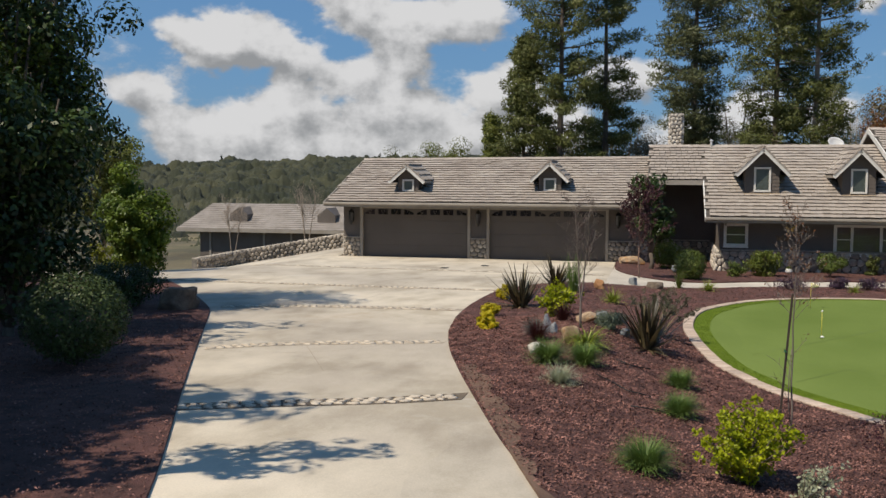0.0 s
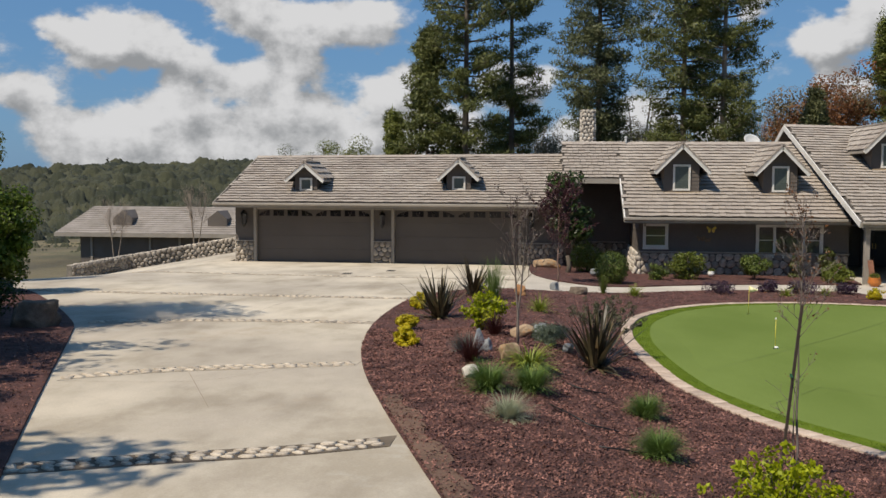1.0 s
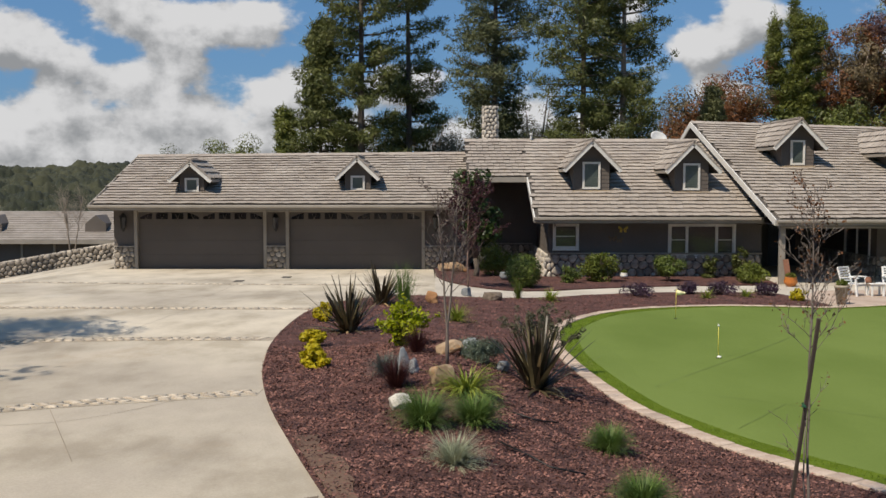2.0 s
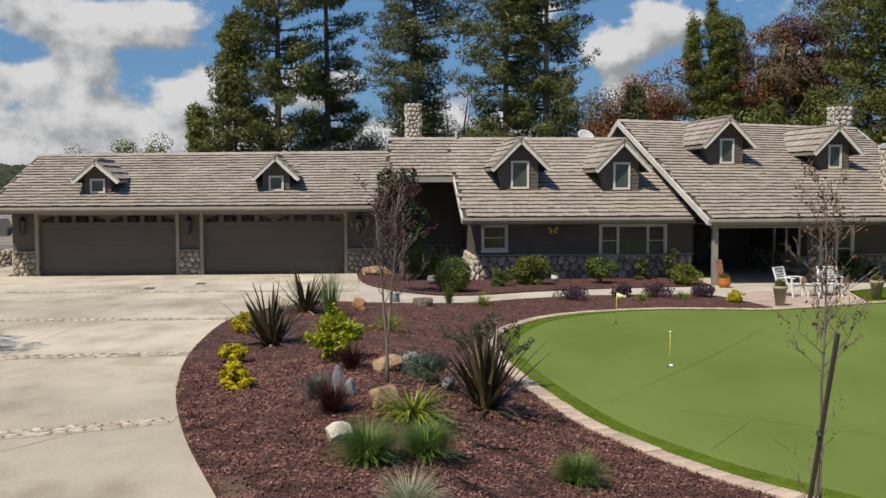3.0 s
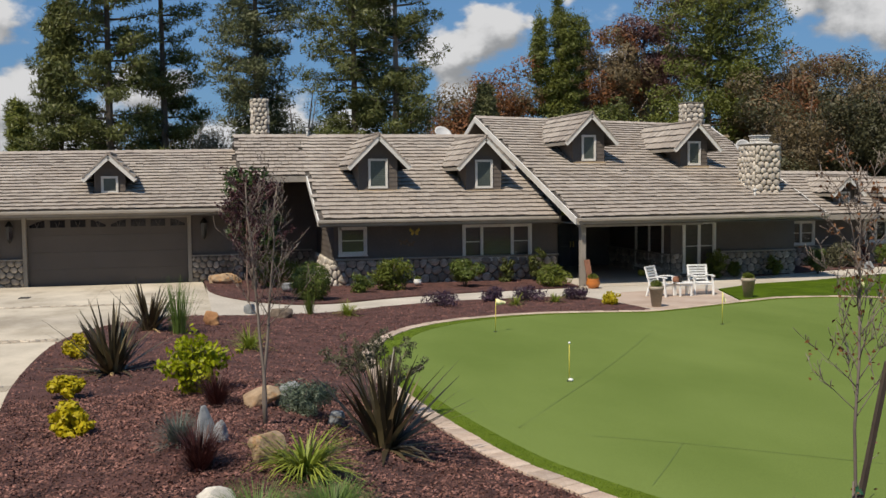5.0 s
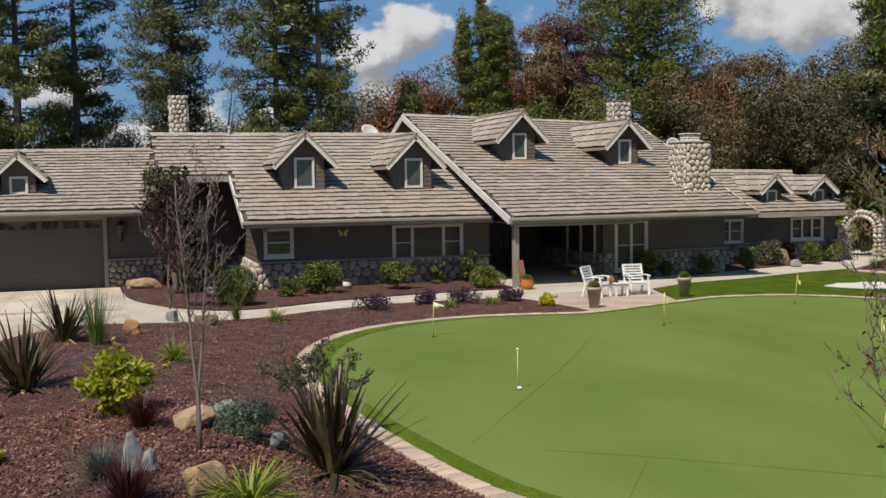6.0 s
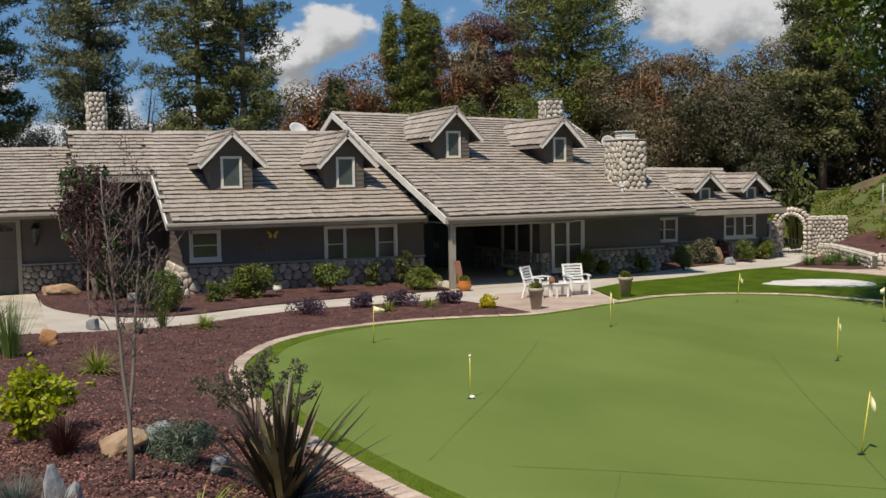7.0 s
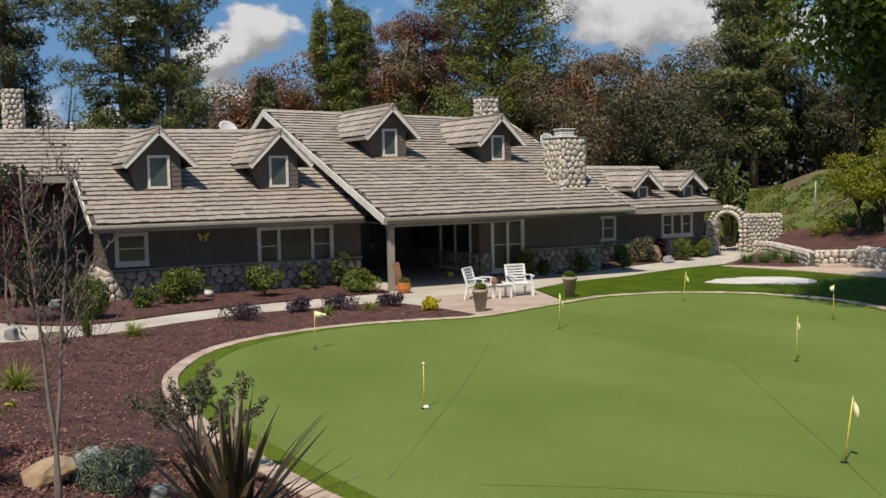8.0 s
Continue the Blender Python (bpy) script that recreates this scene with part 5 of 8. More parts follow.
def tall_conifer(x, y, height, radius, seed, mat, label, low=0.18, top=0.5, density=1.0, spires=1, bark=BARK, gaps=0.2, size=0.62, base=None, needles=24000):
    """A tall pine or cedar: trunk, rising limbs, and rounded tufts of needles with gaps between them."""
    rnd, rng = random.Random(seed), np.random.default_rng(seed)
    z0 = (land(x, y) if base is None else base) - 0.1
    t = thing("tree", (x, y, z0), label, "tree")
    bend = [rnd.uniform(-0.25, 0.25) for _ in range(4)]

    def axis(f):
        return (bend[0] * math.sin(f * 3) + bend[1] * f, bend[2] * math.sin(f * 2.5) + bend[3] * f)

    spine = [(*axis(k / 8), height * k / 8 * 0.98) for k in range(9)]
    r0 = 0.009 * height + 0.06
    lines = [(spine, [r0 * (1 - 0.9 * k / 8) for k in range(9)])]
    tips = [(0.0, 0.0, 1.0)]
    for k in range(1, spires):
        a = k * 2.4 + seed
        tips.append((math.cos(a) * radius * 0.75, math.sin(a) * radius * 0.75, rnd.uniform(0.82, 0.97)))
    clumps = []
    count = int(128 * density)
    sector = [rnd.uniform(0.62, 1.15) for _ in range(48)]
    for i in range(count):
        f = low + (0.97 - low) * (i + rnd.random()) / count
        a = i * 2.4 + rnd.uniform(-0.6, 0.6)
        if rnd.random() < gaps * 0.6:
            continue
        g = (f - low) / (1 - low)
        profile = min(1.0, (1 - g) / (1 - top) * 0.9 + 0.1) * min(1.0, 0.6 + 2.0 * g)
        reach = max(0.3, radius * profile * sector[int(f * 11) * 4 + int((a % 6.283) / 1.571)] * rnd.uniform(0.75, 1.1) - size * 0.25)
        tip = tips[i % len(tips)]
        ox, oy = axis(f)
        ox, oy = ox + tip[0] * f, oy + tip[1] * f
        zz = height * f * tip[2]
        rise = rnd.uniform(-0.15, 0.3) + 0.45 * g
        pts = [(ox + math.cos(a) * reach * q, oy + math.sin(a) * reach * q, zz + reach * rise * q * q) for q in (0, 0.35, 0.7, 1.0)]
        lines.append((pts, [0.012 * reach + 0.03, 0.010 * reach + 0.02, 0.006 * reach + 0.012, 0.006]))
        wide = size * rnd.uniform(0.75, 1.3)
        for q in (0.3, 0.5, 0.7, 0.88, 1.05):
            if q < 0.45 and reach < 1.4:
                continue
            s = wide * (0.95 - 0.42 * abs(q - 0.66) / 0.4) * rnd.uniform(0.8, 1.15)
            b = a + rnd.uniform(-0.22, 0.22)
            clumps.append((ox + math.cos(b) * reach * q, oy + math.sin(b) * reach * q, zz + reach * rise * q * q + rnd.uniform(-0.15, 0.3) * size, s, s * 0.66))
    for tip in tips:
        for k in range(7):
            f = k / 6
            ox, oy = axis(tip[2])
            clumps.append((tip[0] + ox, tip[1] + oy, height * tip[2] * (0.86 + 0.14 * f), size * (1.2 - 0.75 * f), size * 0.9))
    tube_object("trunk", lines, bark, t, 6)
    p, u = clump_points(rng, clumps, int(needles * 1.6), 0.5)
    half = len(p) * 5 // 9
    mass = needle_tris(rng, p[:half], 0.40, 0.17 * max(0.75, size), u[:half], 0.1, 0.9, 0.35)
    spray = needle_tris(rng, p[half:], 0.52, 0.085 * max(0.75, size), u[half:], 0.35, 0.55)
    quads_object("crown", np.concatenate([mass, spray]), mat, t)
    return t


def broad_tree(x, y, height, radius, seed, mat, label, low=0.3, leaves=14000, leaf=(0.26, 0.15), limbs=9, bark=BARK, clump=0.36, bottom=0.0, base=None, second=None, trunks=1, far=False):
    """A broadleaf tree: forked trunk, limbs and a crown of leafy clumps with gaps."""
    rnd, rng = random.Random(seed), np.random.default_rng(seed)
    z0 = (land(x, y) if base is None else base) - 0.1
    t = thing("tree", (x, y, z0), label, "tree")
    fork = height * low
    lines = []
    r0 = 0.022 * height + 0.03
    for k in range(trunks):
        ox, oy = rnd.uniform(-0.25, 0.25) * (trunks > 1), rnd.uniform(-0.25, 0.25) * (trunks > 1)
        lines.append(([(ox, oy, 0), (ox * 1.5 + rnd.uniform(-.1, .1), oy * 1.5, fork * 0.5), (ox * 2, oy * 2, fork)], [r0, r0 * 0.8, r0 * 0.65]))
    clumps = []
    for i in range(limbs):
        a = i * 2.399 + rnd.uniform(-0.4, 0.4)
        e = rnd.uniform(0.15, 1.0)
        rr = radius * rnd.uniform(0.6, 1.0) * math.cos(e * 0.9)
        top = (math.cos(a) * rr, math.sin(a) * rr, fork + (height - fork) * (0.25 + 0.72 * e) * rnd.uniform(0.85, 1.0))
        mid = (top[0] * 0.4, top[1] * 0.4, fork + (top[2] - fork) * 0.45)
        lines.append(([(0, 0, fork * 0.9), mid, top], [r0 * 0.5, r0 * 0.3, 0.02]))
        for q in range(4 if far else 5):
            f = rnd.uniform(0.55, 1.08) if far else rnd.uniform(0.45, 1.08)
            s = radius * clump * rnd.uniform(0.55, 1.1)
            clumps.append((top[0] * f + rnd.gauss(0, radius * 0.16), top[1] * f + rnd.gauss(0, radius * 0.16), max(bottom + s * 0.5, fork + (top[2] - fork) * f + rnd.gauss(0, radius * 0.13)), s, s * 0.75))
    tube_object("trunk", lines, bark, t, 7)
    p, u = clump_points(rng, clumps, int(leaves * (1.3 if far else 1.0)), 0.7)
    scale = 0.92 if far else 1.0

    def foliage(points, outward):
        shape = needle_tris if far else leaf_quads
        return shape(rng, points, leaf[0] * scale, leaf[1] * scale * (1.6 if far else 1.0), outward, 0.2, 1.0, 0.22 if far else 0.42)

    if second:
        drift = np.sin(p[:, 0] * 1.1 + seed) + np.sin(p[:, 1] * 1.0 + seed * 2.0) + np.sin(p[:, 2] * 1.3 + seed * 3.0) + rng.normal(0, 0.4, len(p))
        k = drift < np.quantile(drift, second[1])
        quads_object("crown", foliage(p[~k], u[~k]), mat, t)
        quads_object("crown", foliage(p[k], u[k]), second[0], t)
    else:
        quads_object("crown", foliage(p, u), mat, t)
    return t


def shrub(name, x, y, w, h, seed, mat, label, category="shrub", group="", leaves=2600, leaf=(0.07, 0.04), loose=0.25, lift_off=0.0, core=0.75, stems=7, depth=None, twigs=None, clumps_n=None):
    """A shrub of leafy clumps on stems; loose: how far it strays from a clipped ball."""
    rnd, rng = random.Random(seed), np.random.default_rng(seed)
    z0 = land(x, y) + 0.01
    t = thing(name, (x, y, z0), label, category, group)
    lines, clumps = [], []
    for i in range(stems):
        a = i * 2.4 + rnd.uniform(-0.4, 0.4)
        e = rnd.uniform(0.1, 1.0)
        top = (math.cos(a) * w * 0.36 * math.sqrt(e), math.sin(a) * w * 0.36 * math.sqrt(e), lift_off + (h - lift_off) * rnd.uniform(0.55, 0.85))
        lines.append(([(rnd.uniform(-.03, .03), rnd.uniform(-.03, .03), -0.05), (top[0] * 0.5, top[1] * 0.5, top[2] * 0.5), top], [0.016, 0.012, 0.006]))
    n = clumps_n or int(10 + 26 * loose)
    mid = lift_off + (h - lift_off) / 2
    if loose < 0.1:
        clumps = [(0, 0, mid, w / 2, (h - lift_off) / 2)]
        shell = 0.86
    else:
        shell = 0.4
        for i in range(n):
            u = Vector((rnd.gauss(0, 1), rnd.gauss(0, 1), rnd.gauss(0, 1))).normalized()
            s = rnd.uniform(0.13, 0.24) * w
            k = rnd.uniform(0.55, 0.95 + 0.35 * loose)
            z = mid + u.z * ((h - lift_off) / 2 - s * 0.4) * k
            clumps.append((u.x * (w / 2 - s * 0.5) * k, u.y * (w / 2 - s * 0.5) * k, max(lift_off + s * 0.4, z), s, s * 0.85))
        clumps.append((0, 0, mid, w * 0.27, (h - lift_off) * 0.3))
    tube_object("stem", lines, twigs or BARK, t, 5)
    p, u = clump_points(rng, clumps, leaves, shell)
    p[:, 2] = np.maximum(p[:, 2], 0.02)
    quads_object("foliage", leaf_quads(rng, p, leaf[0], leaf[1], u, 0.1, 1.0, 0.42), mat, t)
    return t


def sprig_shrub(name, x, y, w, h, seed, mat, label, stems=18, leaves=2600, leaf=(0.07, 0.04), tuft=0.09, bare=0.35, bark=None, lean=(0.0, 0.0), flat=0.5, category="shrub", group=""):
    """An open, straggling shrub: arching stems that fork, leafy towards their ends."""
    rnd, rng = random.Random(seed), np.random.default_rng(seed)
    t = thing(name, (x, y, land(x, y) + 0.008), label, category, group)
    lines, clumps = [], []
    for i in range(stems):
        a = i * 2.4 + rnd.uniform(-0.5, 0.5)
        e = math.sqrt((i + 0.5) / stems)
        top = Vector((math.cos(a) * w / 2 * e + lean[0], math.sin(a) * w / 2 * e + lean[1], h * (1 - flat * e * e) * rnd.uniform(0.72, 1.05)))
        mid = Vector((top.x * 0.35, top.y * 0.35, top.z * 0.55))
        pts = [(0, 0, -0.04), tuple(mid), tuple(top)]
        lines.append((pts, [0.012, 0.009, 0.004]))
        for k in range(9):
            f = bare + (1.03 - bare) * (k + rnd.random()) / 9
            p = mid.lerp(top, (f - 0.5) * 2) if f > 0.5 else Vector((0, 0, -0.04)).lerp(mid, f * 2)
            r = tuft * rnd.uniform(0.6, 1.2)
            q = p + Vector((rnd.gauss(0, tuft * 0.7), rnd.gauss(0, tuft * 0.7), rnd.gauss(0.02, tuft * 0.5)))
            clumps.append((q.x, q.y, max(0.05, q.z), r, r * 0.9))
            lines.append(([tuple(p), tuple(q)], [0.004, 0.002]))
    tube_object("stem", lines, bark or BARK, t, 5)
    p, u = clump_points(rng, clumps, leaves, 0.2)
    p[:, 2] = np.maximum(p[:, 2], 0.02)
    quads_object("foliage", leaf_quads(rng, p, leaf[0], leaf[1], u, 0.5), mat, t)
    return t


def blades(rng, count, length, width, spread, curl, rise=1.0, base=0.06, segments=4):
    """Arching blades from one base: quads along each blade."""
    a = rng.uniform(0, 2 * np.pi, count)
    out = np.abs(rng.normal(0, spread, count)).clip(0.02, 1.5)
    L = length * rng.uniform(0.6, 1.12, count)
    w = width * rng.uniform(0.7, 1.2, count)
    c = curl * rng.uniform(0.4, 1.4, count)
    root = np.stack([np.cos(a), np.sin(a), np.zeros(count)], 1) * rng.uniform(0, base, (count, 1))
    dirs = np.stack([np.cos(a), np.sin(a), np.zeros(count)], 1)
    side = np.stack([-np.sin(a), np.cos(a), np.zeros(count)], 1)
    rows = []
    for k in range(segments + 1):
        f = k / segments
        ang = out + c * f * 1.2
        step = L / segments
        if k == 0:
            pos = root.copy()
        else:
            pos = pos + (dirs * np.sin(ang)[:, None] + np.array([0, 0, 1.0]) * (np.cos(ang) * rise)[:, None]) * step[:, None]
        taper = w * (1.0 - 0.92 * f ** 1.6) * (0.7 + 0.6 * min(f * 3, 0.5))
        rows.append((pos - side * taper[:, None] / 2, pos + side * taper[:, None] / 2))
    return np.concatenate([np.stack([rows[k][0], rows[k][1], rows[k + 1][1], rows[k + 1][0]], 1) for k in range(segments)])


def blade_object(name, rng, count, length, width, spread, curl, mat, parent, base=0.06, segments=4):
    """Blades as connected strips, one island each."""
    v = blades(rng, count, length, width, spread, curl, 1.0, base, segments)
    n = count
    verts, faces = [], []
    seg = v.reshape(segments, n, 4, 3)
    allv = np.zeros((n, (segments + 1) * 2, 3))
    for k in range(segments):
        allv[:, 2 * k], allv[:, 2 * k + 1] = seg[k, :, 0], seg[k, :, 1]
    allv[:, 2 * segments], allv[:, 2 * segments + 1] = seg[segments - 1, :, 3], seg[segments - 1, :, 2]
    allv[..., 2] = np.maximum(allv[..., 2], 0.012)
    m = (segments + 1) * 2
    idx = np.arange(n)[:, None, None] * m + np.array([[2 * k, 2 * k + 1, 2 * k + 3, 2 * k + 2] for k in range(segments)])[None]
    me = bpy.data.meshes.new(name)
    me.from_pydata(allv.reshape(-1, 3).tolist(), [], idx.reshape(-1, 4).tolist())
    me.materials.append(mat)
    ob = new(name, me)
    ob.parent = parent
    return ob


def grass_tuft(x, y, size, seed, mat, label, group="", count=420, curl=0.9, spread=0.55, width=0.012, name="ornamental_grass", lift=0.012):
    rng = np.random.default_rng(seed)
    t = thing(name, (x, y, land(x, y) + lift), label, "grass", group)
    blade_object("foliage", rng, count, size, width, spread, curl, mat, t, size * 0.16)
    return t


def flax_plant(x, y, size, seed, label, count=70, dry=4, pale=0.2):
    """A New Zealand flax: stiff sword leaves in a fan, some dry and bent."""
    rng = np.random.default_rng(seed)
    t = thing("flax_plant", (x, y, land(x, y) + 0.012), label, "flax", "bronze flax plants")
    blade_object("foliage", rng, int(count * (0.76 - pale)), size, 0.08 * size, 0.56, 0.22, FLAX, t, size * 0.14)
    # share of paler leaves: sunlight on the plant put into the colour
    blade_object("foliage", rng, int(count * pale), size * 0.92, 0.08 * size, 0.62, 0.34, FLAX_LIGHT, t, size * 0.14)
    blade_object("foliage", rng, count // 5, size * 0.7, 0.07 * size, 1.0, 0.7, FLAX, t, size * 0.12)
    if dry:
        blade_object("dry_leaf", rng, dry, size * 0.85, 0.06 * size, 0.9, 1.3, FLAX_DRY, t, size * 0.12)
    return t


def bare_tree(x, y, height, seed, label, mat, buds=None, width=0.6, trunk=0.035, first=0.35, bud_count=500, bud_size=(0.05, 0.03), branches=16, stems=1, second_stem=False):
    """A young leafless tree: slender trunk, upswept branches, fine twigs, and a few buds or leaves."""
    rnd, rng = random.Random(seed), np.random.default_rng(seed)
    t = thing("young_tree", (x, y, land(x, y) - 0.05), label, "tree")
    lines, tips = [], []

    def twig(p, d, length, r, level):
        q, v = Vector(p), Vector(d).normalized()
        pts, radii = [tuple(q)], [r]
        for k in range(4):
            v = (v + Vector((rnd.gauss(0, 0.13), rnd.gauss(0, 0.13), rnd.gauss(0.05, 0.06)))).normalized()
            q = q + v * length / 4
            pts.append(tuple(q))
            radii.append(max(0.0022, r * (1 - 0.2 * (k + 1))))
            if level:
                tips.append(tuple(q))
        lines.append((pts, radii))
        if level < 2:
            for k in range(5 if level == 0 else 3):
                i = rnd.choice((1, 2, 3, 4))
                a = rnd.uniform(0, 6.28)
                twig(pts[i], v * 0.7 + Vector((math.cos(a) * 0.55, math.sin(a) * 0.55, 0.15)), length * rnd.uniform(0.3, 0.55), max(0.0024, radii[i] * 0.55), level + 1)

    for s in range(stems):
        a0 = s * 2.1 + 0.4
        off = Vector((math.cos(a0), math.sin(a0), 0)) * (0.12 * (stems > 2))
        spread = (0.09 if stems == 2 else 0.16) * (stems > 1)
        pts = [Vector((0, 0, 0)) + off * 0.5]
        for k in range(1, 9):
            f = k / 8
            pts.append(Vector((off.x + math.cos(a0) * spread * height * (f if stems > 2 else max(0.0, f - 0.2)) + rnd.gauss(0, 0.012), off.y + math.sin(a0) * spread * height * (f if stems > 2 else max(0.0, f - 0.2)) + rnd.gauss(0, 0.012), height * f)))
        radii = [trunk * (1 - 0.85 * k / 8) + 0.003 for k in range(9)]
        lines.append(([tuple(p) for p in pts], radii))
        for k in range(branches):
            f = first + (0.97 - first) * (k + rnd.random()) / branches
            i = min(7, int(f * 8))
            p = pts[i].lerp(pts[i + 1], f * 8 - i)
            a = k * 2.4 + rnd.uniform(-0.5, 0.5)
            up = rnd.uniform(0.9, 1.7)
            length = width * 1.5 * (1.15 - 0.6 * (f - first) / (1 - first)) * rnd.uniform(0.7, 1.1)
            twig(p, (math.cos(a), math.sin(a), up), length, max(0.004, radii[i] * 0.42), 0)
    if second_stem:
        lines.append(([(-0.01, 0.0, 0.25), (-0.05, -0.02, 0.6), (-0.05, -0.03, 1.0), (-0.02, 0.0, 1.4)], [0.009, 0.009, 0.008, 0.006]))
        for z, a in ((0.62, 2.6), (0.78, 3.4), (0.95, 2.2), (1.15, 3.9), (1.3, 0.4)):
            twig(Vector((-0.04, -0.02, z)), (math.cos(a), math.sin(a), 0.8), 0.36, 0.005, 1)
    tube_object("trunk", lines, mat, t, 5)
    if buds and tips:
        tp = np.array(tips)
        c = tp[rng.integers(0, len(tp), bud_count)] + rng.normal(0, 0.025, (bud_count, 3))
        quads_object("foliage", leaf_quads(rng, c, bud_size[0], bud_size[1], None, 0.2), buds, t)
    return t


ROCK_WARM = surface("warm_boulder", (0.26, 0.17, 0.10), (0.48, 0.36, 0.24), 0.9, 2.2, 14, 0.8, 0.03, stain=((0.44, 0.22, 0.085), 3.0, 0.50))
ROCK_GREY = surface("blue_grey_slate", (0.17, 0.183, 0.192), (0.32, 0.335, 0.345), 0.8, 3.0, 16, 0.8, 0.03)
ROCK_WHITE = surface("white_rock", (0.50, 0.46, 0.40), (0.72, 0.68, 0.60), 0.9, 3.0, 16, 0.7, 0.03)
ROCK_DARK = surface("brown_rock", (0.10, 0.075, 0.055), (0.22, 0.17, 0.13), 0.9, 3.0, 16, 0.8, 0.03)
ROCK_ORANGE = surface("orange_rock", (0.30, 0.14, 0.06), (0.46, 0.25, 0.12), 0.9, 3.0, 16, 0.8, 0.03)


def rock(x, y, size, seed, mat, label, turn=0.0, sink=0.15, sharp=0.25, lift=0.01, tilt=0.0, taper=0.0):
    """A boulder: an uneven block with worn edges."""
    bm = bmesh.new()
    bmesh.ops.create_icosphere(bm, subdivisions=4, radius=0.5)
    rnd = random.Random(seed)
    # broken faces
    cuts = [(Vector((rnd.gauss(0, 1), rnd.gauss(0, 1), rnd.gauss(0.2, 0.8))).normalized(), rnd.uniform(0.34, 0.46)) for _ in range(9)]
    for v in bm.verts:
        n = v.co.normalized()
        # flatten towards a block, then roughen
        blocky = max(abs(n.x), abs(n.y), abs(n.z))
        r = 0.5 * (1 + (0.25 + sharp) * (1 / blocky - 1) * 0.8)
        r *= 1 + 0.22 * noise.noise(n * 1.5 + Vector((seed, 0, 0))) + 0.08 * noise.noise(n * 4 + Vector((0, seed, 0))) + 0.03 * noise.noise(n * 11)
        v.co = n * r
        for d, reach in cuts:
            over = v.co.dot(d) - reach
            if over > 0:
                v.co -= d * over * 0.9
        v.co.x *= 1 - taper * (v.co.z + 0.3)
        v.co.y *= 1 - taper * (v.co.z + 0.3)
    bmesh.ops.transform(bm, matrix=Matrix.Rotation(tilt, 4, "Y") @ Matrix.Diagonal((*size, 1)), verts=bm.verts)
    low = min(v.co.z for v in bm.verts)
    bmesh.ops.translate(bm, vec=(0, 0, -low - sink * size[2]), verts=bm.verts)
    ob = part("rock", bm, mat, None, smooth=True)
    ob.matrix_basis = pose(x, y, land(x, y) + lift, 0, 0, turn)
    return tagged(ob, label, "rock")


# ---------------------------------------------------------------- plants: the bed between drive and turf

flax_plant(11.86, -21.6, 1.2, 201, "bronze flax with stiff upright sword leaves", 120, 4)
flax_plant(12.2, -15.6, 1.2, 202, "dark bronze flax near the drive apron", 90, 1)
flax_plant(15.36, -27.5, 1.2, 203, "large bronze flax with dry bent leaves beside the kerb", 104, 9, 0.30)
grass_tuft(12.84, -16.4, 1.2, 204, TUFT, "tall thin upright grass clump in the mulch", "", 200, 0.18, 0.16, 0.014)
for k, (gx, gy) in enumerate(((11.1, -19.55), (11.38, -23.75), (11.75, -26.45))):
    shrub("yellow_shrub", gx, gy, 0.46, 0.42, 210 + k, YELLOW, "small golden yellow shrub at the edge of the mulch", "shrub", "golden shrubs along the drive", 1500, (0.075, 0.045), 0.5, stems=6)
sprig_shrub("lime_shrub", 13.2, -25.0, 0.98, 0.82, 215, LIME, "bright lime green shrub in the mulch bed", 34, 4200, (0.075, 0.045), 0.09, 0.15, flat=0.45, group="lime shrubs")
sprig_shrub("lime_shrub", 16.75, -36.35, 1.45, 1.12, 216, LIME, "large straggling lime green shrub at the edge of the bed", 26, 5200, (0.062, 0.038), 0.085, 0.25, flat=0.55, group="lime shrubs")
sprig_shrub("variegated_shrub", 17.35, -36.75, 0.62, 0.5, 217, TUFT_PALE, "pale variegated shrub beside the lime shrub", 9, 700, (0.05, 0.03), 0.07, 0.2, lean=(0.18, 0.0))
grass_tuft(13.45, -26.2, 0.5, 220, TUFT_RED, "dark red fountain grass beside the lime shrub", "red grasses", 420, 0.5, 0.45, 0.010)
grass_tuft(13.23, -29.20, 0.52, 221, TUFT_RED, "dark red fountain grass beside a slate rock", "red grasses", 520, 0.5, 0.45, 0.010)
grass_tuft(13.01, -28.03, 0.42, 222, TUFT_BLUE, "blue-grey fescue tuft behind red grass", "", 420, 0.6, 0.6, 0.010)
grass_tuft(14.22, -29.48, 0.62, 223, TUFT_LIME, "lime yellow arching grass beside an orange boulder", "", 260, 1.3, 0.6, 0.028)
grass_tuft(14.22, -18.9, 0.58, 224, TUFT_LIME, "low lime yellow grass in the mulch", "", 190, 1.1, 0.7, 0.022)
for k, (gx, gy, gs) in enumerate(((13.66, -31.3, 0.52), (14.29, -30.98, 0.48), (15.98, -30.75, 0.41), (15.95, -33.1, 0.44), (15.47, -36.7, 0.50))):
    grass_tuft(gx, gy, gs, 230 + k, TUFT, "round green ornamental grass tuft in the mulch", "green grass tufts", 1500, 0.95, 0.34, 0.010)
grass_tuft(14.02, -32.72, 0.44, 236, TUFT_PALE, "pale silvery grass tuft in the mulch", "", 620, 0.9, 0.65, 0.009)
grass_tuft(16.24, -11.1, 0.74, 237, HEDGE, "upright dark green grass clump beside the path", "", 110, 0.2, 0.2, 0.014)
grass_tuft(17.26, -11.2, 0.52, 238, TUFT_LIME, "lime grass clump beside the path", "", 170, 1.0, 0.7, 0.025)
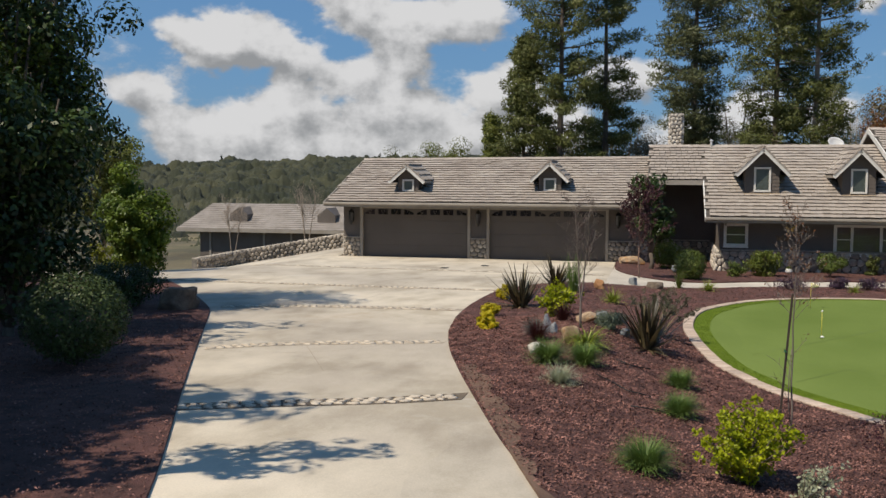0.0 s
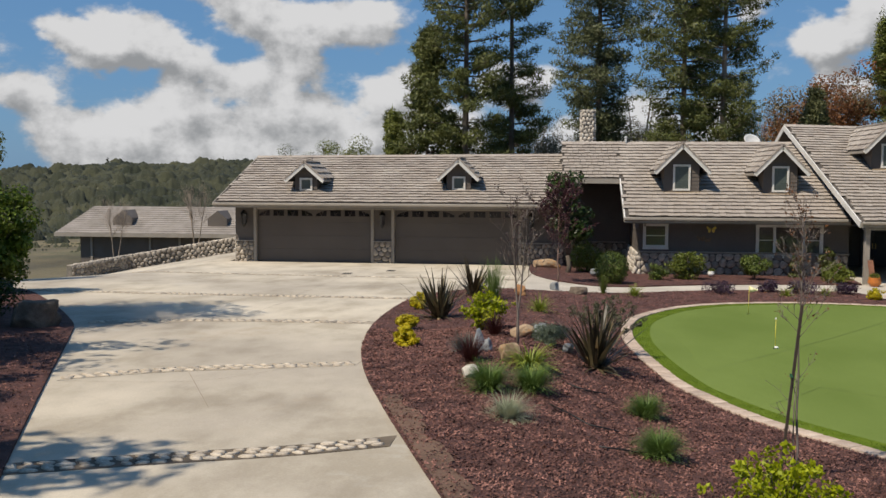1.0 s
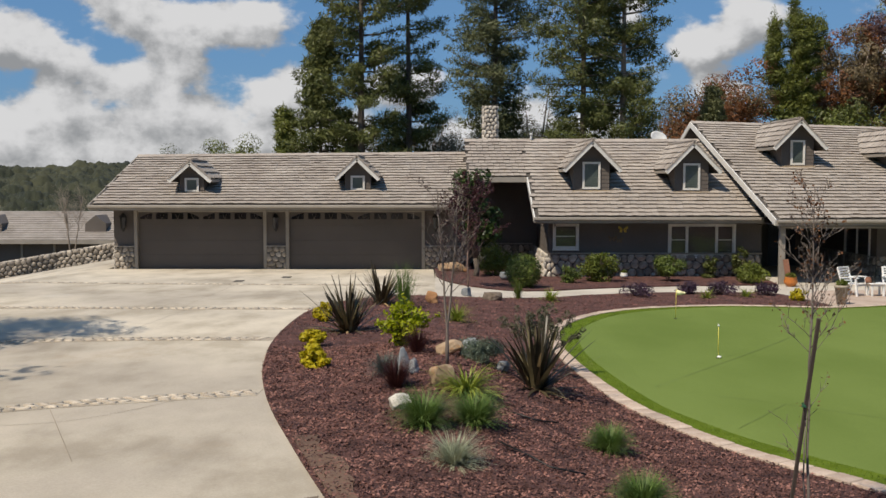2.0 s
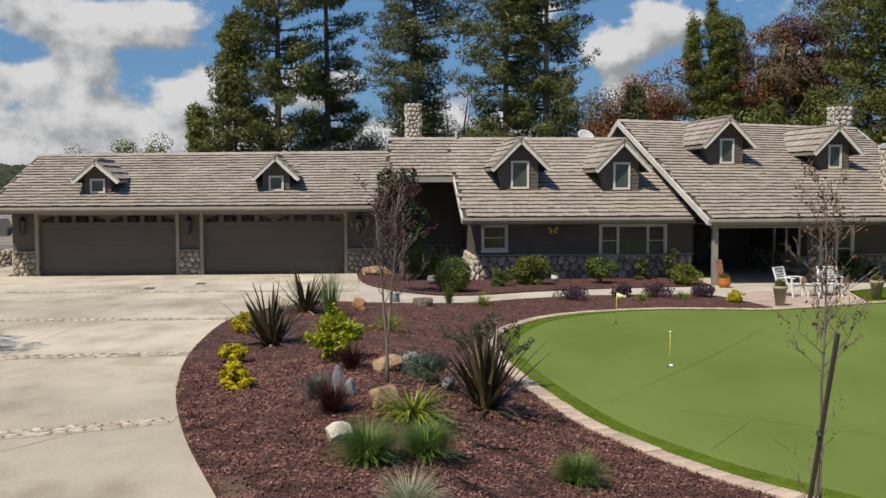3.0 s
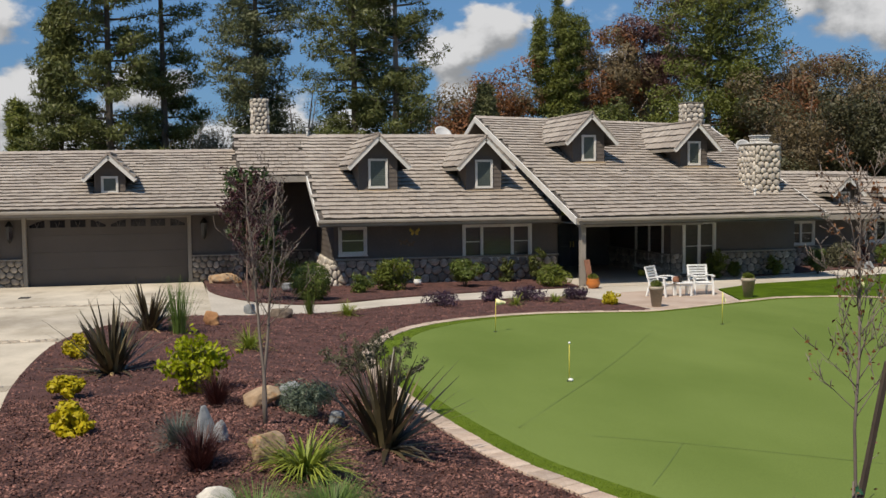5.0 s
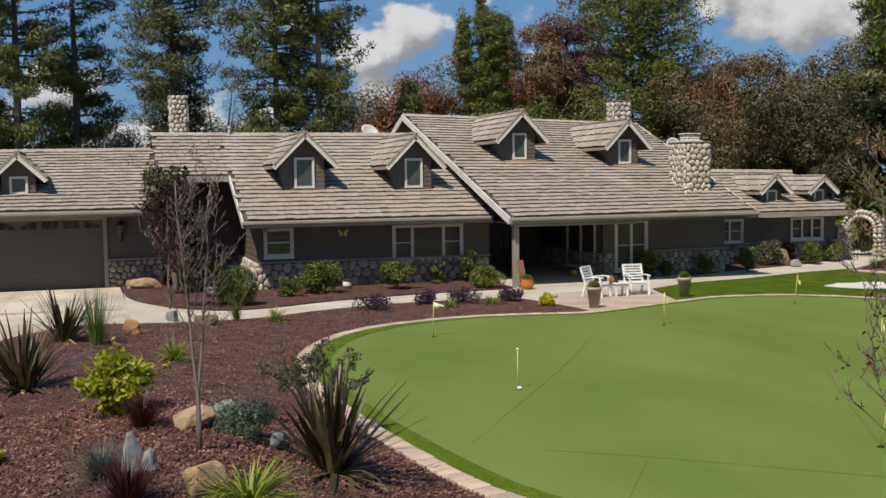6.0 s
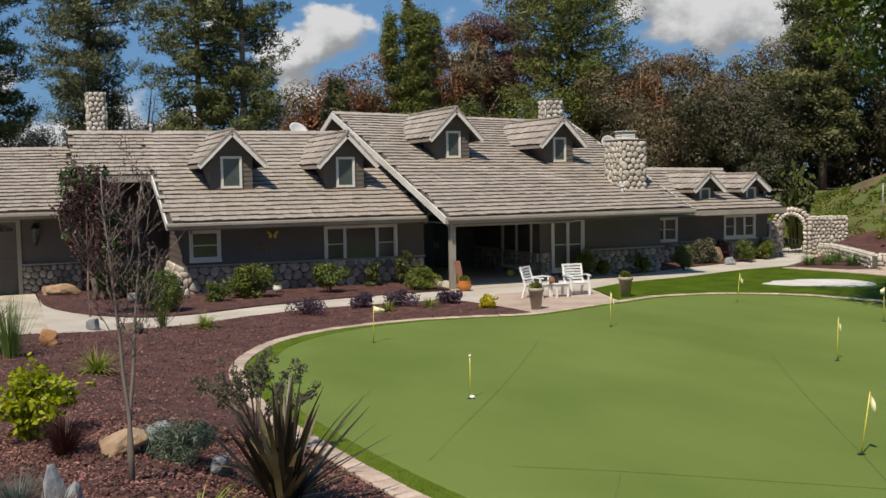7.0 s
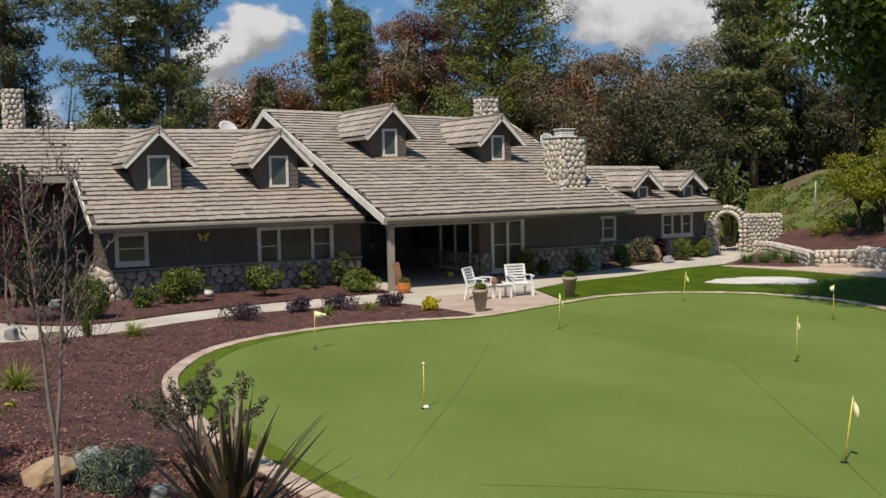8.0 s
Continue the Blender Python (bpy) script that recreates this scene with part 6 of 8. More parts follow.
shrub("blue_shrub", 14.45, -26.62, 0.86, 0.42, 240, BLUEGREEN, "low blue-grey shrub among boulders", "shrub", "", 4200, (0.075, 0.012), 0.5)
sprig_shrub("wispy_shrub", 15.62, -25.0, 1.7, 1.2, 241, GREY_DARK, "thin wispy grey-green shrub with bare stems beside the flax", 17, 4000, (0.052, 0.018), 0.06, 0.6, bark=BARK_MID, flat=0.35)
shrub("dark_twiggy_shrub", 18.90, -33.90, 0.7, 0.6, 242, PLUM, "small dark twiggy shrub beside the kerb", "shrub", "", 700, (0.05, 0.025), 0.9, stems=14, twigs=TWIG)

rock(13.88, -29.23, (0.34, 0.31, 0.37), 3, ROCK_WARM, "rounded tan and orange boulder in the mulch", 20, 0.12, 0.4)
rock(13.98, -26.5, (0.54, 0.28, 0.22), 5, ROCK_WARM, "low tan boulder in the mulch", 10, 0.15, 0.4, tilt=-0.35)
rock(14.33, -26.42, (0.30, 0.26, 0.36), 7, ROCK_GREY, "blue-grey slate rock behind a boulder", 30, 0.12, 0.6, tilt=0.35, taper=0.25)
rock(14.86, -26.85, (0.24, 0.2, 0.22), 8, ROCK_GREY, "small blue-grey slate rock under a shrub", 75, 0.15, 0.6, tilt=-0.2)
rock(13.29, -28.15, (0.26, 0.2, 0.46), 9, ROCK_GREY, "upright pointed blue-grey slate rock", 15, 0.1, 0.5, tilt=-0.2, taper=0.7)
rock(13.44, -28.22, (0.22, 0.18, 0.26), 10, ROCK_GREY, "small blue-grey slate rock", 60, 0.1, 0.35, tilt=0.2, taper=0.6)
rock(13.34, -30.46, (0.36, 0.22, 0.22), 12, ROCK_WHITE, "pale angular rock beside a grass tuft", 35, 0.15, 0.6, tilt=-0.3)
rock(13.55, -14.6, (0.36, 0.28, 0.40), 14, ROCK_ORANGE, "upright orange-brown rock near the drive", 0, 0.15, 0.6, tilt=-0.25)
rock(15.4, -12.2, (0.62, 0.42, 0.34), 16, ROCK_DARK, "brown rock beside the path", 0, 0.2, 0.4)
rock(14.6, -11.6, (0.3, 0.28, 0.34), 18, ROCK_GREY, "grey rock beside the path", 40, 0.15, 0.6)
rock(14.25, -1.6, (1.15, 0.62, 0.56), 20, ROCK_WARM, "long tan boulder at the corner of the house bed", 8, 0.15, 0.3, tilt=-0.12)
rock(12.75, -14.00, (0.28, 0.2, 0.14), 22, ROCK_WHITE, "small pale stone in the mulch", 0, 0.2, 0.5)

bare_tree(13.96, -27.7, 2.8, 301, "young leafless tree with reddish twigs in the mulch", BARK_MID, PLUM, 0.40, 0.021, 0.4, 900, (0.03, 0.014), 13, stems=2)
bare_tree(17.6, -33.22, 3.55, 302, "young staked tree with few reddish leaves beside the turf", BARK_MID, RUSSET, 0.31, 0.014, 0.5, 420, (0.035, 0.02), 28, second_stem=True)


def stake(x, y, z_top, lean):
    t = thing("tree_stake", (x, y, land(x, y) - 0.1), "dark leaning wooden tree stake with green tie", "stake")
    bm = bmesh.new()
    add_beam(bm, (0, 0, 0), (lean[0], lean[1], z_top), 0.032, 0.032, up=(0, 1, 0))
    part("post", bm, STAKE, t)
    bm = bmesh.new()
    bmesh.ops.create_cone(bm, cap_ends=False, segments=10, radius1=0.028, radius2=0.028, depth=0.04, matrix=Matrix.Translation((lean[0] * 0.62 - 0.01, lean[1] * 0.62 + 0.01, z_top * 0.62)))
    part("tie", bm, TIE, t, "green tree tie")


STAKE = surface("stake_wood", (0.045, 0.032, 0.024), (0.085, 0.062, 0.046), 0.9, 3, 20, 0.5, stretch=(1, 1, 0.2))
TIE = surface("green_tie", (0.02, 0.10, 0.05), (0.03, 0.14, 0.07), 0.6, 3, 20, 0.1)
stake(17.42, -33.14, 2.34, (0.10, -0.5))

# ---------------------------------------------------------------- plants: along the house
shrub("topiary_shrub", 16.72, -7.0, 1.25, 1.2, 250, HEDGE, "rounded olive green shrub in the house bed", "shrub", "", 6000, (0.07, 0.04), 0.05)
shrub("house_shrub", 19.75, -4.45, 1.45, 1.2, 251, MIDGREEN, "loose yellow-green shrub before the stone wall", "shrub", "", 3200, (0.10, 0.055), 0.45)
shrub("house_shrub", 22.45, -4.2, 1.25, 1.1, 252, HEDGE, "rounded bright green shrub before the stone wall", "shrub", "", 3600, (0.09, 0.05), 0.12)
shrub("house_shrub", 25.35, -5.2, 1.1, 0.8, 253, MIDGREEN, "spreading green shrub beside the porch", "shrub", "", 2200, (0.13, 0.035), 0.7)
shrub("climbing_shrub", 24.35, -3.0, 0.6, 0.9, 254, OAK, "dark climbing shrub against the stone wall", "shrub", "", 1200, (0.09, 0.05), 0.9)
shrub("climbing_shrub", 25.6, -3.0, 0.7, 1.3, 255, OAK, "dark climbing shrub beside the front window", "shrub", "", 1500, (0.09, 0.05), 0.9)
shrub("low_shrub", 18.6, -5.0, 0.9, 0.75, 256, HEDGE, "low green shrub at the stone buttress", "shrub", "", 1600, (0.08, 0.04), 0.4)
shrub("low_shrub", 16.0, -2.4, 1.7, 1.45, 257, MIDGREEN, "green shrub in the recess beside the garage", "shrub", "", 2600, (0.12, 0.05), 0.6)
broad_tree(15.1, -3.6, 4.3, 1.0, 258, DARKLEAF, "dark glossy magnolia in the house bed", 0.2, 4200, (0.20, 0.09), 8, bark=BARK, clump=0.45, bottom=0.7)
bare_tree(14.72, -8.3, 3.2, 259, "young plum tree with purple leaves in the house bed", TWIG, PLUM, 0.85, 0.035, 0.3, 3800, (0.085, 0.05), 22)
for k, (gx, gy, gw) in enumerate(((20.25, -9.6, 1.15), (22.09, -8.75, 0.8), (23.2, -9.1, 1.0), (24.6, -9.2, 0.85))):
    shrub("purple_plant", gx, gy, gw, 0.42, 260 + k, PURPLE, "low purple-leaved plant beside the path", "plant", "purple plants along the path", 900, (0.12, 0.03), 0.7)
for k, (gx, gy) in enumerate(((22.44, -10.1), (23.8, -9.8))):
    grass_tuft(gx, gy, 0.42, 265 + k, TUFT_LIME, "lime strap-leaved plant in the path bed", "lime plants", 90, 1.0, 0.7, 0.035)
shrub("yellow_flower", 25.1, -11.0, 0.62, 0.42, 268, YELLOW, "yellow flowering plant beside the patio", "flowers", "", 1100, (0.07, 0.05), 0.4)
for k, (gx, gy, gw, gh, gm, lb) in enumerate(((36.9, -3.5, 1.05, 1.05, HEDGE, "rounded green shrub before the east wing"), (39.3, -1.6, 1.3, 1.15, GREY_DARK, "grey-green shrub before the east wing"),
                                              (41.3, -1.6, 1.05, 1.0, HEDGE, "rounded green shrub before the east wing"), (42.9, -0.9, 0.85, 1.0, MIDGREEN, "green shrub near the stone arch"),
                                              (40.8, -0.6, 0.9, 1.1, PLUM, "dark red shrub under a wing window"), (35.0, -3.5, 0.6, 0.8, MIDGREEN, "thin green shrub on the stone wall"),
                                              (33.3, -3.5, 0.5, 0.7, MIDGREEN, "thin green shrub on the stone wall"), (32.5, -3.6, 0.9, 1.1, MIDGREEN, "green shrub beside the tall window"),
                                              (36.2, -1.4, 0.8, 0.9, OAK, "dark green shrub at the wall corner"))):
    shrub("wing_shrub", gx, gy, gw, gh, 270 + k, gm, lb, "shrub", "", int(2200 * gw), (0.09, 0.045), 0.12 if gm is HEDGE else 0.55)
rock(40.1, -1.0, (1.0, 0.7, 0.9), 31, ROCK_WARM, "large pale boulder before the east wing", 20, 0.2, 0.3)
rock(40.1, -2.2, (0.6, 0.45, 0.38), 33, ROCK_GREY, "grey boulder in the wing bed", 10, 0.2, 0.4)
for k, (gx, gy) in enumerate(((42.0, -4.7), (42.5, -5.1), (43.9, -4.1), (43.1, -5.8))):
    grass_tuft(gx, gy, 0.62, 285 + k, TUFT, "green grass clump in the arch bed", "arch bed grasses", 300, 0.7, 0.5, 0.02)

# ---------------------------------------------------------------- plants: left of the drive
shrub("hedge_ball", 5.62, -33.4, 1.78, 1.62, 290, SHADEHEDGE, "clipped round hedge ball in the shaded bed", "shrub", "", 12000, (0.06, 0.035), 0.05, stems=6, lift_off=0.16)
shrub("clipped_shrub", 2.0, -24.6, 1.9, 1.2, 291, DARKLEAF, "low dark clipped shrub at the drive edge", "shrub", "", 4200, (0.07, 0.04), 0.1)
shrub("clipped_shrub", 0.2, -22.3, 2.2, 1.1, 292, DARKLEAF, "low dark shrub mass at the drive edge", "shrub", "", 4200, (0.07, 0.04), 0.35)
shrub("drive_shrub", -2.0, -17.3, 2.3, 3.9, 293, GLOSSY, "tall bright green shrub beside the drive", "shrub", "", 18000, (0.12, 0.075), 0.4, stems=9, clumps_n=60)
shrub("drive_shrub", -1.35, -20.4, 1.2, 1.5, 294, BRIGHT, "bright yellow-green shrub in the shaded bed", "shrub", "", 2200, (0.09, 0.05), 0.5)
shrub("grey_shrub", -0.6, -24.3, 2.0, 1.5, 295, GREY_LEAF, "grey leafed shrub behind the hedge ball", "shrub", "", 2600, (0.09, 0.04), 0.8)
rock(3.3, -24.9, (1.1, 0.8, 0.8), 41, ROCK_DARK, "dark shaded boulder at the edge of the bed", 10, 0.2, 0.4)
# drifts of brighter leaves stand for the sunlit parts of this crown
broad_tree(-0.9, -26.0, 11.5, 2.8, 401, DARKLEAF, "tall dark broadleaf tree beside the drive", 0.06, 64000, (0.15, 0.085), 44, clump=0.36, bottom=0.3, second=(GLOSSY, 0.35))
broad_tree(2.1, -30.2, 6.0, 1.7, 406, DARKLEAF, "dark shaded shrub-like tree beside the drive", 0.05, 16000, (0.15, 0.085), 20, clump=0.4, bottom=0.2)
broad_tree(-5.0, -25.0, 7.0, 2.8, 402, OAK, "tall broadleaf tree behind the shaded bed", 0.15, 8000, (0.25, 0.14), 16, clump=0.36, bottom=0.5)
# next seven are unseen, set where the shade on bed and drive implies trees
broad_tree(8.3, -41.15, 6.9, 0.78, 403, DARKLEAF, "leafy tree that shades the drive", 0.62, 1000, (0.16, 0.09), 10, clump=0.34, bottom=4.7)
broad_tree(4.7, -42.3, 7.0, 1.9, 407, OAK, "broad tree that shades the bed beside the drive", 0.38, 16000, (0.26, 0.15), 18, clump=0.45, bottom=3.0)
broad_tree(3.2, -38.8, 7.0, 1.9, 409, OAK, "leafy tree over the shaded bed", 0.38, 16000, (0.26, 0.15), 18, clump=0.45, bottom=3.0)
broad_tree(0.9, -42.4, 13.0, 2.8, 412, OAK, "tall broad tree over the shaded bed", 0.42, 24000, (0.34, 0.2), 22, clump=0.45, bottom=6.0)
broad_tree(1.7, -35.4, 7.0, 1.8, 411, OAK, "leafy tree over the shaded bed", 0.38, 15000, (0.24, 0.14), 18, clump=0.45, bottom=3.0)
broad_tree(0.4, -37.4, 9.0, 2.7, 408, OAK, "broad tree behind the hedge ball", 0.3, 12000, (0.26, 0.15), 14, clump=0.42, bottom=2.6)
broad_tree(-2.8, -33.5, 14.0, 4.0, 405, OAK, "dark tree in the shaded bed", 0.15, 9000, (0.32, 0.18), 18, clump=0.38, bottom=0.8)
broad_tree(-5.9, -12.6, 6.4, 1.3, 404, CEDAR, "light green tree behind the drive shrub", 0.2, 12000, (0.14, 0.08), 12, clump=0.42)

# ---------------------------------------------------------------- the tall trees behind the house
tall_conifer(9.0, 17.0, 24, 3.2, 501, PINE, "tall dark pine behind the garage", 0.12, 0.6, 0.95, gaps=0.38, size=0.66, needles=27000)
tall_conifer(11.8, 20.0, 23, 2.6, 502, PINE, "tall dark pine behind the garage", 0.2, 0.6, 0.85, gaps=0.42, size=0.64, needles=20000)
tall_conifer(6.8, 18.0, 13.2, 2.6, 503, PINE, "broad green pine behind the garage", 0.06, 0.35, 1.1, gaps=0.25, size=0.58, needles=23000)
tall_conifer(4.2, 19.0, 8.0, 1.9, 523, CEDAR, "short green pine behind the garage", 0.05, 0.2, 0.6, gaps=0.1, size=0.5, needles=11000)
tall_conifer(18.0, 40.0, 32, 4.4, 504, PINE_BLUE, "tall open pine behind the house", 0.2, 0.55, 1.4, gaps=0.22, size=0.95, needles=48000)
tall_conifer(23.0, 24.0, 24, 3.2, 505, PINE, "tall pine behind the house", 0.1, 0.6, 1.2, gaps=0.3, size=0.74, needles=34000)
tall_conifer(25.3, 23.6, 25, 3.0, 506, PINE, "tall pine with a pale trunk behind the house", 0.1, 0.6, 1.15, gaps=0.3, size=0.74, bark=BARK_PALE, needles=32000)
broad_tree(35.2, 40, 12.2, 4.3, 507, EUCALYPT, "russet and brown tree behind the main roof", 0.2, 32000, (0.32, 0.15), 30, second=(RUSSET, 0.6), clump=0.40, far=True)
tall_conifer(32.0, 27, 10.2, 1.9, 508, TUFTTREE, "feathery green tree behind the roof", 0.05, 0.5, 0.7, gaps=0.05, size=0.55, needles=16000)
tall_conifer(40.9, 38, 18.2, 2.5, 509, CEDAR, "green conifer with several pointed tops", 0.05, 0.2, 1.9, spires=6, gaps=0.12, size=0.66, needles=44000)
broad_tree(47.3, 44, 16.5, 4.4, 510, EUCALYPT, "brown eucalyptus behind the roof", 0.25, 26000, (0.32, 0.14), 22, second=(RUSSET, 0.25), bark=BARK_PALE, clump=0.32, far=True)
broad_tree(52.8, 46, 19.0, 4.4, 511, PLUM_TREE, "purple-brown tree behind the roof", 0.25, 26000, (0.32, 0.15), 22, second=(RUSSET, 0.3), bark=BARK_PALE, clump=0.32, far=True)
tall_conifer(53.2, 36, 23, 4.8, 512, CEDAR, "broad dark green conifer behind the roof", 0.05, 0.55, 1.5, spires=2, gaps=0.12, size=1.0, needles=46000)
broad_tree(46.5, 33, 9.5, 4.2, 513, OAK, "dense green tree behind the roof ridge", 0.1, 20000, (0.28, 0.15), 20, second=(CEDAR, 0.4), bottom=0.3, far=True)
broad_tree(40.5, 30, 8.8, 4.0, 514, OAK, "green tree behind the roof ridge", 0.1, 20000, (0.28, 0.15), 20, second=(CEDAR, 0.5), bottom=0.3, far=True)
broad_tree(61.0, 40, 11.8, 4.8, 515, EUCALYPT, "tall brown eucalyptus behind the wing", 0.2, 30000, (0.34, 0.15), 24, second=(RUSSET, 0.3), bark=BARK_PALE, clump=0.32, far=True)
broad_tree(57.4, 31, 10.0, 4.4, 516, EUCALYPT, "tall brown eucalyptus with russet patches behind the wing", 0.12, 28000, (0.30, 0.14), 26, second=(RUSSET, 0.28), bark=BARK_PALE, clump=0.34, bottom=0.5, far=True)
broad_tree(62.2, 27.5, 10.3, 4.6, 517, EUCALYPT, "tall brown eucalyptus behind the wing", 0.12, 28000, (0.32, 0.14), 26, second=(RUSSET, 0.12), bark=BARK_PALE, clump=0.34, bottom=0.5, far=True)
broad_tree(66.5, 25.0, 11.6, 4.4, 524, EUCALYPT, "tall brown eucalyptus beyond the arch", 0.12, 28000, (0.32, 0.14), 26, second=(OAK, 0.2), bark=BARK_PALE, clump=0.34, bottom=0.5, far=True)
tall_conifer(55.6, 9.6, 22.0, 3.1, 518, OLIVE, "tall olive green conifer beyond the arch", 0.10, 0.7, 1.4, gaps=0.08, size=0.78, needles=50000)
tall_conifer(67.5, 11.0, 15.5, 3.2, 525, CEDAR, "dark green conifer beyond the slope", 0.03, 0.5, 1.2, spires=2, gaps=0.05, size=0.85, needles=28000)
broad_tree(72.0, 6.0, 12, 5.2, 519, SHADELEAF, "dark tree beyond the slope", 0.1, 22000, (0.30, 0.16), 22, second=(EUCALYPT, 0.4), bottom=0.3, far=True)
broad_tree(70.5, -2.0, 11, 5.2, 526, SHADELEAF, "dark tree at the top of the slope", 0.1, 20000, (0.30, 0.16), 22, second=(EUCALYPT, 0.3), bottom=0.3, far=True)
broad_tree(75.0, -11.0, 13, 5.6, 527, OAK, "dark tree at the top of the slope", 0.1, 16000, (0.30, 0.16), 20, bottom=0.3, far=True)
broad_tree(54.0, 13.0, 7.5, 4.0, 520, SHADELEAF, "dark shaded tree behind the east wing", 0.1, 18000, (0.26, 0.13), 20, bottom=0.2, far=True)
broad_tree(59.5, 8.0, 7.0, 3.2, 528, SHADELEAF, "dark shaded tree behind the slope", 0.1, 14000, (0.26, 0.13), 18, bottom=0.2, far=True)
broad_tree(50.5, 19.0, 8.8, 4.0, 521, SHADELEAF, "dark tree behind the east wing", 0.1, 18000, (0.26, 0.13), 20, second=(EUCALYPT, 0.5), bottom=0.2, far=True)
# out of view, added to widen the tree shade on the lawn
broad_tree(38.6, -18.2, 12, 3.0, 529, OAK, "leafy tree beside the lawn", 0.3, 16000, (0.28, 0.16), 20, clump=0.36, bottom=3.9, second=(GLOSSY, 0.5))
# brighter leaf drifts put sunlight into the colour of the dark crown
broad_tree(34.6, -20.1, 13, 4.1, 522, DARKLEAF, "big dark leafy tree that shades the lawn", 0.32, 52000, (0.22, 0.12), 40, clump=0.34, bottom=4.1, second=(GLOSSY, 0.42))
for k, (tx, ty, th, tr) in enumerate(((49.3, -3.6, 3.7, 1.35), (48.6, -5.6, 4.0, 1.6), (50.2, -6.2, 4.4, 2.2), (52.6, -4.2, 3.6, 1.9), (54.0, -7.4, 3.8, 2.2))):
    broad_tree(tx, ty, th, tr, 530 + k, BRIGHT, "bright yellow-green tree on the slope", 0.36, 9000, (0.12, 0.055), 13, bottom=2.0, clump=0.36)
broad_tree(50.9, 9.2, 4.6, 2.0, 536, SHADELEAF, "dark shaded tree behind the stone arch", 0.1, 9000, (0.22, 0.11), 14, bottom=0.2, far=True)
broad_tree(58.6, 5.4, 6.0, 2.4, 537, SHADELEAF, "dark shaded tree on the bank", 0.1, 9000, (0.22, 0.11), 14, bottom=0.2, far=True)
shrub("slope_shrub", 48.6, -2.7, 1.5, 0.9, 535, BRIGHT, "bright green shrub on the slope", "shrub", "", 1600, (0.1, 0.05), 0.5)


def far_woods():
    """Dense woods that close the view behind the trees."""
    rng, rnd = np.random.default_rng(90), random.Random(90)
    clumps = []
    for k in range(260):
        f = rnd.random()
        x, y = 30 + 62 * f + rnd.uniform(-2, 2), 60 - 66 * f ** 1.7 + rnd.uniform(-3, 3)
        s = rnd.uniform(1.4, 2.8)
        clumps.append((x, y, land(x, y) + rnd.uniform(0.3, 5.0 - 2 * f), s, s * 0.85))
    for k in range(150):
        f = rnd.random()
        x, y = 46 + 24 * f + rnd.uniform(-2, 2), 25 - 22 * f + rnd.uniform(-1.0, 4)
        s = rnd.uniform(0.9, 1.7)
        clumps.append((x, y, land(x, y) + rnd.uniform(0.2, 4.6), s, s * 0.9))
    p, u = clump_points(rng, clumps, 46000, 0.5)
    root = tagged(new("far_woods"), "dense dark woods behind the plot", "woods", "", "stuff")
    k = rng.random(len(p)) < 0.6
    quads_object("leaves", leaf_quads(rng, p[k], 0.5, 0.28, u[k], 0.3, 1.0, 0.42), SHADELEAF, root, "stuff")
    quads_object("leaves", leaf_quads(rng, p[~k], 0.5, 0.26, u[~k], 0.3, 1.0, 0.42), EUCALYPT, root, "stuff")


far_woods()
# understorey behind the garage and house
for k, (tx, ty, th, tr, tm, n) in enumerate(((2.0, 24, 7.4, 2.0, CEDAR, 9000), (-1.5, 26, 7.5, 1.9, MIDGREEN, 9000), (-5.0, 29, 7.6, 2.2, OAK, 8000), (9.5, 24, 7.5, 2.2, THINTREE, 9000), (12.6, 25, 8.8, 2.4, THINTREE, 9000),
                                             (15.2, 23, 8.0, 2.2, THINTREE, 9000), (20.6, 31, 8.4, 2.8, OAK, 7000), (23.0, 27, 6.8, 2.0, THINTREE, 9000), (27.0, 31, 8.5, 3.0, OAK, 8000), (31.0, 42, 11.0, 3.0, THINTREE, 9000), (21.3, 42, 12.5, 2.6, THINTREE, 9000))):
    broad_tree(tx, ty, th, tr, 540 + k, tm, "sparse leafless-looking tree behind the roof" if tm is THINTREE else "green tree behind the roof", 0.12, n, (0.20, 0.07), 14, clump=0.42, bottom=0.3, bark=BARK_PALE if tm is THINTREE else BARK, far=True)


# ---------------------------------------------------------------- kerb, cobble bands, seams


def build_kerb():
    """Pavers set along the edge of the turf, each a piece."""
    root = thing("turf_kerb", (0, 0, 0), "pale pink-buff concrete paver kerb round the turf", "kerb", kind="structure")
    n = len(green_line)
    step = 1
    for i in range(0, n, step):
        a, b = green_line[i], green_line[(i + step) % n]
        c, d = kerb_in[i], kerb_in[(i + step) % n]
        if a.x > 33.5 and a.y < -19:
            continue
        g = 0.025
        a2, b2, c2, d2 = a.lerp(b, g), b.lerp(a, g), c.lerp(d, g), d.lerp(c, g)
        z = (land(a.x, a.y) + land(b.x, b.y)) / 2 + 0.058
        m = (a2 + b2 + c2 + d2) / 4
        rnd = random.Random(i)
        dz = rnd.uniform(-0.006, 0.006)
        ring = [(p.x - m.x, p.y - m.y) for p in (a2, b2, d2, c2)]
        verts = [(x, y, -0.16) for x, y in ring] + [(x, y, dz - 0.012) for x, y in ring] + [(x * 0.94, y * 0.94, dz) for x, y in ring]
        faces = [(0, 1, 5, 4), (1, 2, 6, 5), (2, 3, 7, 6), (3, 0, 4, 7), (4, 5, 9, 8), (5, 6, 10, 9), (6, 7, 11, 10), (7, 4, 8, 11), (8, 9, 10, 11)]
        ob = mesh_object("paver", verts, faces, PAVER, root)
        ob.matrix_basis = Matrix.Translation((m.x, m.y, z))


build_kerb()

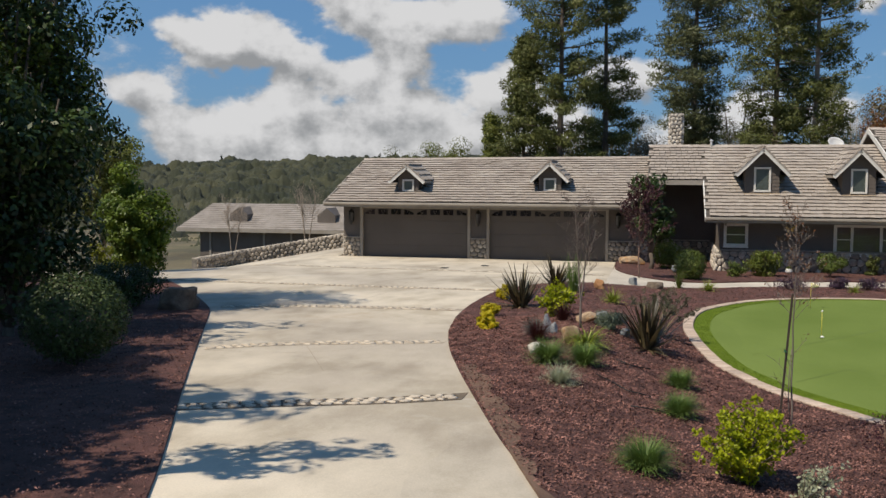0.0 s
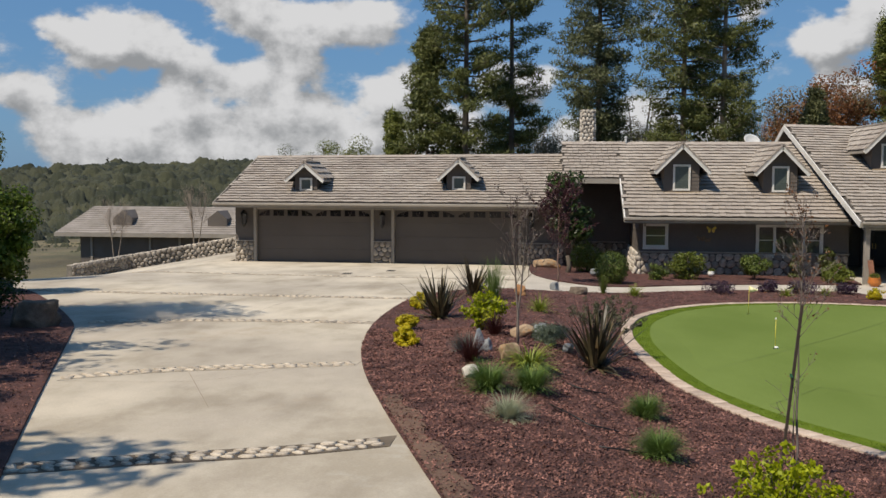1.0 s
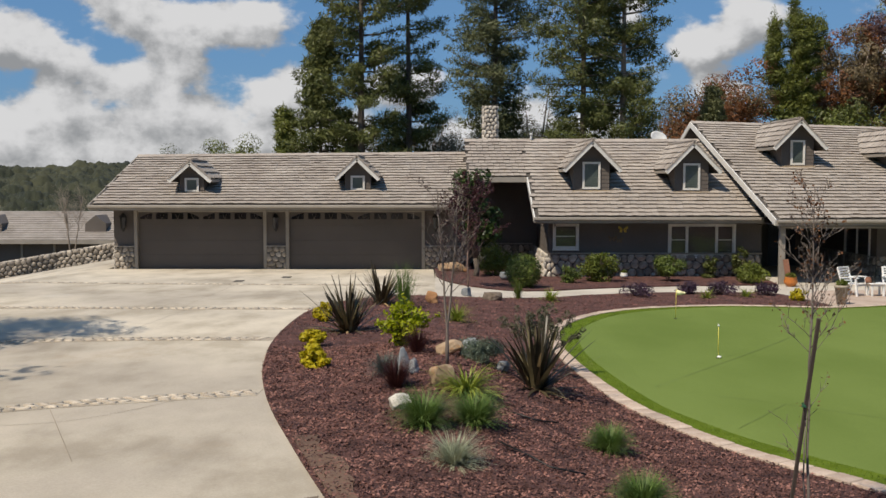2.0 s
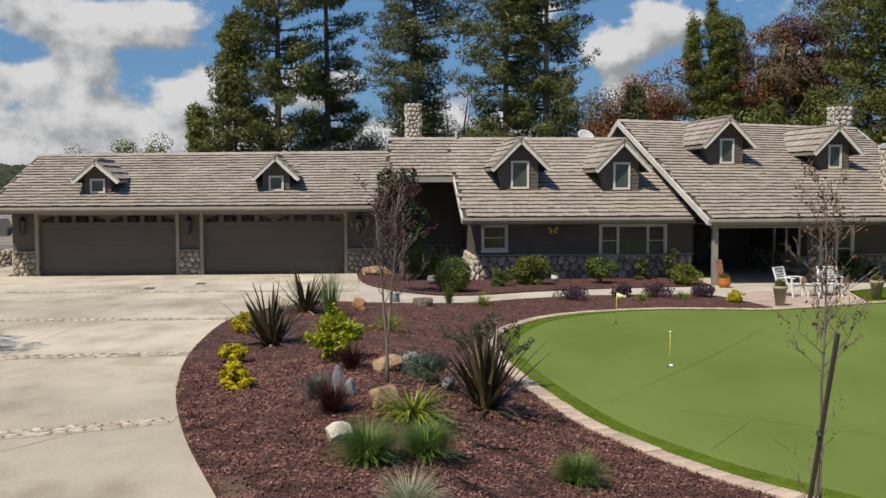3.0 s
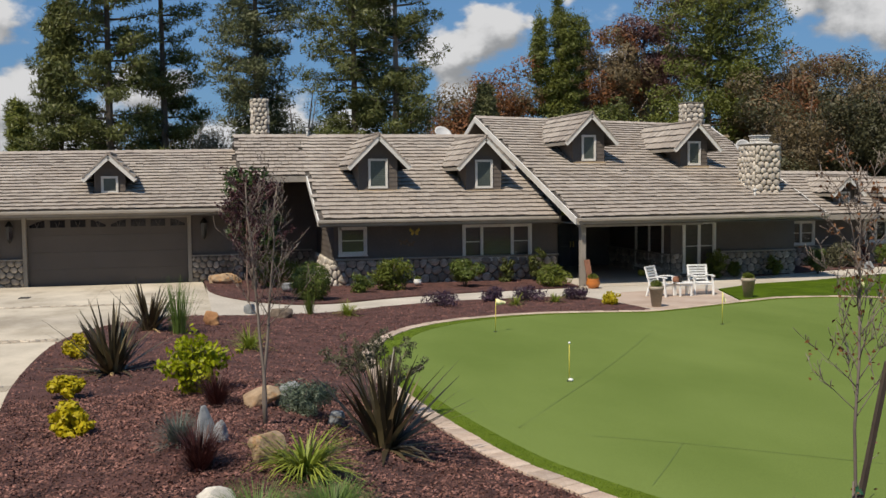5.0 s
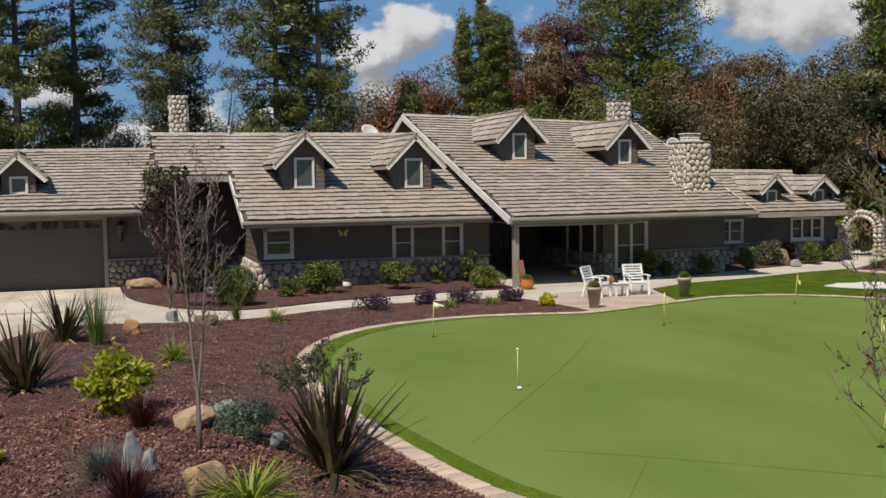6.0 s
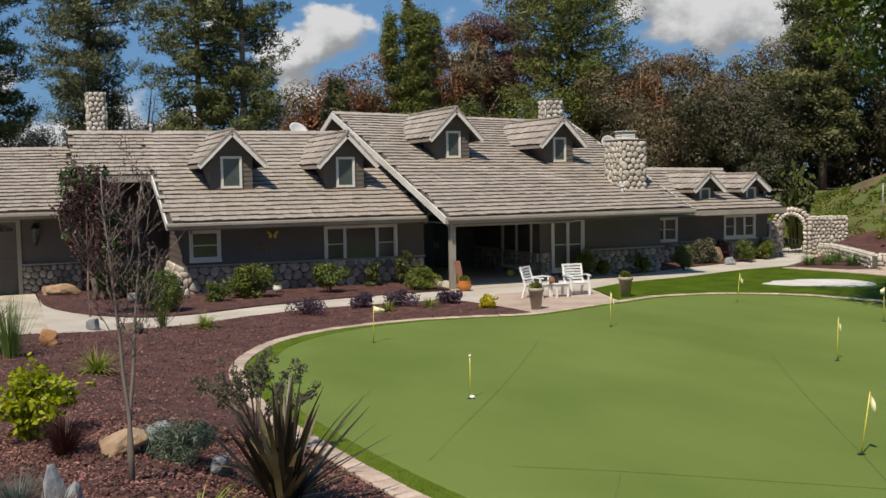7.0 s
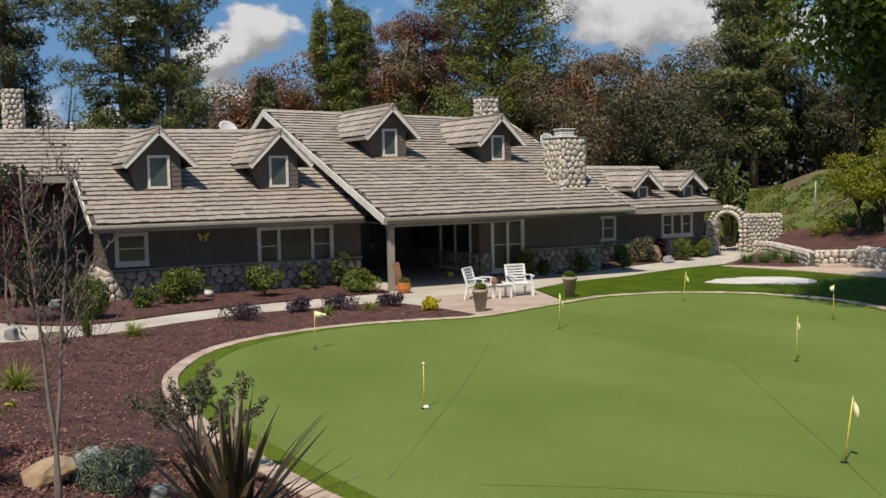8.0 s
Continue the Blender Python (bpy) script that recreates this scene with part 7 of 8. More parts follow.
COBBLE_MESHES = []
for k in range(7):
    rnd = random.Random(700 + k)
    n = 9
    ring = []
    for i in range(n):
        a = 2 * math.pi * i / n
        r = 0.5 * (1 + rnd.uniform(-0.14, 0.14))
        ring.append((math.cos(a) * r, math.sin(a) * r * 0.62))
    verts = [(x, y, -0.02) for x, y in ring] + [(x * 0.93, y * 0.93, 0.006) for x, y in ring] + [(x * 0.6, y * 0.6, 0.014) for x, y in ring]
    faces = [(i, (i + 1) % n, n + (i + 1) % n, n + i) for i in range(n)] + [(n + i, n + (i + 1) % n, 2 * n + (i + 1) % n, 2 * n + i) for i in range(n)] + [tuple(range(2 * n, 3 * n))]
    me = bpy.data.meshes.new("cobble")
    me.from_pydata(verts, [], faces)
    me.materials.append(COBBLE)
    me.polygons.foreach_set("use_smooth", [True] * len(me.polygons))
    COBBLE_MESHES.append(me)


BAND = surface("band_mortar", (0.31, 0.265, 0.205), (0.43, 0.375, 0.30), 0.95, 1.2, 30, 0.4)
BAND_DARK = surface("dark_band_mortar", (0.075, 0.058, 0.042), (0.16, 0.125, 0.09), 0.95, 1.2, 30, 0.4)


def cobble_band(points, dark, seed, rows=2, size=0.27):
    """A strip of cobbles set across the drive."""
    rnd = random.Random(seed)
    line = spline(points, False, 0.5)
    left = [p + Vector((0, 0.27)) for p in line]
    right = [p - Vector((0, 0.27)) for p in line]
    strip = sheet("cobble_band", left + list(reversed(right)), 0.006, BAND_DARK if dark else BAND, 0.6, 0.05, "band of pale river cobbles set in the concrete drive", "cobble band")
    total = sum((line[i + 1] - line[i]).length for i in range(len(line) - 1))
    for r in range(rows):
        d = rnd.uniform(0, size)
        while d < total - 0.1:
            q, k = d, 0
            while k < len(line) - 2 and q > (line[k + 1] - line[k]).length:
                q -= (line[k + 1] - line[k]).length
                k += 1
            t = (line[k + 1] - line[k]).normalized()
            p = line[k] + t * q + Vector((0, (r - (rows - 1) / 2) * (0.44 / rows) + rnd.uniform(-0.03, 0.03)))
            s = size * rnd.uniform(0.75, 1.1)
            ob = new("cobble", rnd.choice(COBBLE_MESHES))
            ob.parent = strip
            ob.matrix_basis = Matrix.Translation((p.x, p.y, land(p.x, p.y) + 0.012)) @ Matrix.Rotation(rnd.uniform(-0.7, 0.7), 4, "Z") @ Matrix.Diagonal((s, s * rnd.uniform(0.8, 1.15), 1, 1))
            d += size * rnd.uniform(0.84, 1.12)


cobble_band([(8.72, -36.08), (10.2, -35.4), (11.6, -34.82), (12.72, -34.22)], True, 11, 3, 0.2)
cobble_band([(6.85, -30.62), (8.03, -29.72), (9.4, -29.14), (11.2, -28.5)], False, 12, 3, 0.2)
cobble_band([(4.0, -23.5), (5.46, -22.95), (7.4, -22.6), (10.4, -22.5)], False, 13, 3, 0.2)
cobble_band([(-1.5, -16.0), (4.9, -16.35), (10.5, -16.48)], False, 14, 2, 0.2)
cobble_band([(-2.0, -7.3), (5.0, -8.2), (13.4, -8.6)], False, 15, 1, 0.24)


def strip_line(name, points, width, lift, mat, parent, label=""):
    """A narrow line on the ground, such as a joint or a seam."""
    line = spline(points, False, 0.5)
    verts, faces = [], []
    for i, p in enumerate(line):
        t = (line[min(i + 1, len(line) - 1)] - line[max(i - 1, 0)]).normalized()
        s = Vector((-t.y, t.x)) * width / 2
        for q in (p + s, p - s):
            verts.append((q.x, q.y, land(q.x, q.y) + lift))
    for i in range(len(line) - 1):
        faces.append((2 * i, 2 * i + 2, 2 * i + 3, 2 * i + 1))
    return mesh_object(name, verts, faces, mat, parent, label)


green_ob = bpy.data.objects["putting_green"]
strip_line("turf_seam", [(17.62, -25.55), (18.86, -23.83), (20.2, -22.0), (21.87, -19.6), (23.58, -17.0)], 0.013, 0.035, SEAM, green_ob, "fine seam in the turf")
strip_line("turf_seam", [(26.33, -21.28), (24.26, -24.55), (22.46, -27.53), (21.7, -28.75)], 0.013, 0.035, SEAM, green_ob, "fine seam in the turf")
strip_line("turf_seam", [(18.4, -26.25), (19.42, -27.0), (20.45, -27.9), (21.6, -28.9)], 0.011, 0.035, SEAM, green_ob, "fine seam in the turf")
strip_line("turf_seam", [(19.42, -27.0), (18.75, -27.95), (18.2, -28.7)], 0.011, 0.035, SEAM, green_ob, "fine seam in the turf")
JOINT = surface("drive_joint", (0.22, 0.18, 0.14), (0.32, 0.27, 0.21), 0.9, 2, 20, 0.2)
for pts in ([(9.9, -32.6), (8.6, -29.8)], [(6.9, -30.9), (9.0, -30.6), (10.2, -29.0)], [(7.0, -22.4), (7.2, -16.2)], [(6.9, -16), (6.8, -8.2)], [(1.0, -15.8), (2.4, -8.0)], [(2.4, -8), (3.5, -0.2)], [(10.2, -8.2), (10.1, -0.2)]):
    strip_line("control_joint", pts, 0.010, 0.005, JOINT, driveway)
for k, (dx, dy) in enumerate(((8.0, -5.0), (6.6, -6.9))):
    ob = box("drain_cover", dx - 0.16, dx + 0.16, dy - 0.3, dy + 0.3, land(dx, dy), land(dx, dy) + 0.012, MORTAR_DARK, driveway, "dark drain cover in the drive", bevel=0.004)
soil_rnd = random.Random(4)
soil_line = spline([(12.25, -31.6), (12.5, -32.5), (12.86, -33.7), (13.22, -34.9), (14.4, -38.4), (15.8, -42)], False, 0.18)
soil_edge = [Vector((p.x + 0.16 + 0.3 * noise.noise((p.y * 0.9, 1.5, 0)) + soil_rnd.uniform(-0.07, 0.07), p.y)) for p in soil_line]
sheet("bare_soil", [p + Vector((-0.12, 0)) for p in soil_line] + list(reversed(soil_edge)), 0.042, SOIL, 0.4, 0.04, "bare brown soil along the drive edge", "soil", rough=0.012)


def hose(points, label):
    line = [Vector((p[0], p[1], 0)) for p in spline(points, False, 0.25)]
    pts = [(p.x, p.y, land(p.x, p.y) + 0.055) for p in line]
    verts, faces = [], []
    add_tube(verts, faces, pts, [0.012] * len(pts), 6)
    ob = mesh_object("irrigation_hose", verts, faces, LAMP_METAL, None, smooth=True)
    return tagged(ob, label, "hose")


hose([(14.55, -31.63), (14.88, -31.95), (15.08, -32.24), (15.49, -32.23)], "black irrigation hose on the mulch")
hose([(14.82, -29.98), (15.13, -30.05), (15.45, -29.80)], "short black irrigation hose on the mulch")
hose([(15.19, -33.31), (15.69, -33.15), (16.30, -33.41)], "black irrigation hose in the mulch")


def mulch_chips():
    """Loose bark chips on the beds."""
    rng = np.random.default_rng(77)
    verts, faces = [], []
    zones = ((10.4, 20.0, -38.5, -24.0, 98000, bed_outline), (10.4, 25.0, -24.0, -9.0, 34000, bed_outline), (13.6, 26.5, -8.5, -2.4, 3500, None), (3.0, 11.5, -41.0, -26.0, 16000, None))
    flat = [(p.x, p.y) for p in bed_outline]
    left_flat = [(p.x, p.y) for p in [Vector(q) for q in ((-24, -12.5), (-9, -15.0), (-4.1, -17))] + drive_left[1:] + [Vector(q) for q in ((12, -62), (-40, -62), (-40, -14))]]
    house_flat = [(p.x, p.y) for p in house_bed] + [(26.25, -5.4), (26.55, -2.22), (18.2, -2.22), (18.2, 1.3), (14.95, 1.3), (14.9, -0.02)]
    for (x0, x1, y0, y1, n, o), poly, lift in zip(zones, (flat, flat, house_flat, left_flat), (0.034, 0.034, 0.075, 0.06)):
        xs, ys = rng.uniform(x0, x1, n), rng.uniform(y0, y1, n)
        for x, y in zip(xs, ys):
            if not inside((x, y), poly):
                continue
            l, w = rng.uniform(0.011, 0.030), rng.uniform(0.006, 0.015)
            a, e, r = rng.uniform(0, 6.28), rng.normal(0, 0.35), rng.normal(0, 0.5)
            m = Euler((r, e, a)).to_matrix()
            c = Vector((x, y, land(x, y) + lift + rng.uniform(-0.01, 0.02)))
            base = len(verts)
            for v in ((-l, -w, -0.004), (l, -w * 0.5, 0.002), (l * 0.7, w, -0.003), (-l * 0.5, w * 0.8, 0.008)):
                verts.append(c + m @ Vector(v))
            faces += [(base, base + 1, base + 3), (base + 1, base + 2, base + 3)]
    ob = mesh_object("mulch_chips", verts, faces, CHIP)
    tagged(ob, "loose red-brown bark chips", "mulch", "", "stuff")


mulch_chips()


def turf_blades():
    """Upright turf fibres on the collar and the lawn strip."""
    rng = np.random.default_rng(78)
    n = 30000
    k = rng.integers(0, len(green_line), n)
    f = rng.uniform(0.02, 0.97, n)
    P = np.array([[p.x, p.y] for p in kerb_in])
    Q = np.array([[p.x, p.y] for p in putting_line])
    along = rng.random((n, 1))
    P, Q = P[k] * (1 - along) + np.roll(P, -1, 0)[k] * along, Q[k] * (1 - along) + np.roll(Q, -1, 0)[k] * along
    pts = P * (1 - f[:, None]) + Q * f[:, None]
    keep = (pts[:, 0] < 21) | (pts[:, 1] > -14)
    pts = pts[keep]
    z = np.array([land(x, y) + 0.044 for x, y in pts])
    c = np.column_stack([pts, z])
    q = leaf_quads(rng, c, 0.022, 0.006, None, 1.2, 0.6)
    root = tagged(new("turf_fibres"), "bright green turf fibres on the collar", "turf", "", "stuff")
    ob = quads_object("fibre", q, FIBRE, root, "stuff")


FIBRE = leaf_material("turf_fibre", (0.08, 0.135, 0.008), (0.135, 0.21, 0.018), 0.2)
turf_blades()

# ---------------------------------------------------------------- golf flags
FLAG_CLOTH = surface("flag_cloth", (0.80, 0.74, 0.42), (0.90, 0.84, 0.55), 0.7, 5, 30, 0.2)
POLE_YELLOW = surface("yellow_pole", (0.62, 0.52, 0.08), (0.72, 0.62, 0.12), 0.4, 5, 30, 0.05)
CUP = surface("white_cup", (0.75, 0.75, 0.72), (0.85, 0.85, 0.82), 0.4, 5, 30, 0.05)


def golf_flag(x, y, h, lean, cloth, seed, turn=0.0):
    """A practice pin: cup, thin pole and a small cloth."""
    t = thing("golf_flag", (x, y, land(x, y) + 0.03), "thin yellow putting pin with a pale yellow flag" if cloth else "thin yellow putting pin with a white ball cup", "golf flag", "putting green flags", turn=turn)
    tube_object("pole", [([(0, 0, 0), (lean * 0.5, 0, h * 0.5), (lean, 0, h)], [0.009, 0.008, 0.007])], POLE_YELLOW, t, 8)
    bm = bmesh.new()
    bmesh.ops.create_cone(bm, cap_ends=True, segments=16, radius1=0.05, radius2=0.05, depth=0.012, matrix=Matrix.Translation((0, 0, 0.0)))
    part("cup", bm, LAMP_METAL, t, "dark cup in the turf")
    if cloth:
        rnd = random.Random(seed)
        n = 7
        verts, faces = [], []
        for i in range(n):
            f = i / (n - 1)
            half = 0.085 * (1 - 0.75 * f) if cloth == 1 else 0.10 * (1 - 0.55 * f)
            drop = (0.02 * f if cloth == 1 else 0.16 * f)
            wave = 0.02 * math.sin(f * 7 + seed)
            xx = lean * 0.93 + (0.24 * f if cloth == 1 else 0.09 * f)
            for s in (-1, 1):
                for off in (0.002, -0.002):
                    verts.append((xx, wave + off, h * 0.9 + s * half - drop))
        for i in range(n - 1):
            a, b = 4 * i, 4 * (i + 1)
            faces += [(a, b, b + 2, a + 2), (a + 1, a + 3, b + 3, b + 1), (a, a + 1, b + 1, b), (a + 2, b + 2, b + 3, a + 3)]
        mesh_object("cloth", verts, faces, FLAG_CLOTH, t, "pale yellow flag cloth", smooth=True)
    else:
        bm = bmesh.new()
        bmesh.ops.create_uvsphere(bm, u_segments=12, v_segments=8, radius=0.022, matrix=Matrix.Translation((lean, 0, h)))
        part("tip", bm, CUP, t)
        bm = bmesh.new()
        bmesh.ops.create_uvsphere(bm, u_segments=12, v_segments=8, radius=0.046, matrix=Matrix.Translation((0.02, -0.02, 0.028)) @ Matrix.Diagonal((1, 1, 0.6, 1)))
        part("ball_cup", bm, CUP, t, "white ball return cup")


golf_flag(19.58, -22.32, 0.68, 0.0, 0, 1)
golf_flag(20.18, -15.68, 0.80, 0.01, 1, 2, -15)
golf_flag(25.9, -16.15, 0.80, 0.0, 2, 3)
golf_flag(31.56, -13.57, 0.80, 0.09, 2, 4)
golf_flag(26.91, -22.38, 0.80, 0.04, 2, 5, 20)
golf_flag(22.37, -27.65, 0.76, 0.10, 2, 6, -20)
golf_flag(31.74, -18.7, 0.80, 0.0, 1, 7, 200)

# ---------------------------------------------------------------- patio furniture
PATIO_WHITE = surface("white_patio_paint", (0.70, 0.70, 0.68), (0.80, 0.80, 0.78), 0.45, 3, 25, 0.1, 0.003)
PLANTER = surface("tan_planter", (0.31, 0.255, 0.20), (0.38, 0.32, 0.25), 0.6, 3, 25, 0.2)
TERRACOTTA = surface("orange_glaze", (0.42, 0.13, 0.025), (0.55, 0.19, 0.04), 0.35, 3, 25, 0.1)
BOARD = surface("rust_board", (0.20, 0.085, 0.05), (0.30, 0.14, 0.085), 0.8, 3, 20, 0.3)
YELLOW_POT = surface("yellow_pot", (0.50, 0.40, 0.03), (0.60, 0.48, 0.05), 0.4, 3, 25, 0.1)


def patio_chair(x, y, turn, label):
    """A slatted patio armchair."""
    t = thing("patio_chair", (x, y, land(x, y) + 0.012), label, "chair", "patio chairs", turn=turn)
    w, d, sh, bh = 0.60, 0.58, 0.40, 0.92
    for sx in (-1, 1):
        bm = bmesh.new()
        add_beam(bm, (sx * w / 2, -d / 2 - 0.03, 0), (sx * w / 2, -d / 2 + 0.04, 0.6), 0.055, 0.06, up=(1, 0, 0))
        part("leg", bm, PATIO_WHITE, t)
        bm = bmesh.new()
        add_beam(bm, (sx * w / 2, d / 2 + 0.06, 0), (sx * w / 2, d / 2 - 0.05, sh), 0.055, 0.06, up=(1, 0, 0))
        add_beam(bm, (sx * w / 2, d / 2 - 0.05, sh - 0.01), (sx * w / 2, d / 2 + 0.12, bh), 0.05, 0.055, up=(1, 0, 0))
        part("leg", bm, PATIO_WHITE, t)
        verts, faces = [], []
        n = 7
        for i in range(n):
            f = i / (n - 1)
            yy = -d / 2 - 0.08 + (d + 0.12) * f
            zz = 0.60 + 0.035 * math.sin(f * math.pi) - 0.03 * f
            for a, b in ((-0.04, 0), (0.04, 0), (0.04, 0.03), (-0.04, 0.03)):
                verts.append((sx * w / 2 + a, yy, zz + b))
        for i in range(n - 1):
            for k in range(4):
                faces.append((4 * i + k, 4 * i + (k + 1) % 4, 4 * i + 4 + (k + 1) % 4, 4 * i + 4 + k))
        faces += [(3, 2, 1, 0), tuple(4 * (n - 1) + k for k in range(4))]
        mesh_object("armrest", verts, faces, PATIO_WHITE, t)
    for k, yy in enumerate((-d / 2 + 0.02, d / 2 - 0.06)):
        box("seat_rail", -w / 2, w / 2, yy - 0.02, yy + 0.02, sh - 0.07, sh - 0.012, PATIO_WHITE, t, bevel=0.005)
    for i in range(6):
        yy = -d / 2 + 0.02 + i * 0.092
        box("seat_slat", -w / 2 + 0.02, w / 2 - 0.02, yy - 0.036, yy + 0.036, sh - 0.01, sh + 0.012, PATIO_WHITE, t, bevel=0.004)
    for i in range(6):
        z = sh + 0.09 + i * 0.083
        yy = d / 2 - 0.05 + 0.17 * (z - sh) / (bh - sh)
        box("back_slat", -w / 2 + 0.025, w / 2 - 0.025, yy - 0.014, yy + 0.014, z - 0.026, z + 0.026, PATIO_WHITE, t, bevel=0.004)
    box("top_rail", -w / 2 - 0.03, w / 2 + 0.03, d / 2 + 0.09, d / 2 + 0.14, bh - 0.04, bh + 0.02, PATIO_WHITE, t, bevel=0.006)


patio_chair(27.55, -9.2, 38, "white slatted patio armchair on the patio")
patio_chair(28.95, -9.15, -8, "white slatted patio armchair beside a small table")


def side_table(x, y):
    t = thing("side_table", (x, y, land(x, y) + 0.012), "small white patio side table between two chairs", "table")
    bm = bmesh.new()
    add_box(bm, -0.26, 0.26, -0.24, 0.24, 0.40, 0.44, 0.012)
    part("tabletop", bm, PATIO_WHITE, t)
    for sx in (-1, 1):
        for sy in (-1, 1):
            box("leg", sx * 0.19 - 0.03, sx * 0.19 + 0.03, sy * 0.17 - 0.03, sy * 0.17 + 0.03, 0, 0.40, PATIO_WHITE, t, bevel=0.006)
    box("apron", -0.2, 0.2, -0.18, 0.18, 0.34, 0.398, PATIO_WHITE, t)


side_table(28.22, -9.4)


def lathe(name, profile, mat, parent, seg=20, label=""):
    verts, faces = [], []
    for r, z in profile:
        for k in range(seg):
            a = 2 * math.pi * k / seg
            verts.append((math.cos(a) * r, math.sin(a) * r, z))
    for i in range(len(profile) - 1):
        for k in range(seg):
            faces.append((i * seg + k, i * seg + (k + 1) % seg, (i + 1) * seg + (k + 1) % seg, (i + 1) * seg + k))
    faces.append(tuple(reversed(range(seg))))
    faces.append(tuple((len(profile) - 1) * seg + k for k in range(seg)))
    return mesh_object(name, verts, faces, mat, parent, label, smooth=True)


def on_table(x, y, z):
    t = thing("table_jar", (x, y, z), "small terracotta jar on the patio table", "jar")
    lathe("body", [(0.07, 0), (0.11, 0.05), (0.10, 0.13), (0.07, 0.17), (0.08, 0.19)], BOARD, t)
    t = thing("glass_jug", (x + 0.13, y - 0.05, z), "small dark jug on the patio table", "jug")
    lathe("body", [(0.06, 0), (0.065, 0.1), (0.05, 0.2), (0.055, 0.22)], LAMP_METAL, t)


on_table(27.98, -9.36, land(28, -9.4) + 0.452)


def tall_planter(x, y, h, r, seed):
    t = thing("planter", (x, y, land(x, y) + 0.012), "tall tapered tan planter with a small green plant", "planter", "patio planters")
    lathe("pot", [(r * 0.62, 0), (r * 0.95, h * 0.84), (r * 0.96, h * 0.84), (r * 1.04, h * 0.85), (r * 1.05, h), (r * 0.92, h), (r * 0.88, h * 0.93)], PLANTER, t, 24)
    rng = np.random.default_rng(seed)
    p, u = clump_points(rng, [(0, 0, h + 0.05, r * 0.8, 0.12)], 500, 0.2)
    quads_object("plant", leaf_quads(rng, p, 0.07, 0.03, u, 0.5), MIDGREEN, t)


tall_planter(26.1, -11.95, 0.60, 0.21, 61)
tall_planter(29.8, -10.6, 0.62, 0.21, 62)


def round_pot(x, y, z, r, mat, name, label, leaf=None):
    t = thing(name, (x, y, z), label, "pot")
    lathe("pot", [(r * 0.6, 0), (r, r * 0.5), (r * 1.02, r * 0.85), (r * 0.85, r * 1.25), (r * 0.95, r * 1.4), (r * 0.85, r * 1.4), (r * 0.8, r * 1.2)], mat, t, 22)
    if leaf:
        rng = np.random.default_rng(int(x * 10))
        p, u = clump_points(rng, [(0, 0, r * 1.6, r * 0.8, r * 0.5)], 260, 0.2)
        quads_object("plant", leaf_quads(rng, p, 0.07, 0.03, u, 0.5), leaf, t)


round_pot(26.55, -5.95, land(26.5, -5.9) + 0.02, 0.24, TERRACOTTA, "glazed_pot", "round orange glazed pot at the porch post", MIDGREEN)
round_pot(30.05, -2.2, -0.10, 0.15, YELLOW_POT, "yellow_pot", "small yellow pot in the shaded porch")
round_pot(20.95, -3.2, land(21, -3.2) + 0.08, 0.15, CUP, "small_pot", "small white pot with a plant before the wall", MIDGREEN)
round_pot(16.2, -4.6, land(16.2, -4.6) + 0.08, 0.2, ROCK_GREY, "stone_pot", "small grey stone pot in the house bed")
t = thing("leaning_board", (26.52, -5.55, land(26.5, -5.5) + 0.02), "narrow rust-brown board leaning on the porch post", "board")
bm = bmesh.new()
add_beam(bm, (0.1, -0.05, 0.0), (0.0, 0.12, 0.95), 0.2, 0.03, up=(0, 1, 0.2))
part("panel", bm, BOARD, t)

# ---------------------------------------------------------------- wall ornaments and dishes
GOLD = surface("gold_metal", (0.50, 0.33, 0.05), (0.68, 0.46, 0.09), 0.4, 5, 25, 0.1, metallic=0.3)
BRONZE = surface("brown_metal", (0.13, 0.085, 0.05), (0.20, 0.13, 0.08), 0.5, 5, 25, 0.1, metallic=0.3)


def butterfly(x, z, s, mat, label):
    t = thing("wall_ornament", (x, -2.26, z), label, "wall ornament", "butterfly ornaments")
    for sx in (-1, 1):
        for name, ring in (("upper_wing", [(0.02, 0.02), (0.5, 0.42), (0.62, 0.2), (0.4, -0.02)]), ("lower_wing", [(0.02, -0.02), (0.38, -0.06), (0.42, -0.32), (0.2, -0.4)])):
            pts = [(sx * a * s, b * s) for a, b in ring]
            verts = [(a, -0.05 * abs(a) / s - 0.01, b) for a, b in pts] + [(a, -0.05 * abs(a) / s + 0.004, b) for a, b in pts]
            faces = [(0, 1, 2, 3), (7, 6, 5, 4)] + [(k, 4 + k, 4 + (k + 1) % 4, (k + 1) % 4) for k in range(4)]
            mesh_object(name, verts, faces, mat, t)
    tube_object("body", [([(0, -0.02, -0.25 * s), (0, -0.02, 0.3 * s)], [0.02, 0.015])], BRONZE, t, 6)


butterfly(21.05, 1.79, 0.33, GOLD, "golden butterfly ornament on the front wall")
butterfly(20.62, 1.42, 0.30, BRONZE, "brown butterfly ornament on the front wall")
butterfly(20.9, 1.36, 0.26, BRONZE, "small brown butterfly ornament on the front wall")

DISH = surface("dish_grey", (0.50, 0.50, 0.49), (0.60, 0.60, 0.59), 0.5, 4, 25, 0.05)


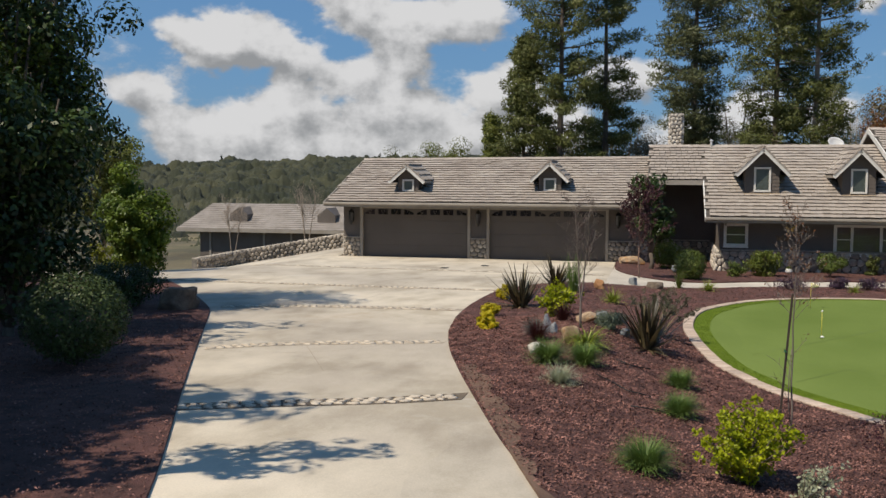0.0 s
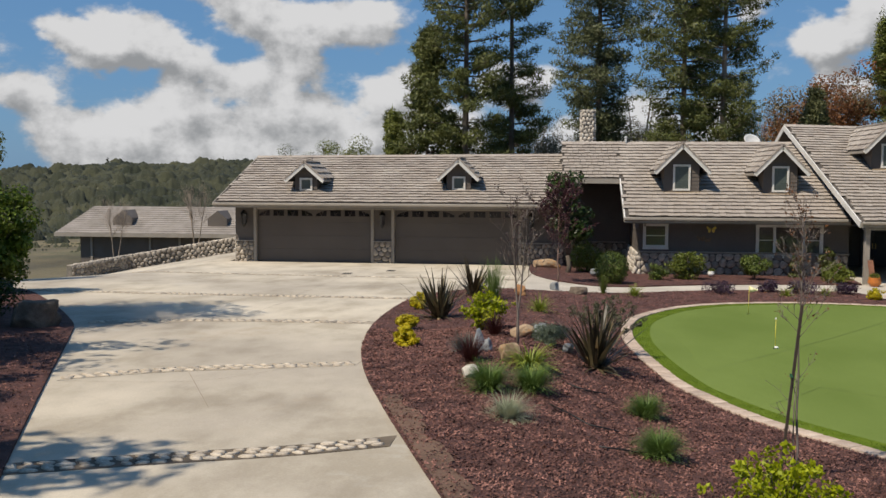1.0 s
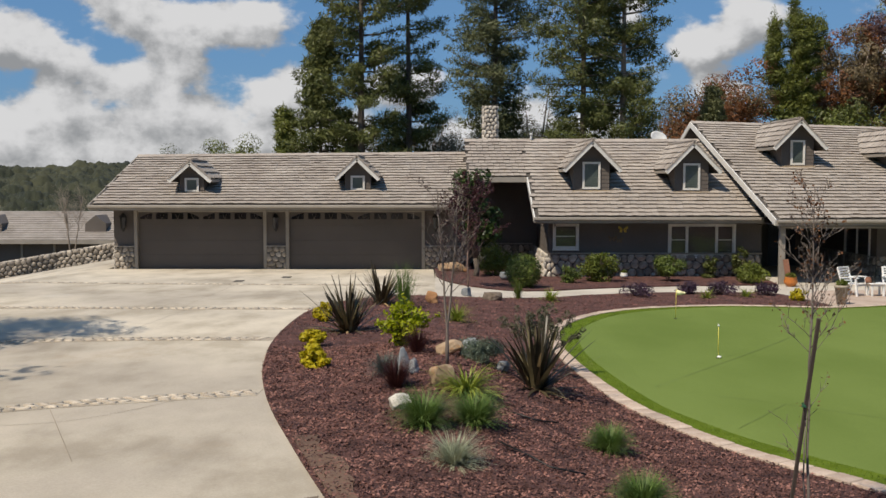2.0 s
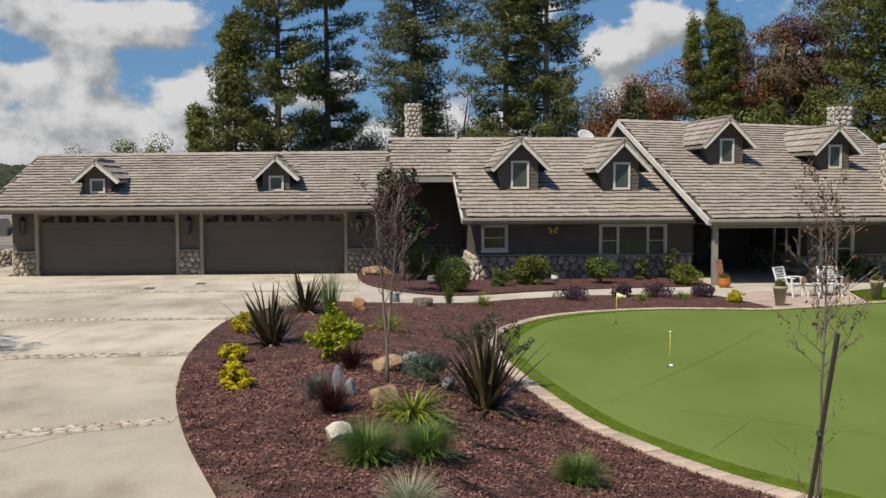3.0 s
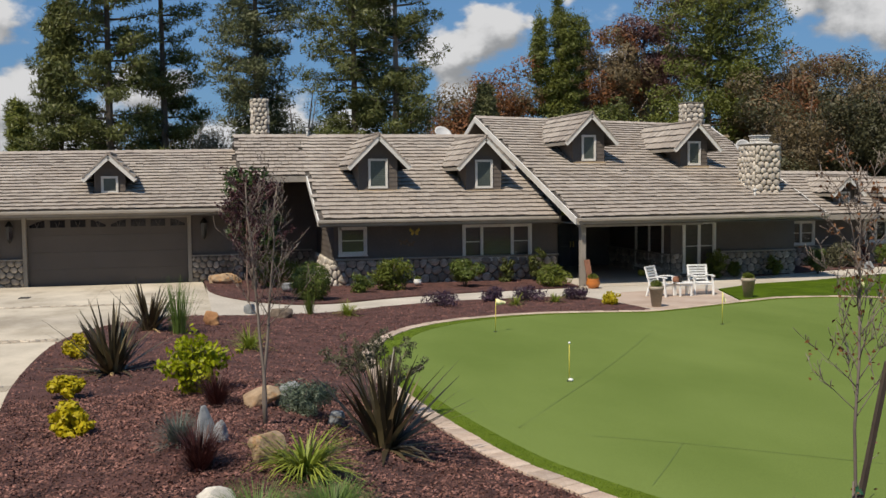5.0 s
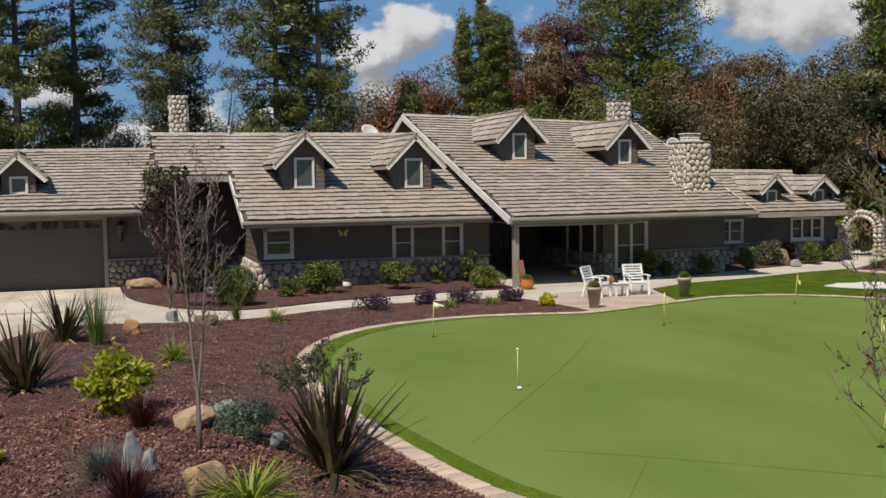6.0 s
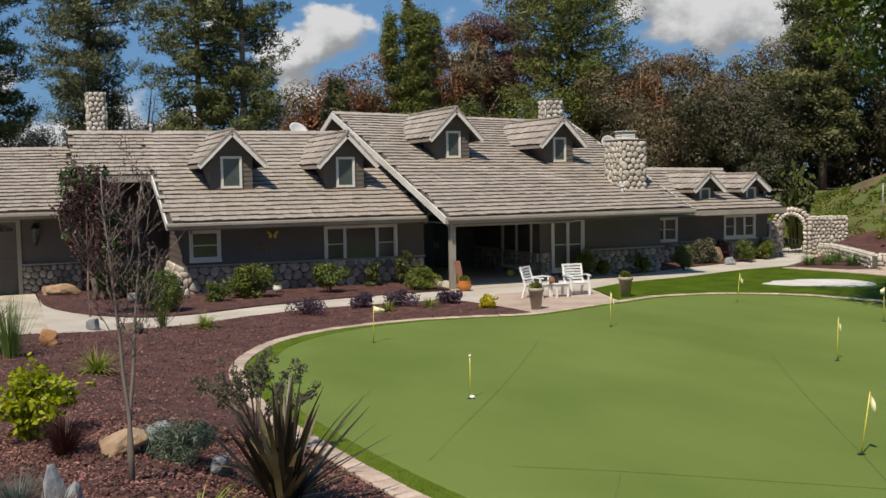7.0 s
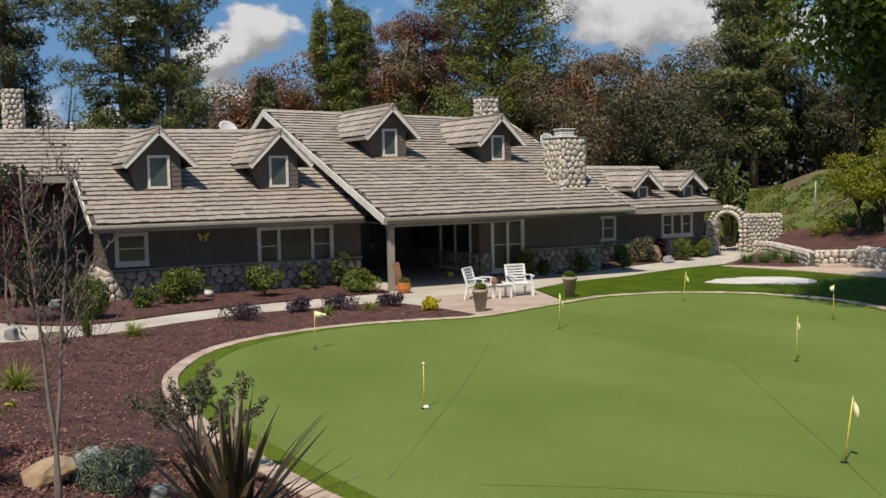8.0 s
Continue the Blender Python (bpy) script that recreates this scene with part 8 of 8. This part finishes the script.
def satellite_dish(x, y, z, r, turn, tilt):
    t = thing("satellite_dish", (x, y, z), "pale grey satellite dish on the roof", "dish", "roof dishes", turn=turn)
    verts, faces = [], []
    seg, rings = 24, 5
    for i in range(rings + 1):
        q = i / rings
        for k in range(seg):
            a = 2 * math.pi * k / seg
            verts.append((math.cos(a) * r * q, -0.25 * r * (1 - q * q) * -1 - 0.25 * r, math.sin(a) * r * q * 0.9))
    n = len(verts)
    verts += [(v[0], v[1] + 0.02, v[2]) for v in verts]
    for i in range(rings):
        for k in range(seg):
            a, b, c, d = i * seg + k, i * seg + (k + 1) % seg, (i + 1) * seg + (k + 1) % seg, (i + 1) * seg + k
            faces += [(a, b, c, d), (n + d, n + c, n + b, n + a)]
    for k in range(seg):
        a, b = rings * seg + k, rings * seg + (k + 1) % seg
        faces.append((a, b, n + b, n + a))
    ob = mesh_object("reflector", verts, faces, DISH, t, smooth=True)
    ob.matrix_basis = pose(0, 0, r * 0.9, tilt, 0, 0)
    tube_object("mast", [([(0, 0.1, -0.5), (0, 0.1, r * 0.5), (0, 0.0, r * 0.9)], [0.025, 0.025, 0.02])], DISH, t, 8)
    tube_object("feed_arm", [([(0, -0.05, r * 0.2), (0, -r * 1.2, r * 0.55)], [0.015, 0.015])], LAMP_METAL, t, 6)


satellite_dish(23.95, 5.3, 5.32, 0.42, 20, -40)
satellite_dish(34.5, -1.9, 4.62, 0.30, -5, -15)
for vx, vy, vz in ((17.9, 4.3, 5.6), (33.9, -3.9, 2.95)):
    t = thing("roof_vent", (vx, vy, vz - 0.1), "short pale vent pipe on the roof", "vent", "roof vents")
    tube_object("pipe", [([(0, 0, 0), (0, 0, 0.32)], [0.05, 0.05])], DISH, t, 10)
    lathe("cap", [(0.08, 0.30), (0.085, 0.36), (0.03, 0.40)], DISH, t, 12)

# ---------------------------------------------------------------- stone arch, walls and sand at the east end


def stone_wall(name, points, height, thick, seed, label, size=0.26, mat=STONE_PALE_LIT, cap=True, sides=(1,), level=None):
    """A low garden wall along points, faced with stones."""
    root = thing(name, (0, 0, 0), label, "stone wall")
    for i in range(len(points) - 1):
        a, b = Vector(points[i]), Vector(points[i + 1])
        u = (b - a).normalized()
        nrm = Vector((u.y, -u.x))
        L = (b - a).length
        za, zb = (land(a.x, a.y) - 0.1, land(b.x, b.y) - 0.1) if level is None else (level, level)
        z0 = min(za, zb)
        h = height + 0.1
        bm = bmesh.new()
        vs = []
        for p, z in ((a, za), (b, zb)):
            for s, up in ((-1, 0), (1, 0), (1, h), (-1, h)):
                q = p + nrm * (s * thick / 2)
                vs.append(bm.verts.new((q.x, q.y, z + up)))
        for f in ((0, 1, 2, 3), (7, 6, 5, 4), (0, 4, 5, 1), (1, 5, 6, 2), (2, 6, 7, 3), (3, 7, 4, 0)):
            bm.faces.new([vs[k] for k in f])
        core = part("wall_core", bm, MORTAR, root)
        slope = (zb - za) / L
        for s in sides:
            n3 = Vector((nrm.x * s, nrm.y * s, 0))
            start = (a if s > 0 else b) + nrm * (s * thick / 2)
            al = Vector((u.x * s, u.y * s, slope * s))
            m = wall_frame((start.x, start.y, (za if s > 0 else zb)), al, n3)
            stonework(core, m, L, h, size, seed + i * 3 + s, mat, 0.07)
        if cap:
            m = wall_frame((a.x - nrm.x * -thick / 2, a.y - nrm.y * -thick / 2, za + h), (u.x, u.y, slope), (0, 0, 1))
            stonework(core, m, L, thick, size, seed + 50 + i, mat, 0.06)
    return root


stone_wall("boundary_wall", [(46.2, 0.15), (47.2, -0.05), (48.05, -0.25)], 1.55, 0.35, 801, "tall pale river stone wall beside the arch", 0.2, level=-0.1)
stone_wall("retaining_wall", [(46.3, -0.6), (46.2, -1.6), (44.5, -4.7), (42.7, -7.5)], 0.52, 0.35, 811, "low river stone retaining wall", 0.2)
stone_wall("retaining_wall", [(42.7, -7.5), (43.3, -8.1), (43.9, -8.6)], 0.58, 0.35, 821, "low river stone retaining wall with large stones", 0.24)
stone_wall("retaining_wall", [(43.9, -8.6), (43.1, -10.3), (42.3, -12.0)], 0.72, 0.35, 831, "low river stone retaining wall", 0.24)
stone_wall("stub_wall", [(43.55, -0.2), (44.75, 0.3)], 1.5, 0.3, 841, "shaded river stone wall between house and arch", 0.3, STONE)
bench = sheet("seat_ledge", [Vector(p) for p in ((42.45, -7.75), (43.1, -8.4), (43.6, -8.85), (43.2, -9.5), (42.1, -8.3))], 0.16, PAVER, 1.0, 0.3, "pink-buff paved ledge before the stone wall", "ledge")
arch_bed = sheet("arch_mulch_bed", [Vector(p) for p in ((40.95, -5.0), (43.0, -3.1), (45.9, -1.0), (45.95, -1.7), (44.2, -4.7), (42.4, -7.5), (41.6, -7.2))], 0.05, MULCH, 0.8, 0.14, "bark mulch bed beside the stone arch", "mulch bed", rough=0.02)
raised_bed = sheet("raised_soil_bed", [Vector(p) for p in ((46.55, -0.6), (46.45, -1.7), (44.75, -4.7), (42.95, -7.3), (43.6, -8.0), (44.15, -8.5), (47.5, -8.6), (48.9, -5.0), (49.2, -2.0), (48.6, -0.5))], 0.34, MULCH, 1.0, 0.4, "raised red-brown soil bed behind the retaining wall", "soil bed", rough=0.03)
east_path = sheet("east_path", [Vector(p) for p in ((40.9, -5.1), (41.5, -7.3), (42.4, -7.7), (42.1, -8.4), (43.3, -9.6), (42.1, -12.5), (40.6, -12.8), (40.8, -8.9), (40.6, -6.9), (40.4, -5.0))], 0.06, PAVER, 0.8, 0.1, "pink-buff paved path beside the lawn", "path")


def stone_arch(x, y, width, height, thick, turn):
    """A round-headed garden gateway of river stones with an iron gate."""
    t = thing("stone_arch", (x, y, land(x, y) - 0.05), "pale river stone garden arch with an iron gate", "arch", turn=turn)
    rnd = random.Random(9)
    r_in, r_out = width / 2, width / 2 + 0.34
    spring = height - r_out
    line = [(-1, -0.0, z) for z in ()]
    path_pts = []
    z = 0.1
    while z < spring:
        path_pts.append((-(r_in + r_out) / 2, z, 0.0))
        z += 0.2
    for k in range(15):
        a = math.pi - math.pi * k / 14
        path_pts.append((math.cos(a) * (r_in + r_out) / 2, spring + math.sin(a) * (r_in + r_out) / 2, a))
    z = spring - 0.1
    while z > 0:
        path_pts.append(((r_in + r_out) / 2, z, 0.0))
        z -= 0.2
    # core
    verts, faces = [], []
    n = len(path_pts)
    for i, (px, pz, a) in enumerate(path_pts):
        q0, q1 = path_pts[max(i - 1, 0)], path_pts[min(i + 1, n - 1)]
        tx, tz = q1[0] - q0[0], q1[1] - q0[1]
        l = math.hypot(tx, tz)
        nx, nz = -tz / l, tx / l
        for s in (-0.13, 0.13):
            for yy in (-thick / 2, thick / 2):
                verts.append((px + nx * s, yy, pz + nz * s))
    for i in range(n - 1):
        a, b = 4 * i, 4 * (i + 1)
        faces += [(a, b, b + 1, a + 1), (a + 2, a + 3, b + 3, b + 2), (a, a + 2, b + 2, b), (a + 1, b + 1, b + 3, a + 3)]
    faces += [(0, 1, 3, 2), (4 * (n - 1), 4 * (n - 1) + 2, 4 * (n - 1) + 3, 4 * (n - 1) + 1)]
    core = mesh_object("arch_core", verts, faces, MORTAR, t)
    for i, (px, pz, a) in enumerate(path_pts):
        for s in (-0.1, 0.1):
            for yy in (-thick / 2, 0.0, thick / 2):
                me = stone_blob(rnd)
                ob = new("stone", me)
                ob.parent = core
                q0, q1 = path_pts[max(i - 1, 0)], path_pts[min(i + 1, n - 1)]
                tx, tz = q1[0] - q0[0], q1[1] - q0[1]
                l = math.hypot(tx, tz)
                ob.matrix_basis = Matrix.Translation((px - tz / l * s + rnd.uniform(-.02, .02), yy, pz + tx / l * s)) @ Euler((rnd.uniform(0, 6), rnd.uniform(0, 6), 0)).to_matrix().to_4x4()
    # gate
    gate = new("gate")
    gate.parent = t
    tagged(gate, "dark iron garden gate")
    for k in range(7):
        xx = -r_in + 0.06 + (2 * r_in - 0.12) * k / 6
        top = 0.75
        tube_object("bar", [([(xx, 0, 0.1), (xx, 0, top)], [0.012, 0.012])], LAMP_METAL, gate, 6)
    for z in (0.15, 0.5, 0.75):
        tube_object("rail", [([(-r_in, 0, z), (r_in, 0, z)], [0.016, 0.016])], LAMP_METAL, gate, 6)


BLOBS = []


def stone_blob(rnd):
    """One of a few round stones."""
    if len(BLOBS) < 8:
        bm = bmesh.new()
        bmesh.ops.create_icosphere(bm, subdivisions=1, radius=0.115)
        for v in bm.verts:
            v.co *= 1 + rnd.uniform(-0.16, 0.16)
        bmesh.ops.transform(bm, matrix=Matrix.Diagonal((1.1, 0.9, 0.75, 1)), verts=bm.verts)
        me = bpy.data.meshes.new("stone")
        bm.to_mesh(me)
        bm.free()
        me.materials.append(STONE_PALE_LIT)
        me.polygons.foreach_set("use_smooth", [True] * len(me.polygons))
        BLOBS.append(me)
        return me
    return rnd.choice(BLOBS)


stone_arch(45.7, 0.6, 1.05, 2.2, 0.45, -50)

bunker = sheet("sand_bunker", spline([(35.55, -9.75), (36.1, -9.5), (36.5, -9.15), (37.1, -9.35), (37.55, -9.2), (38.1, -9.6), (38.7, -10.2), (38.5, -11.6), (37.6, -12.3), (36.6, -11.5), (35.8, -10.6)], True, 0.3), 0.05, SAND, 0.5, 0.06, "white sand bunker in the lawn", "bunker", rough=0.02)

# fence and bare patch on the slope
FENCE = surface("grey_fence_metal", (0.30, 0.30, 0.29), (0.40, 0.40, 0.38), 0.5, 4, 20, 0.1, metallic=0.5)
t = thing("wire_fence", (0, 0, 0), "grey metal wire fence on the slope", "fence")
for k in range(5):
    fx, fy = 50.3 + k * 2.2, -0.2 - k * 1.6
    zz = land(fx, fy) - 0.2
    tube_object("post", [([(fx, fy, zz), (fx, fy, zz + 2.0)], [0.03, 0.03])], FENCE, t, 8)
    if k < 4:
        gx, gy = fx + 2.2, fy - 1.6
        for up in (1.95, 1.1, 0.4):
            tube_object("wire", [([(fx, fy, zz + up), (gx, gy, land(gx, gy) - 0.2 + up)], [0.014, 0.014])], FENCE, t, 6)


SLOPE_GREEN = leaf_material("weed_leaves", (0.075, 0.098, 0.014), (0.20, 0.235, 0.040), 0.25)


BANK = surface("bank_earth", (0.085, 0.052, 0.034), (0.19, 0.125, 0.082), 0.95, 0.5, 8, 0.7, 0.04, stain=((0.085, 0.115, 0.022), 0.45, 0.42))
sheet("earth_bank", [Vector(p) for p in ((47.0, -0.9), (49.0, -1.6), (49.6, -3.0), (50.0, -14), (66, -14), (66, 12), (47.0, 12))], -0.07, BANK, 0.9, 0.12, "red-brown earth bank with weeds behind the stone wall", "bank", rough=0.04)


def slope_cover():
    """Green ground plants over the slope, thickest at its foot."""
    rng = np.random.default_rng(79)
    n = 70000
    x, y = rng.uniform(46.6, 64, n), rng.uniform(-12, 10, n)
    keep = np.array([noise.noise((a * 0.35, b * 0.35, 3.0)) + 0.5 * noise.noise((a * 1.3, b * 1.3, 1.0)) > -0.42 + 0.17 * (a - 49.5) and (a > 49.3 or b > -1.2) for a, b in zip(x, y)])
    x, y = x[keep], y[keep]
    z = np.array([land(a, b) - 0.04 for a, b in zip(x, y)])
    root = tagged(new("slope_plants"), "low green plants and weeds on the slope", "ground cover", "", "stuff")
    quads_object("leaves", leaf_quads(rng, np.column_stack([x, y, z]), 0.16, 0.08, None, 0.8), SLOPE_GREEN, root, "stuff")


slope_cover()
# tall strap-leaved plant behind the wall
t = thing("strelitzia", (47.3, 2.2, land(47.3, 2.2)), "tall broad-leaved plant behind the stone wall", "plant")
rnd, rng = random.Random(88), np.random.default_rng(88)
stalks, heads = [], []
for k in range(26):
    a, lean, up = k * 2.4, rnd.uniform(0.1, 0.9), rnd.uniform(1.9, 3.7)
    stalks.append(([(math.cos(a) * 0.2, math.sin(a) * 0.2, -0.05), (math.cos(a) * lean * 0.5, math.sin(a) * lean * 0.5, up * 0.6), (math.cos(a) * lean, math.sin(a) * lean, up)], [0.045, 0.035, 0.02]))
    for q in (0.55, 0.75, 0.9, 1.0, 1.08):
        heads.append((math.cos(a) * lean * q, math.sin(a) * lean * q, up * q + rnd.uniform(-0.1, 0.1)))
heads = np.array(heads)
for stalk in stalks:
    tube_object("stem", [stalk], OAK, t, 5)
quads_object("foliage", leaf_quads(rng, np.repeat(heads, 2, 0), 0.72, 0.19, None, 0.9), OAK, t)
quads_object("flower", leaf_quads(rng, heads[3::10], 0.34, 0.09, None, 0.9), TUFT_PALE, t)

# ---------------------------------------------------------------- left: stone wall, outbuilding, hills
stone_wall("drive_wall", [(-10.6, 5.2), (-9.3, 9.6), (-6.6, 11.2), (-3.4, 11.6)], 0.8, 0.4, 851, "low curved river stone wall beside the drive", 0.3, STONE)

barn = thing("outbuilding", (0, 0, 0), "low brown outbuilding with a grey tiled roof behind the drive", "outbuilding")
bx, by, bz = -29.0, 45.0, -4.35
TILE_FAR = surface("far_roof_tile", (0.21, 0.185, 0.165), (0.29, 0.26, 0.235), 0.9, 0.8, 14, 0.4, 0.02)
siding("wall", barn, wall_frame((bx, by, bz), (1, 0, 0), (0, -1, 0)), 17.0, 2.9, SIDING, 0.3)
box("end_wall", bx, bx + 0.12, by, by + 9, bz, bz + 2.9, SIDING, barn)
bm = bmesh.new()
rows = 13
prof = []
for r in range(rows):
    f0, f1 = r / rows, (r + 1) / rows
    prof += [(by - 0.9 + 4.9 * f0, bz + 2.95 + 2.3 * f0 + 0.06), (by - 0.9 + 4.9 * f1, bz + 2.95 + 2.3 * f1)]
prof += [(by + 4.0, bz + 5.0), (by - 0.9, bz + 2.75)]
va = [bm.verts.new((bx - 2.0 + 1.6 * min(1, max(0, (p[0] - by + 0.9) / 4.9)), p[0], p[1])) for p in prof]
vb = [bm.verts.new((bx + 18.0, p[0], p[1])) for p in prof]
k = len(prof)
for i in range(k):
    bm.faces.new([va[i], vb[i], vb[(i + 1) % k], va[(i + 1) % k]])
bm.faces.new(list(reversed(va))), bm.faces.new(vb)
part("roof", bm, TILE_FAR, barn, "grey tiled roof in courses")
bm = bmesh.new()
add_box(bm, bx - 2.05, bx + 18.0, by - 1.0, by - 0.9, bz + 2.62, bz + 2.95)
part("fascia", bm, TRIM, barn)
for dx in (1.0, 6.6, 9.4):
    box("post", bx + dx, bx + dx + 0.2, by - 0.1, by + 0.05, bz, bz + 2.7, TRIM, barn)
for dx in (3.0, 12.0):
    bm = bmesh.new()
    v = [(dx, by + 0.4, bz + 3.3), (dx + 1.8, by + 0.4, bz + 3.3), (dx + 1.8, by + 0.4, bz + 4.3), (dx + 0.9, by + 0.4, bz + 5.0), (dx, by + 0.4, bz + 4.3)]
    a = [bm.verts.new((bx + c[0], c[1], c[2])) for c in v]
    b = [bm.verts.new((bx + c[0], c[1] + 3.5, c[2])) for c in v]
    bm.faces.new(a), bm.faces.new(list(reversed(b)))
    for i in range(5):
        bm.faces.new([a[i], b[i], b[(i + 1) % 5], a[(i + 1) % 5]])
    part("dormer", bm, SIDING, barn, "small dormer on the outbuilding roof")
for k, (tx, ty) in enumerate(((-19.5, 31.0), (-13.2, 31.5))):
    bare_tree(tx, ty, 4.6, 600 + k, "leafless pale multi-stemmed tree beside the outbuilding", BARK_PALE, None, 1.0, 0.04, 0.45, branches=8, stems=9)

HILL = surface("wooded_hill", (0.045, 0.046, 0.028), (0.080, 0.075, 0.048), 0.95, 0.02, 0.5, 0.8, 1.0, stain=((0.16, 0.12, 0.075), 0.012, 0.60))


def hill(name, x0, x1, y, top, depth, seed, label):
    verts, faces = [], []
    nx, ny = 90, 16
    for j in range(ny + 1):
        for i in range(nx + 1):
            f, g = i / nx, j / ny
            x = x0 + (x1 - x0) * f
            edge = smoothstep(0, 0.15, f) * smoothstep(1, 0.85, f)
            h = -6 + (top + 6) * math.sin(g * math.pi / 2) ** 0.8 * (0.55 + 0.45 * edge) + 3.0 * noise.noise((x * 0.012, g * 1.5, seed)) * g + 1.2 * noise.noise((x * 0.06, g * 7, seed))
            verts.append((x, y + depth * g, h))
    w = nx + 1
    for j in range(ny):
        for i in range(nx):
            a = j * w + i
            faces.append((a, a + 1, a + w + 1, a + w))
    ob = mesh_object(name, verts, faces, HILL, smooth=True)
    return tagged(ob, label, "hill", "", "structure")


hill("backdrop_hill", -330, 130, 150, 1.2, 170, 1.0, "low wooded hills with scrub behind the plot")
hill("backdrop_ridge", -420, 160, 330, 0.5, 150, 5.0, "distant dark wooded ridge")


def ridge_height(x):
    """Height of the far skyline: low at its west end, humped in the middle, rising behind the garage."""
    return float(np.interp(x, (-330, -257, -221, -200, -188, -166, -138, -60), (1.6, 2.6, 4.6, 8.2, 8.4, 7.0, 9.6, 11.0))) + 0.7 * noise.noise((x * 0.05, 2.0, 5.0))


def hill_base(x, y):
    """Height of the wooded slopes: a flat valley, a low near hill and the far skyline."""
    if y < 150:
        return -6.5
    if y < 320:
        return -6.5 + 8.2 * math.sin((y - 150) / 170 * math.pi / 2) ** 0.8
    return 1.7 + (ridge_height(x) - 3.2) * smoothstep(300, 470, y)


def hill_woods():
    """Woods over the hills: a closed canopy of crowns, with loose leaves on it and taller trees on the skyline."""
    rnd, rng = random.Random(80), np.random.default_rng(80)
    cols, rows, a0, a1 = 380, 210, -35.0, -3.0
    az = np.radians(np.linspace(a0, a1, cols))
    dist = 95 + 440 * np.linspace(0, 1, rows) ** 1.25
    X = 15 + dist[:, None] * np.sin(az)[None, :] / np.cos(az)[None, :]
    Y = -49 + dist[:, None] * np.ones(cols)[None, :]
    base = np.array([[hill_base(x, y) for x, y in zip(xr, yr)] for xr, yr in zip(X, Y)])
    Z = base.copy()
    tops = []
    for k in range(6500):
        d = 98 + 432 * rnd.random() ** 0.85
        a = radians(rnd.uniform(a0, a1))
        x, y = 15 + d * math.tan(a), -49 + d
        s = rnd.uniform(0.9, 2.7) * (0.75 + d / 900) * (1.5 if rnd.random() < 0.08 else 1.0)
        h = s * rnd.uniform(0.6, 1.3)
        j0, j1 = np.searchsorted(dist, (d - s, d + s))
        i0, i1 = np.searchsorted(X[min(j0, rows - 1)], (x - s * 1.2, x + s * 1.2))
        bx, by = X[j0:j1, i0:i1], Y[j0:j1, i0:i1]
        q = np.clip(1 - ((bx - x) ** 2 + (by - y) ** 2) / s ** 2, 0, 1)
        Z[j0:j1, i0:i1] = np.maximum(Z[j0:j1, i0:i1], np.where(q > 0, hill_base(x, y) + h * np.sqrt(q), -99))
        tops.append((x, y, hill_base(x, y) + h * 0.35, s * 0.9, h * 0.75))
    Z += rng.normal(0, 0.22, Z.shape) + np.array([[0.9 * noise.noise((x * 0.35, y * 0.35, 1.0)) for x, y in zip(xr, yr)] for xr, yr in zip(X, Y)])
    idx = np.arange(rows * cols).reshape(rows, cols)
    faces = np.stack([idx[:-1, :-1], idx[:-1, 1:], idx[1:, 1:], idx[1:, :-1]], -1).reshape(-1, 4)
    root = tagged(new("hill_woods"), "olive and brown scrub woods over the hills", "woods", "", "stuff")
    canopy = mesh_object("canopy", np.stack([X, Y, Z], -1).reshape(-1, 3).tolist(), faces.tolist(), CANOPY, root, smooth=True)
    tagged(canopy, kind="stuff")
    p, u = clump_points(rng, tops, 80000, 0.9)
    u[:, 2] = np.abs(u[:, 2])
    quads_object("leaves", needle_tris(rng, p, 0.6, 0.5, u, 0.1, 1.0, 0.3), SCRUB, root, "stuff")
    spikes = []
    for x, h in ((-222, 6.0), (-215, 7.5), (-236, 4.0), (-229, 3.2), (-164, 6.5), (-142, 4.0), (-128, 4.6), (-119, 4.2), (-112, 3.6)):
        wide = rnd.uniform(1.5, 2.3)
        for k in range(6):
            spikes.append((x + rnd.uniform(-0.6, 0.6), 466, ridge_height(x) - 1.0 + h * (k + 0.5) / 6, (wide - 0.26 * k) * h / 8, h / 8))
    p, u = clump_points(rng, spikes, 5000, 0.5)
    quads_object("leaves", needle_tris(rng, p, 0.9, 0.6, u, 0.1, 1.0, 0.42), SCRUB_DARK, root, "stuff")


CANOPY = surface("wooded_canopy", (0.014, 0.019, 0.008), (0.048, 0.050, 0.024), 0.95, 0.05, 0.9, 0.6, 0.5, spread=(0.38, 0.62), stain=((0.085, 0.066, 0.038), 0.035, 0.64))
SCRUB = leaf_material("olive_scrub", (0.024, 0.030, 0.012), (0.066, 0.068, 0.030), 0.1)
SCRUB_DARK = leaf_material("dark_scrub", (0.012, 0.019, 0.008), (0.032, 0.042, 0.018), 0.1)
hill_woods()
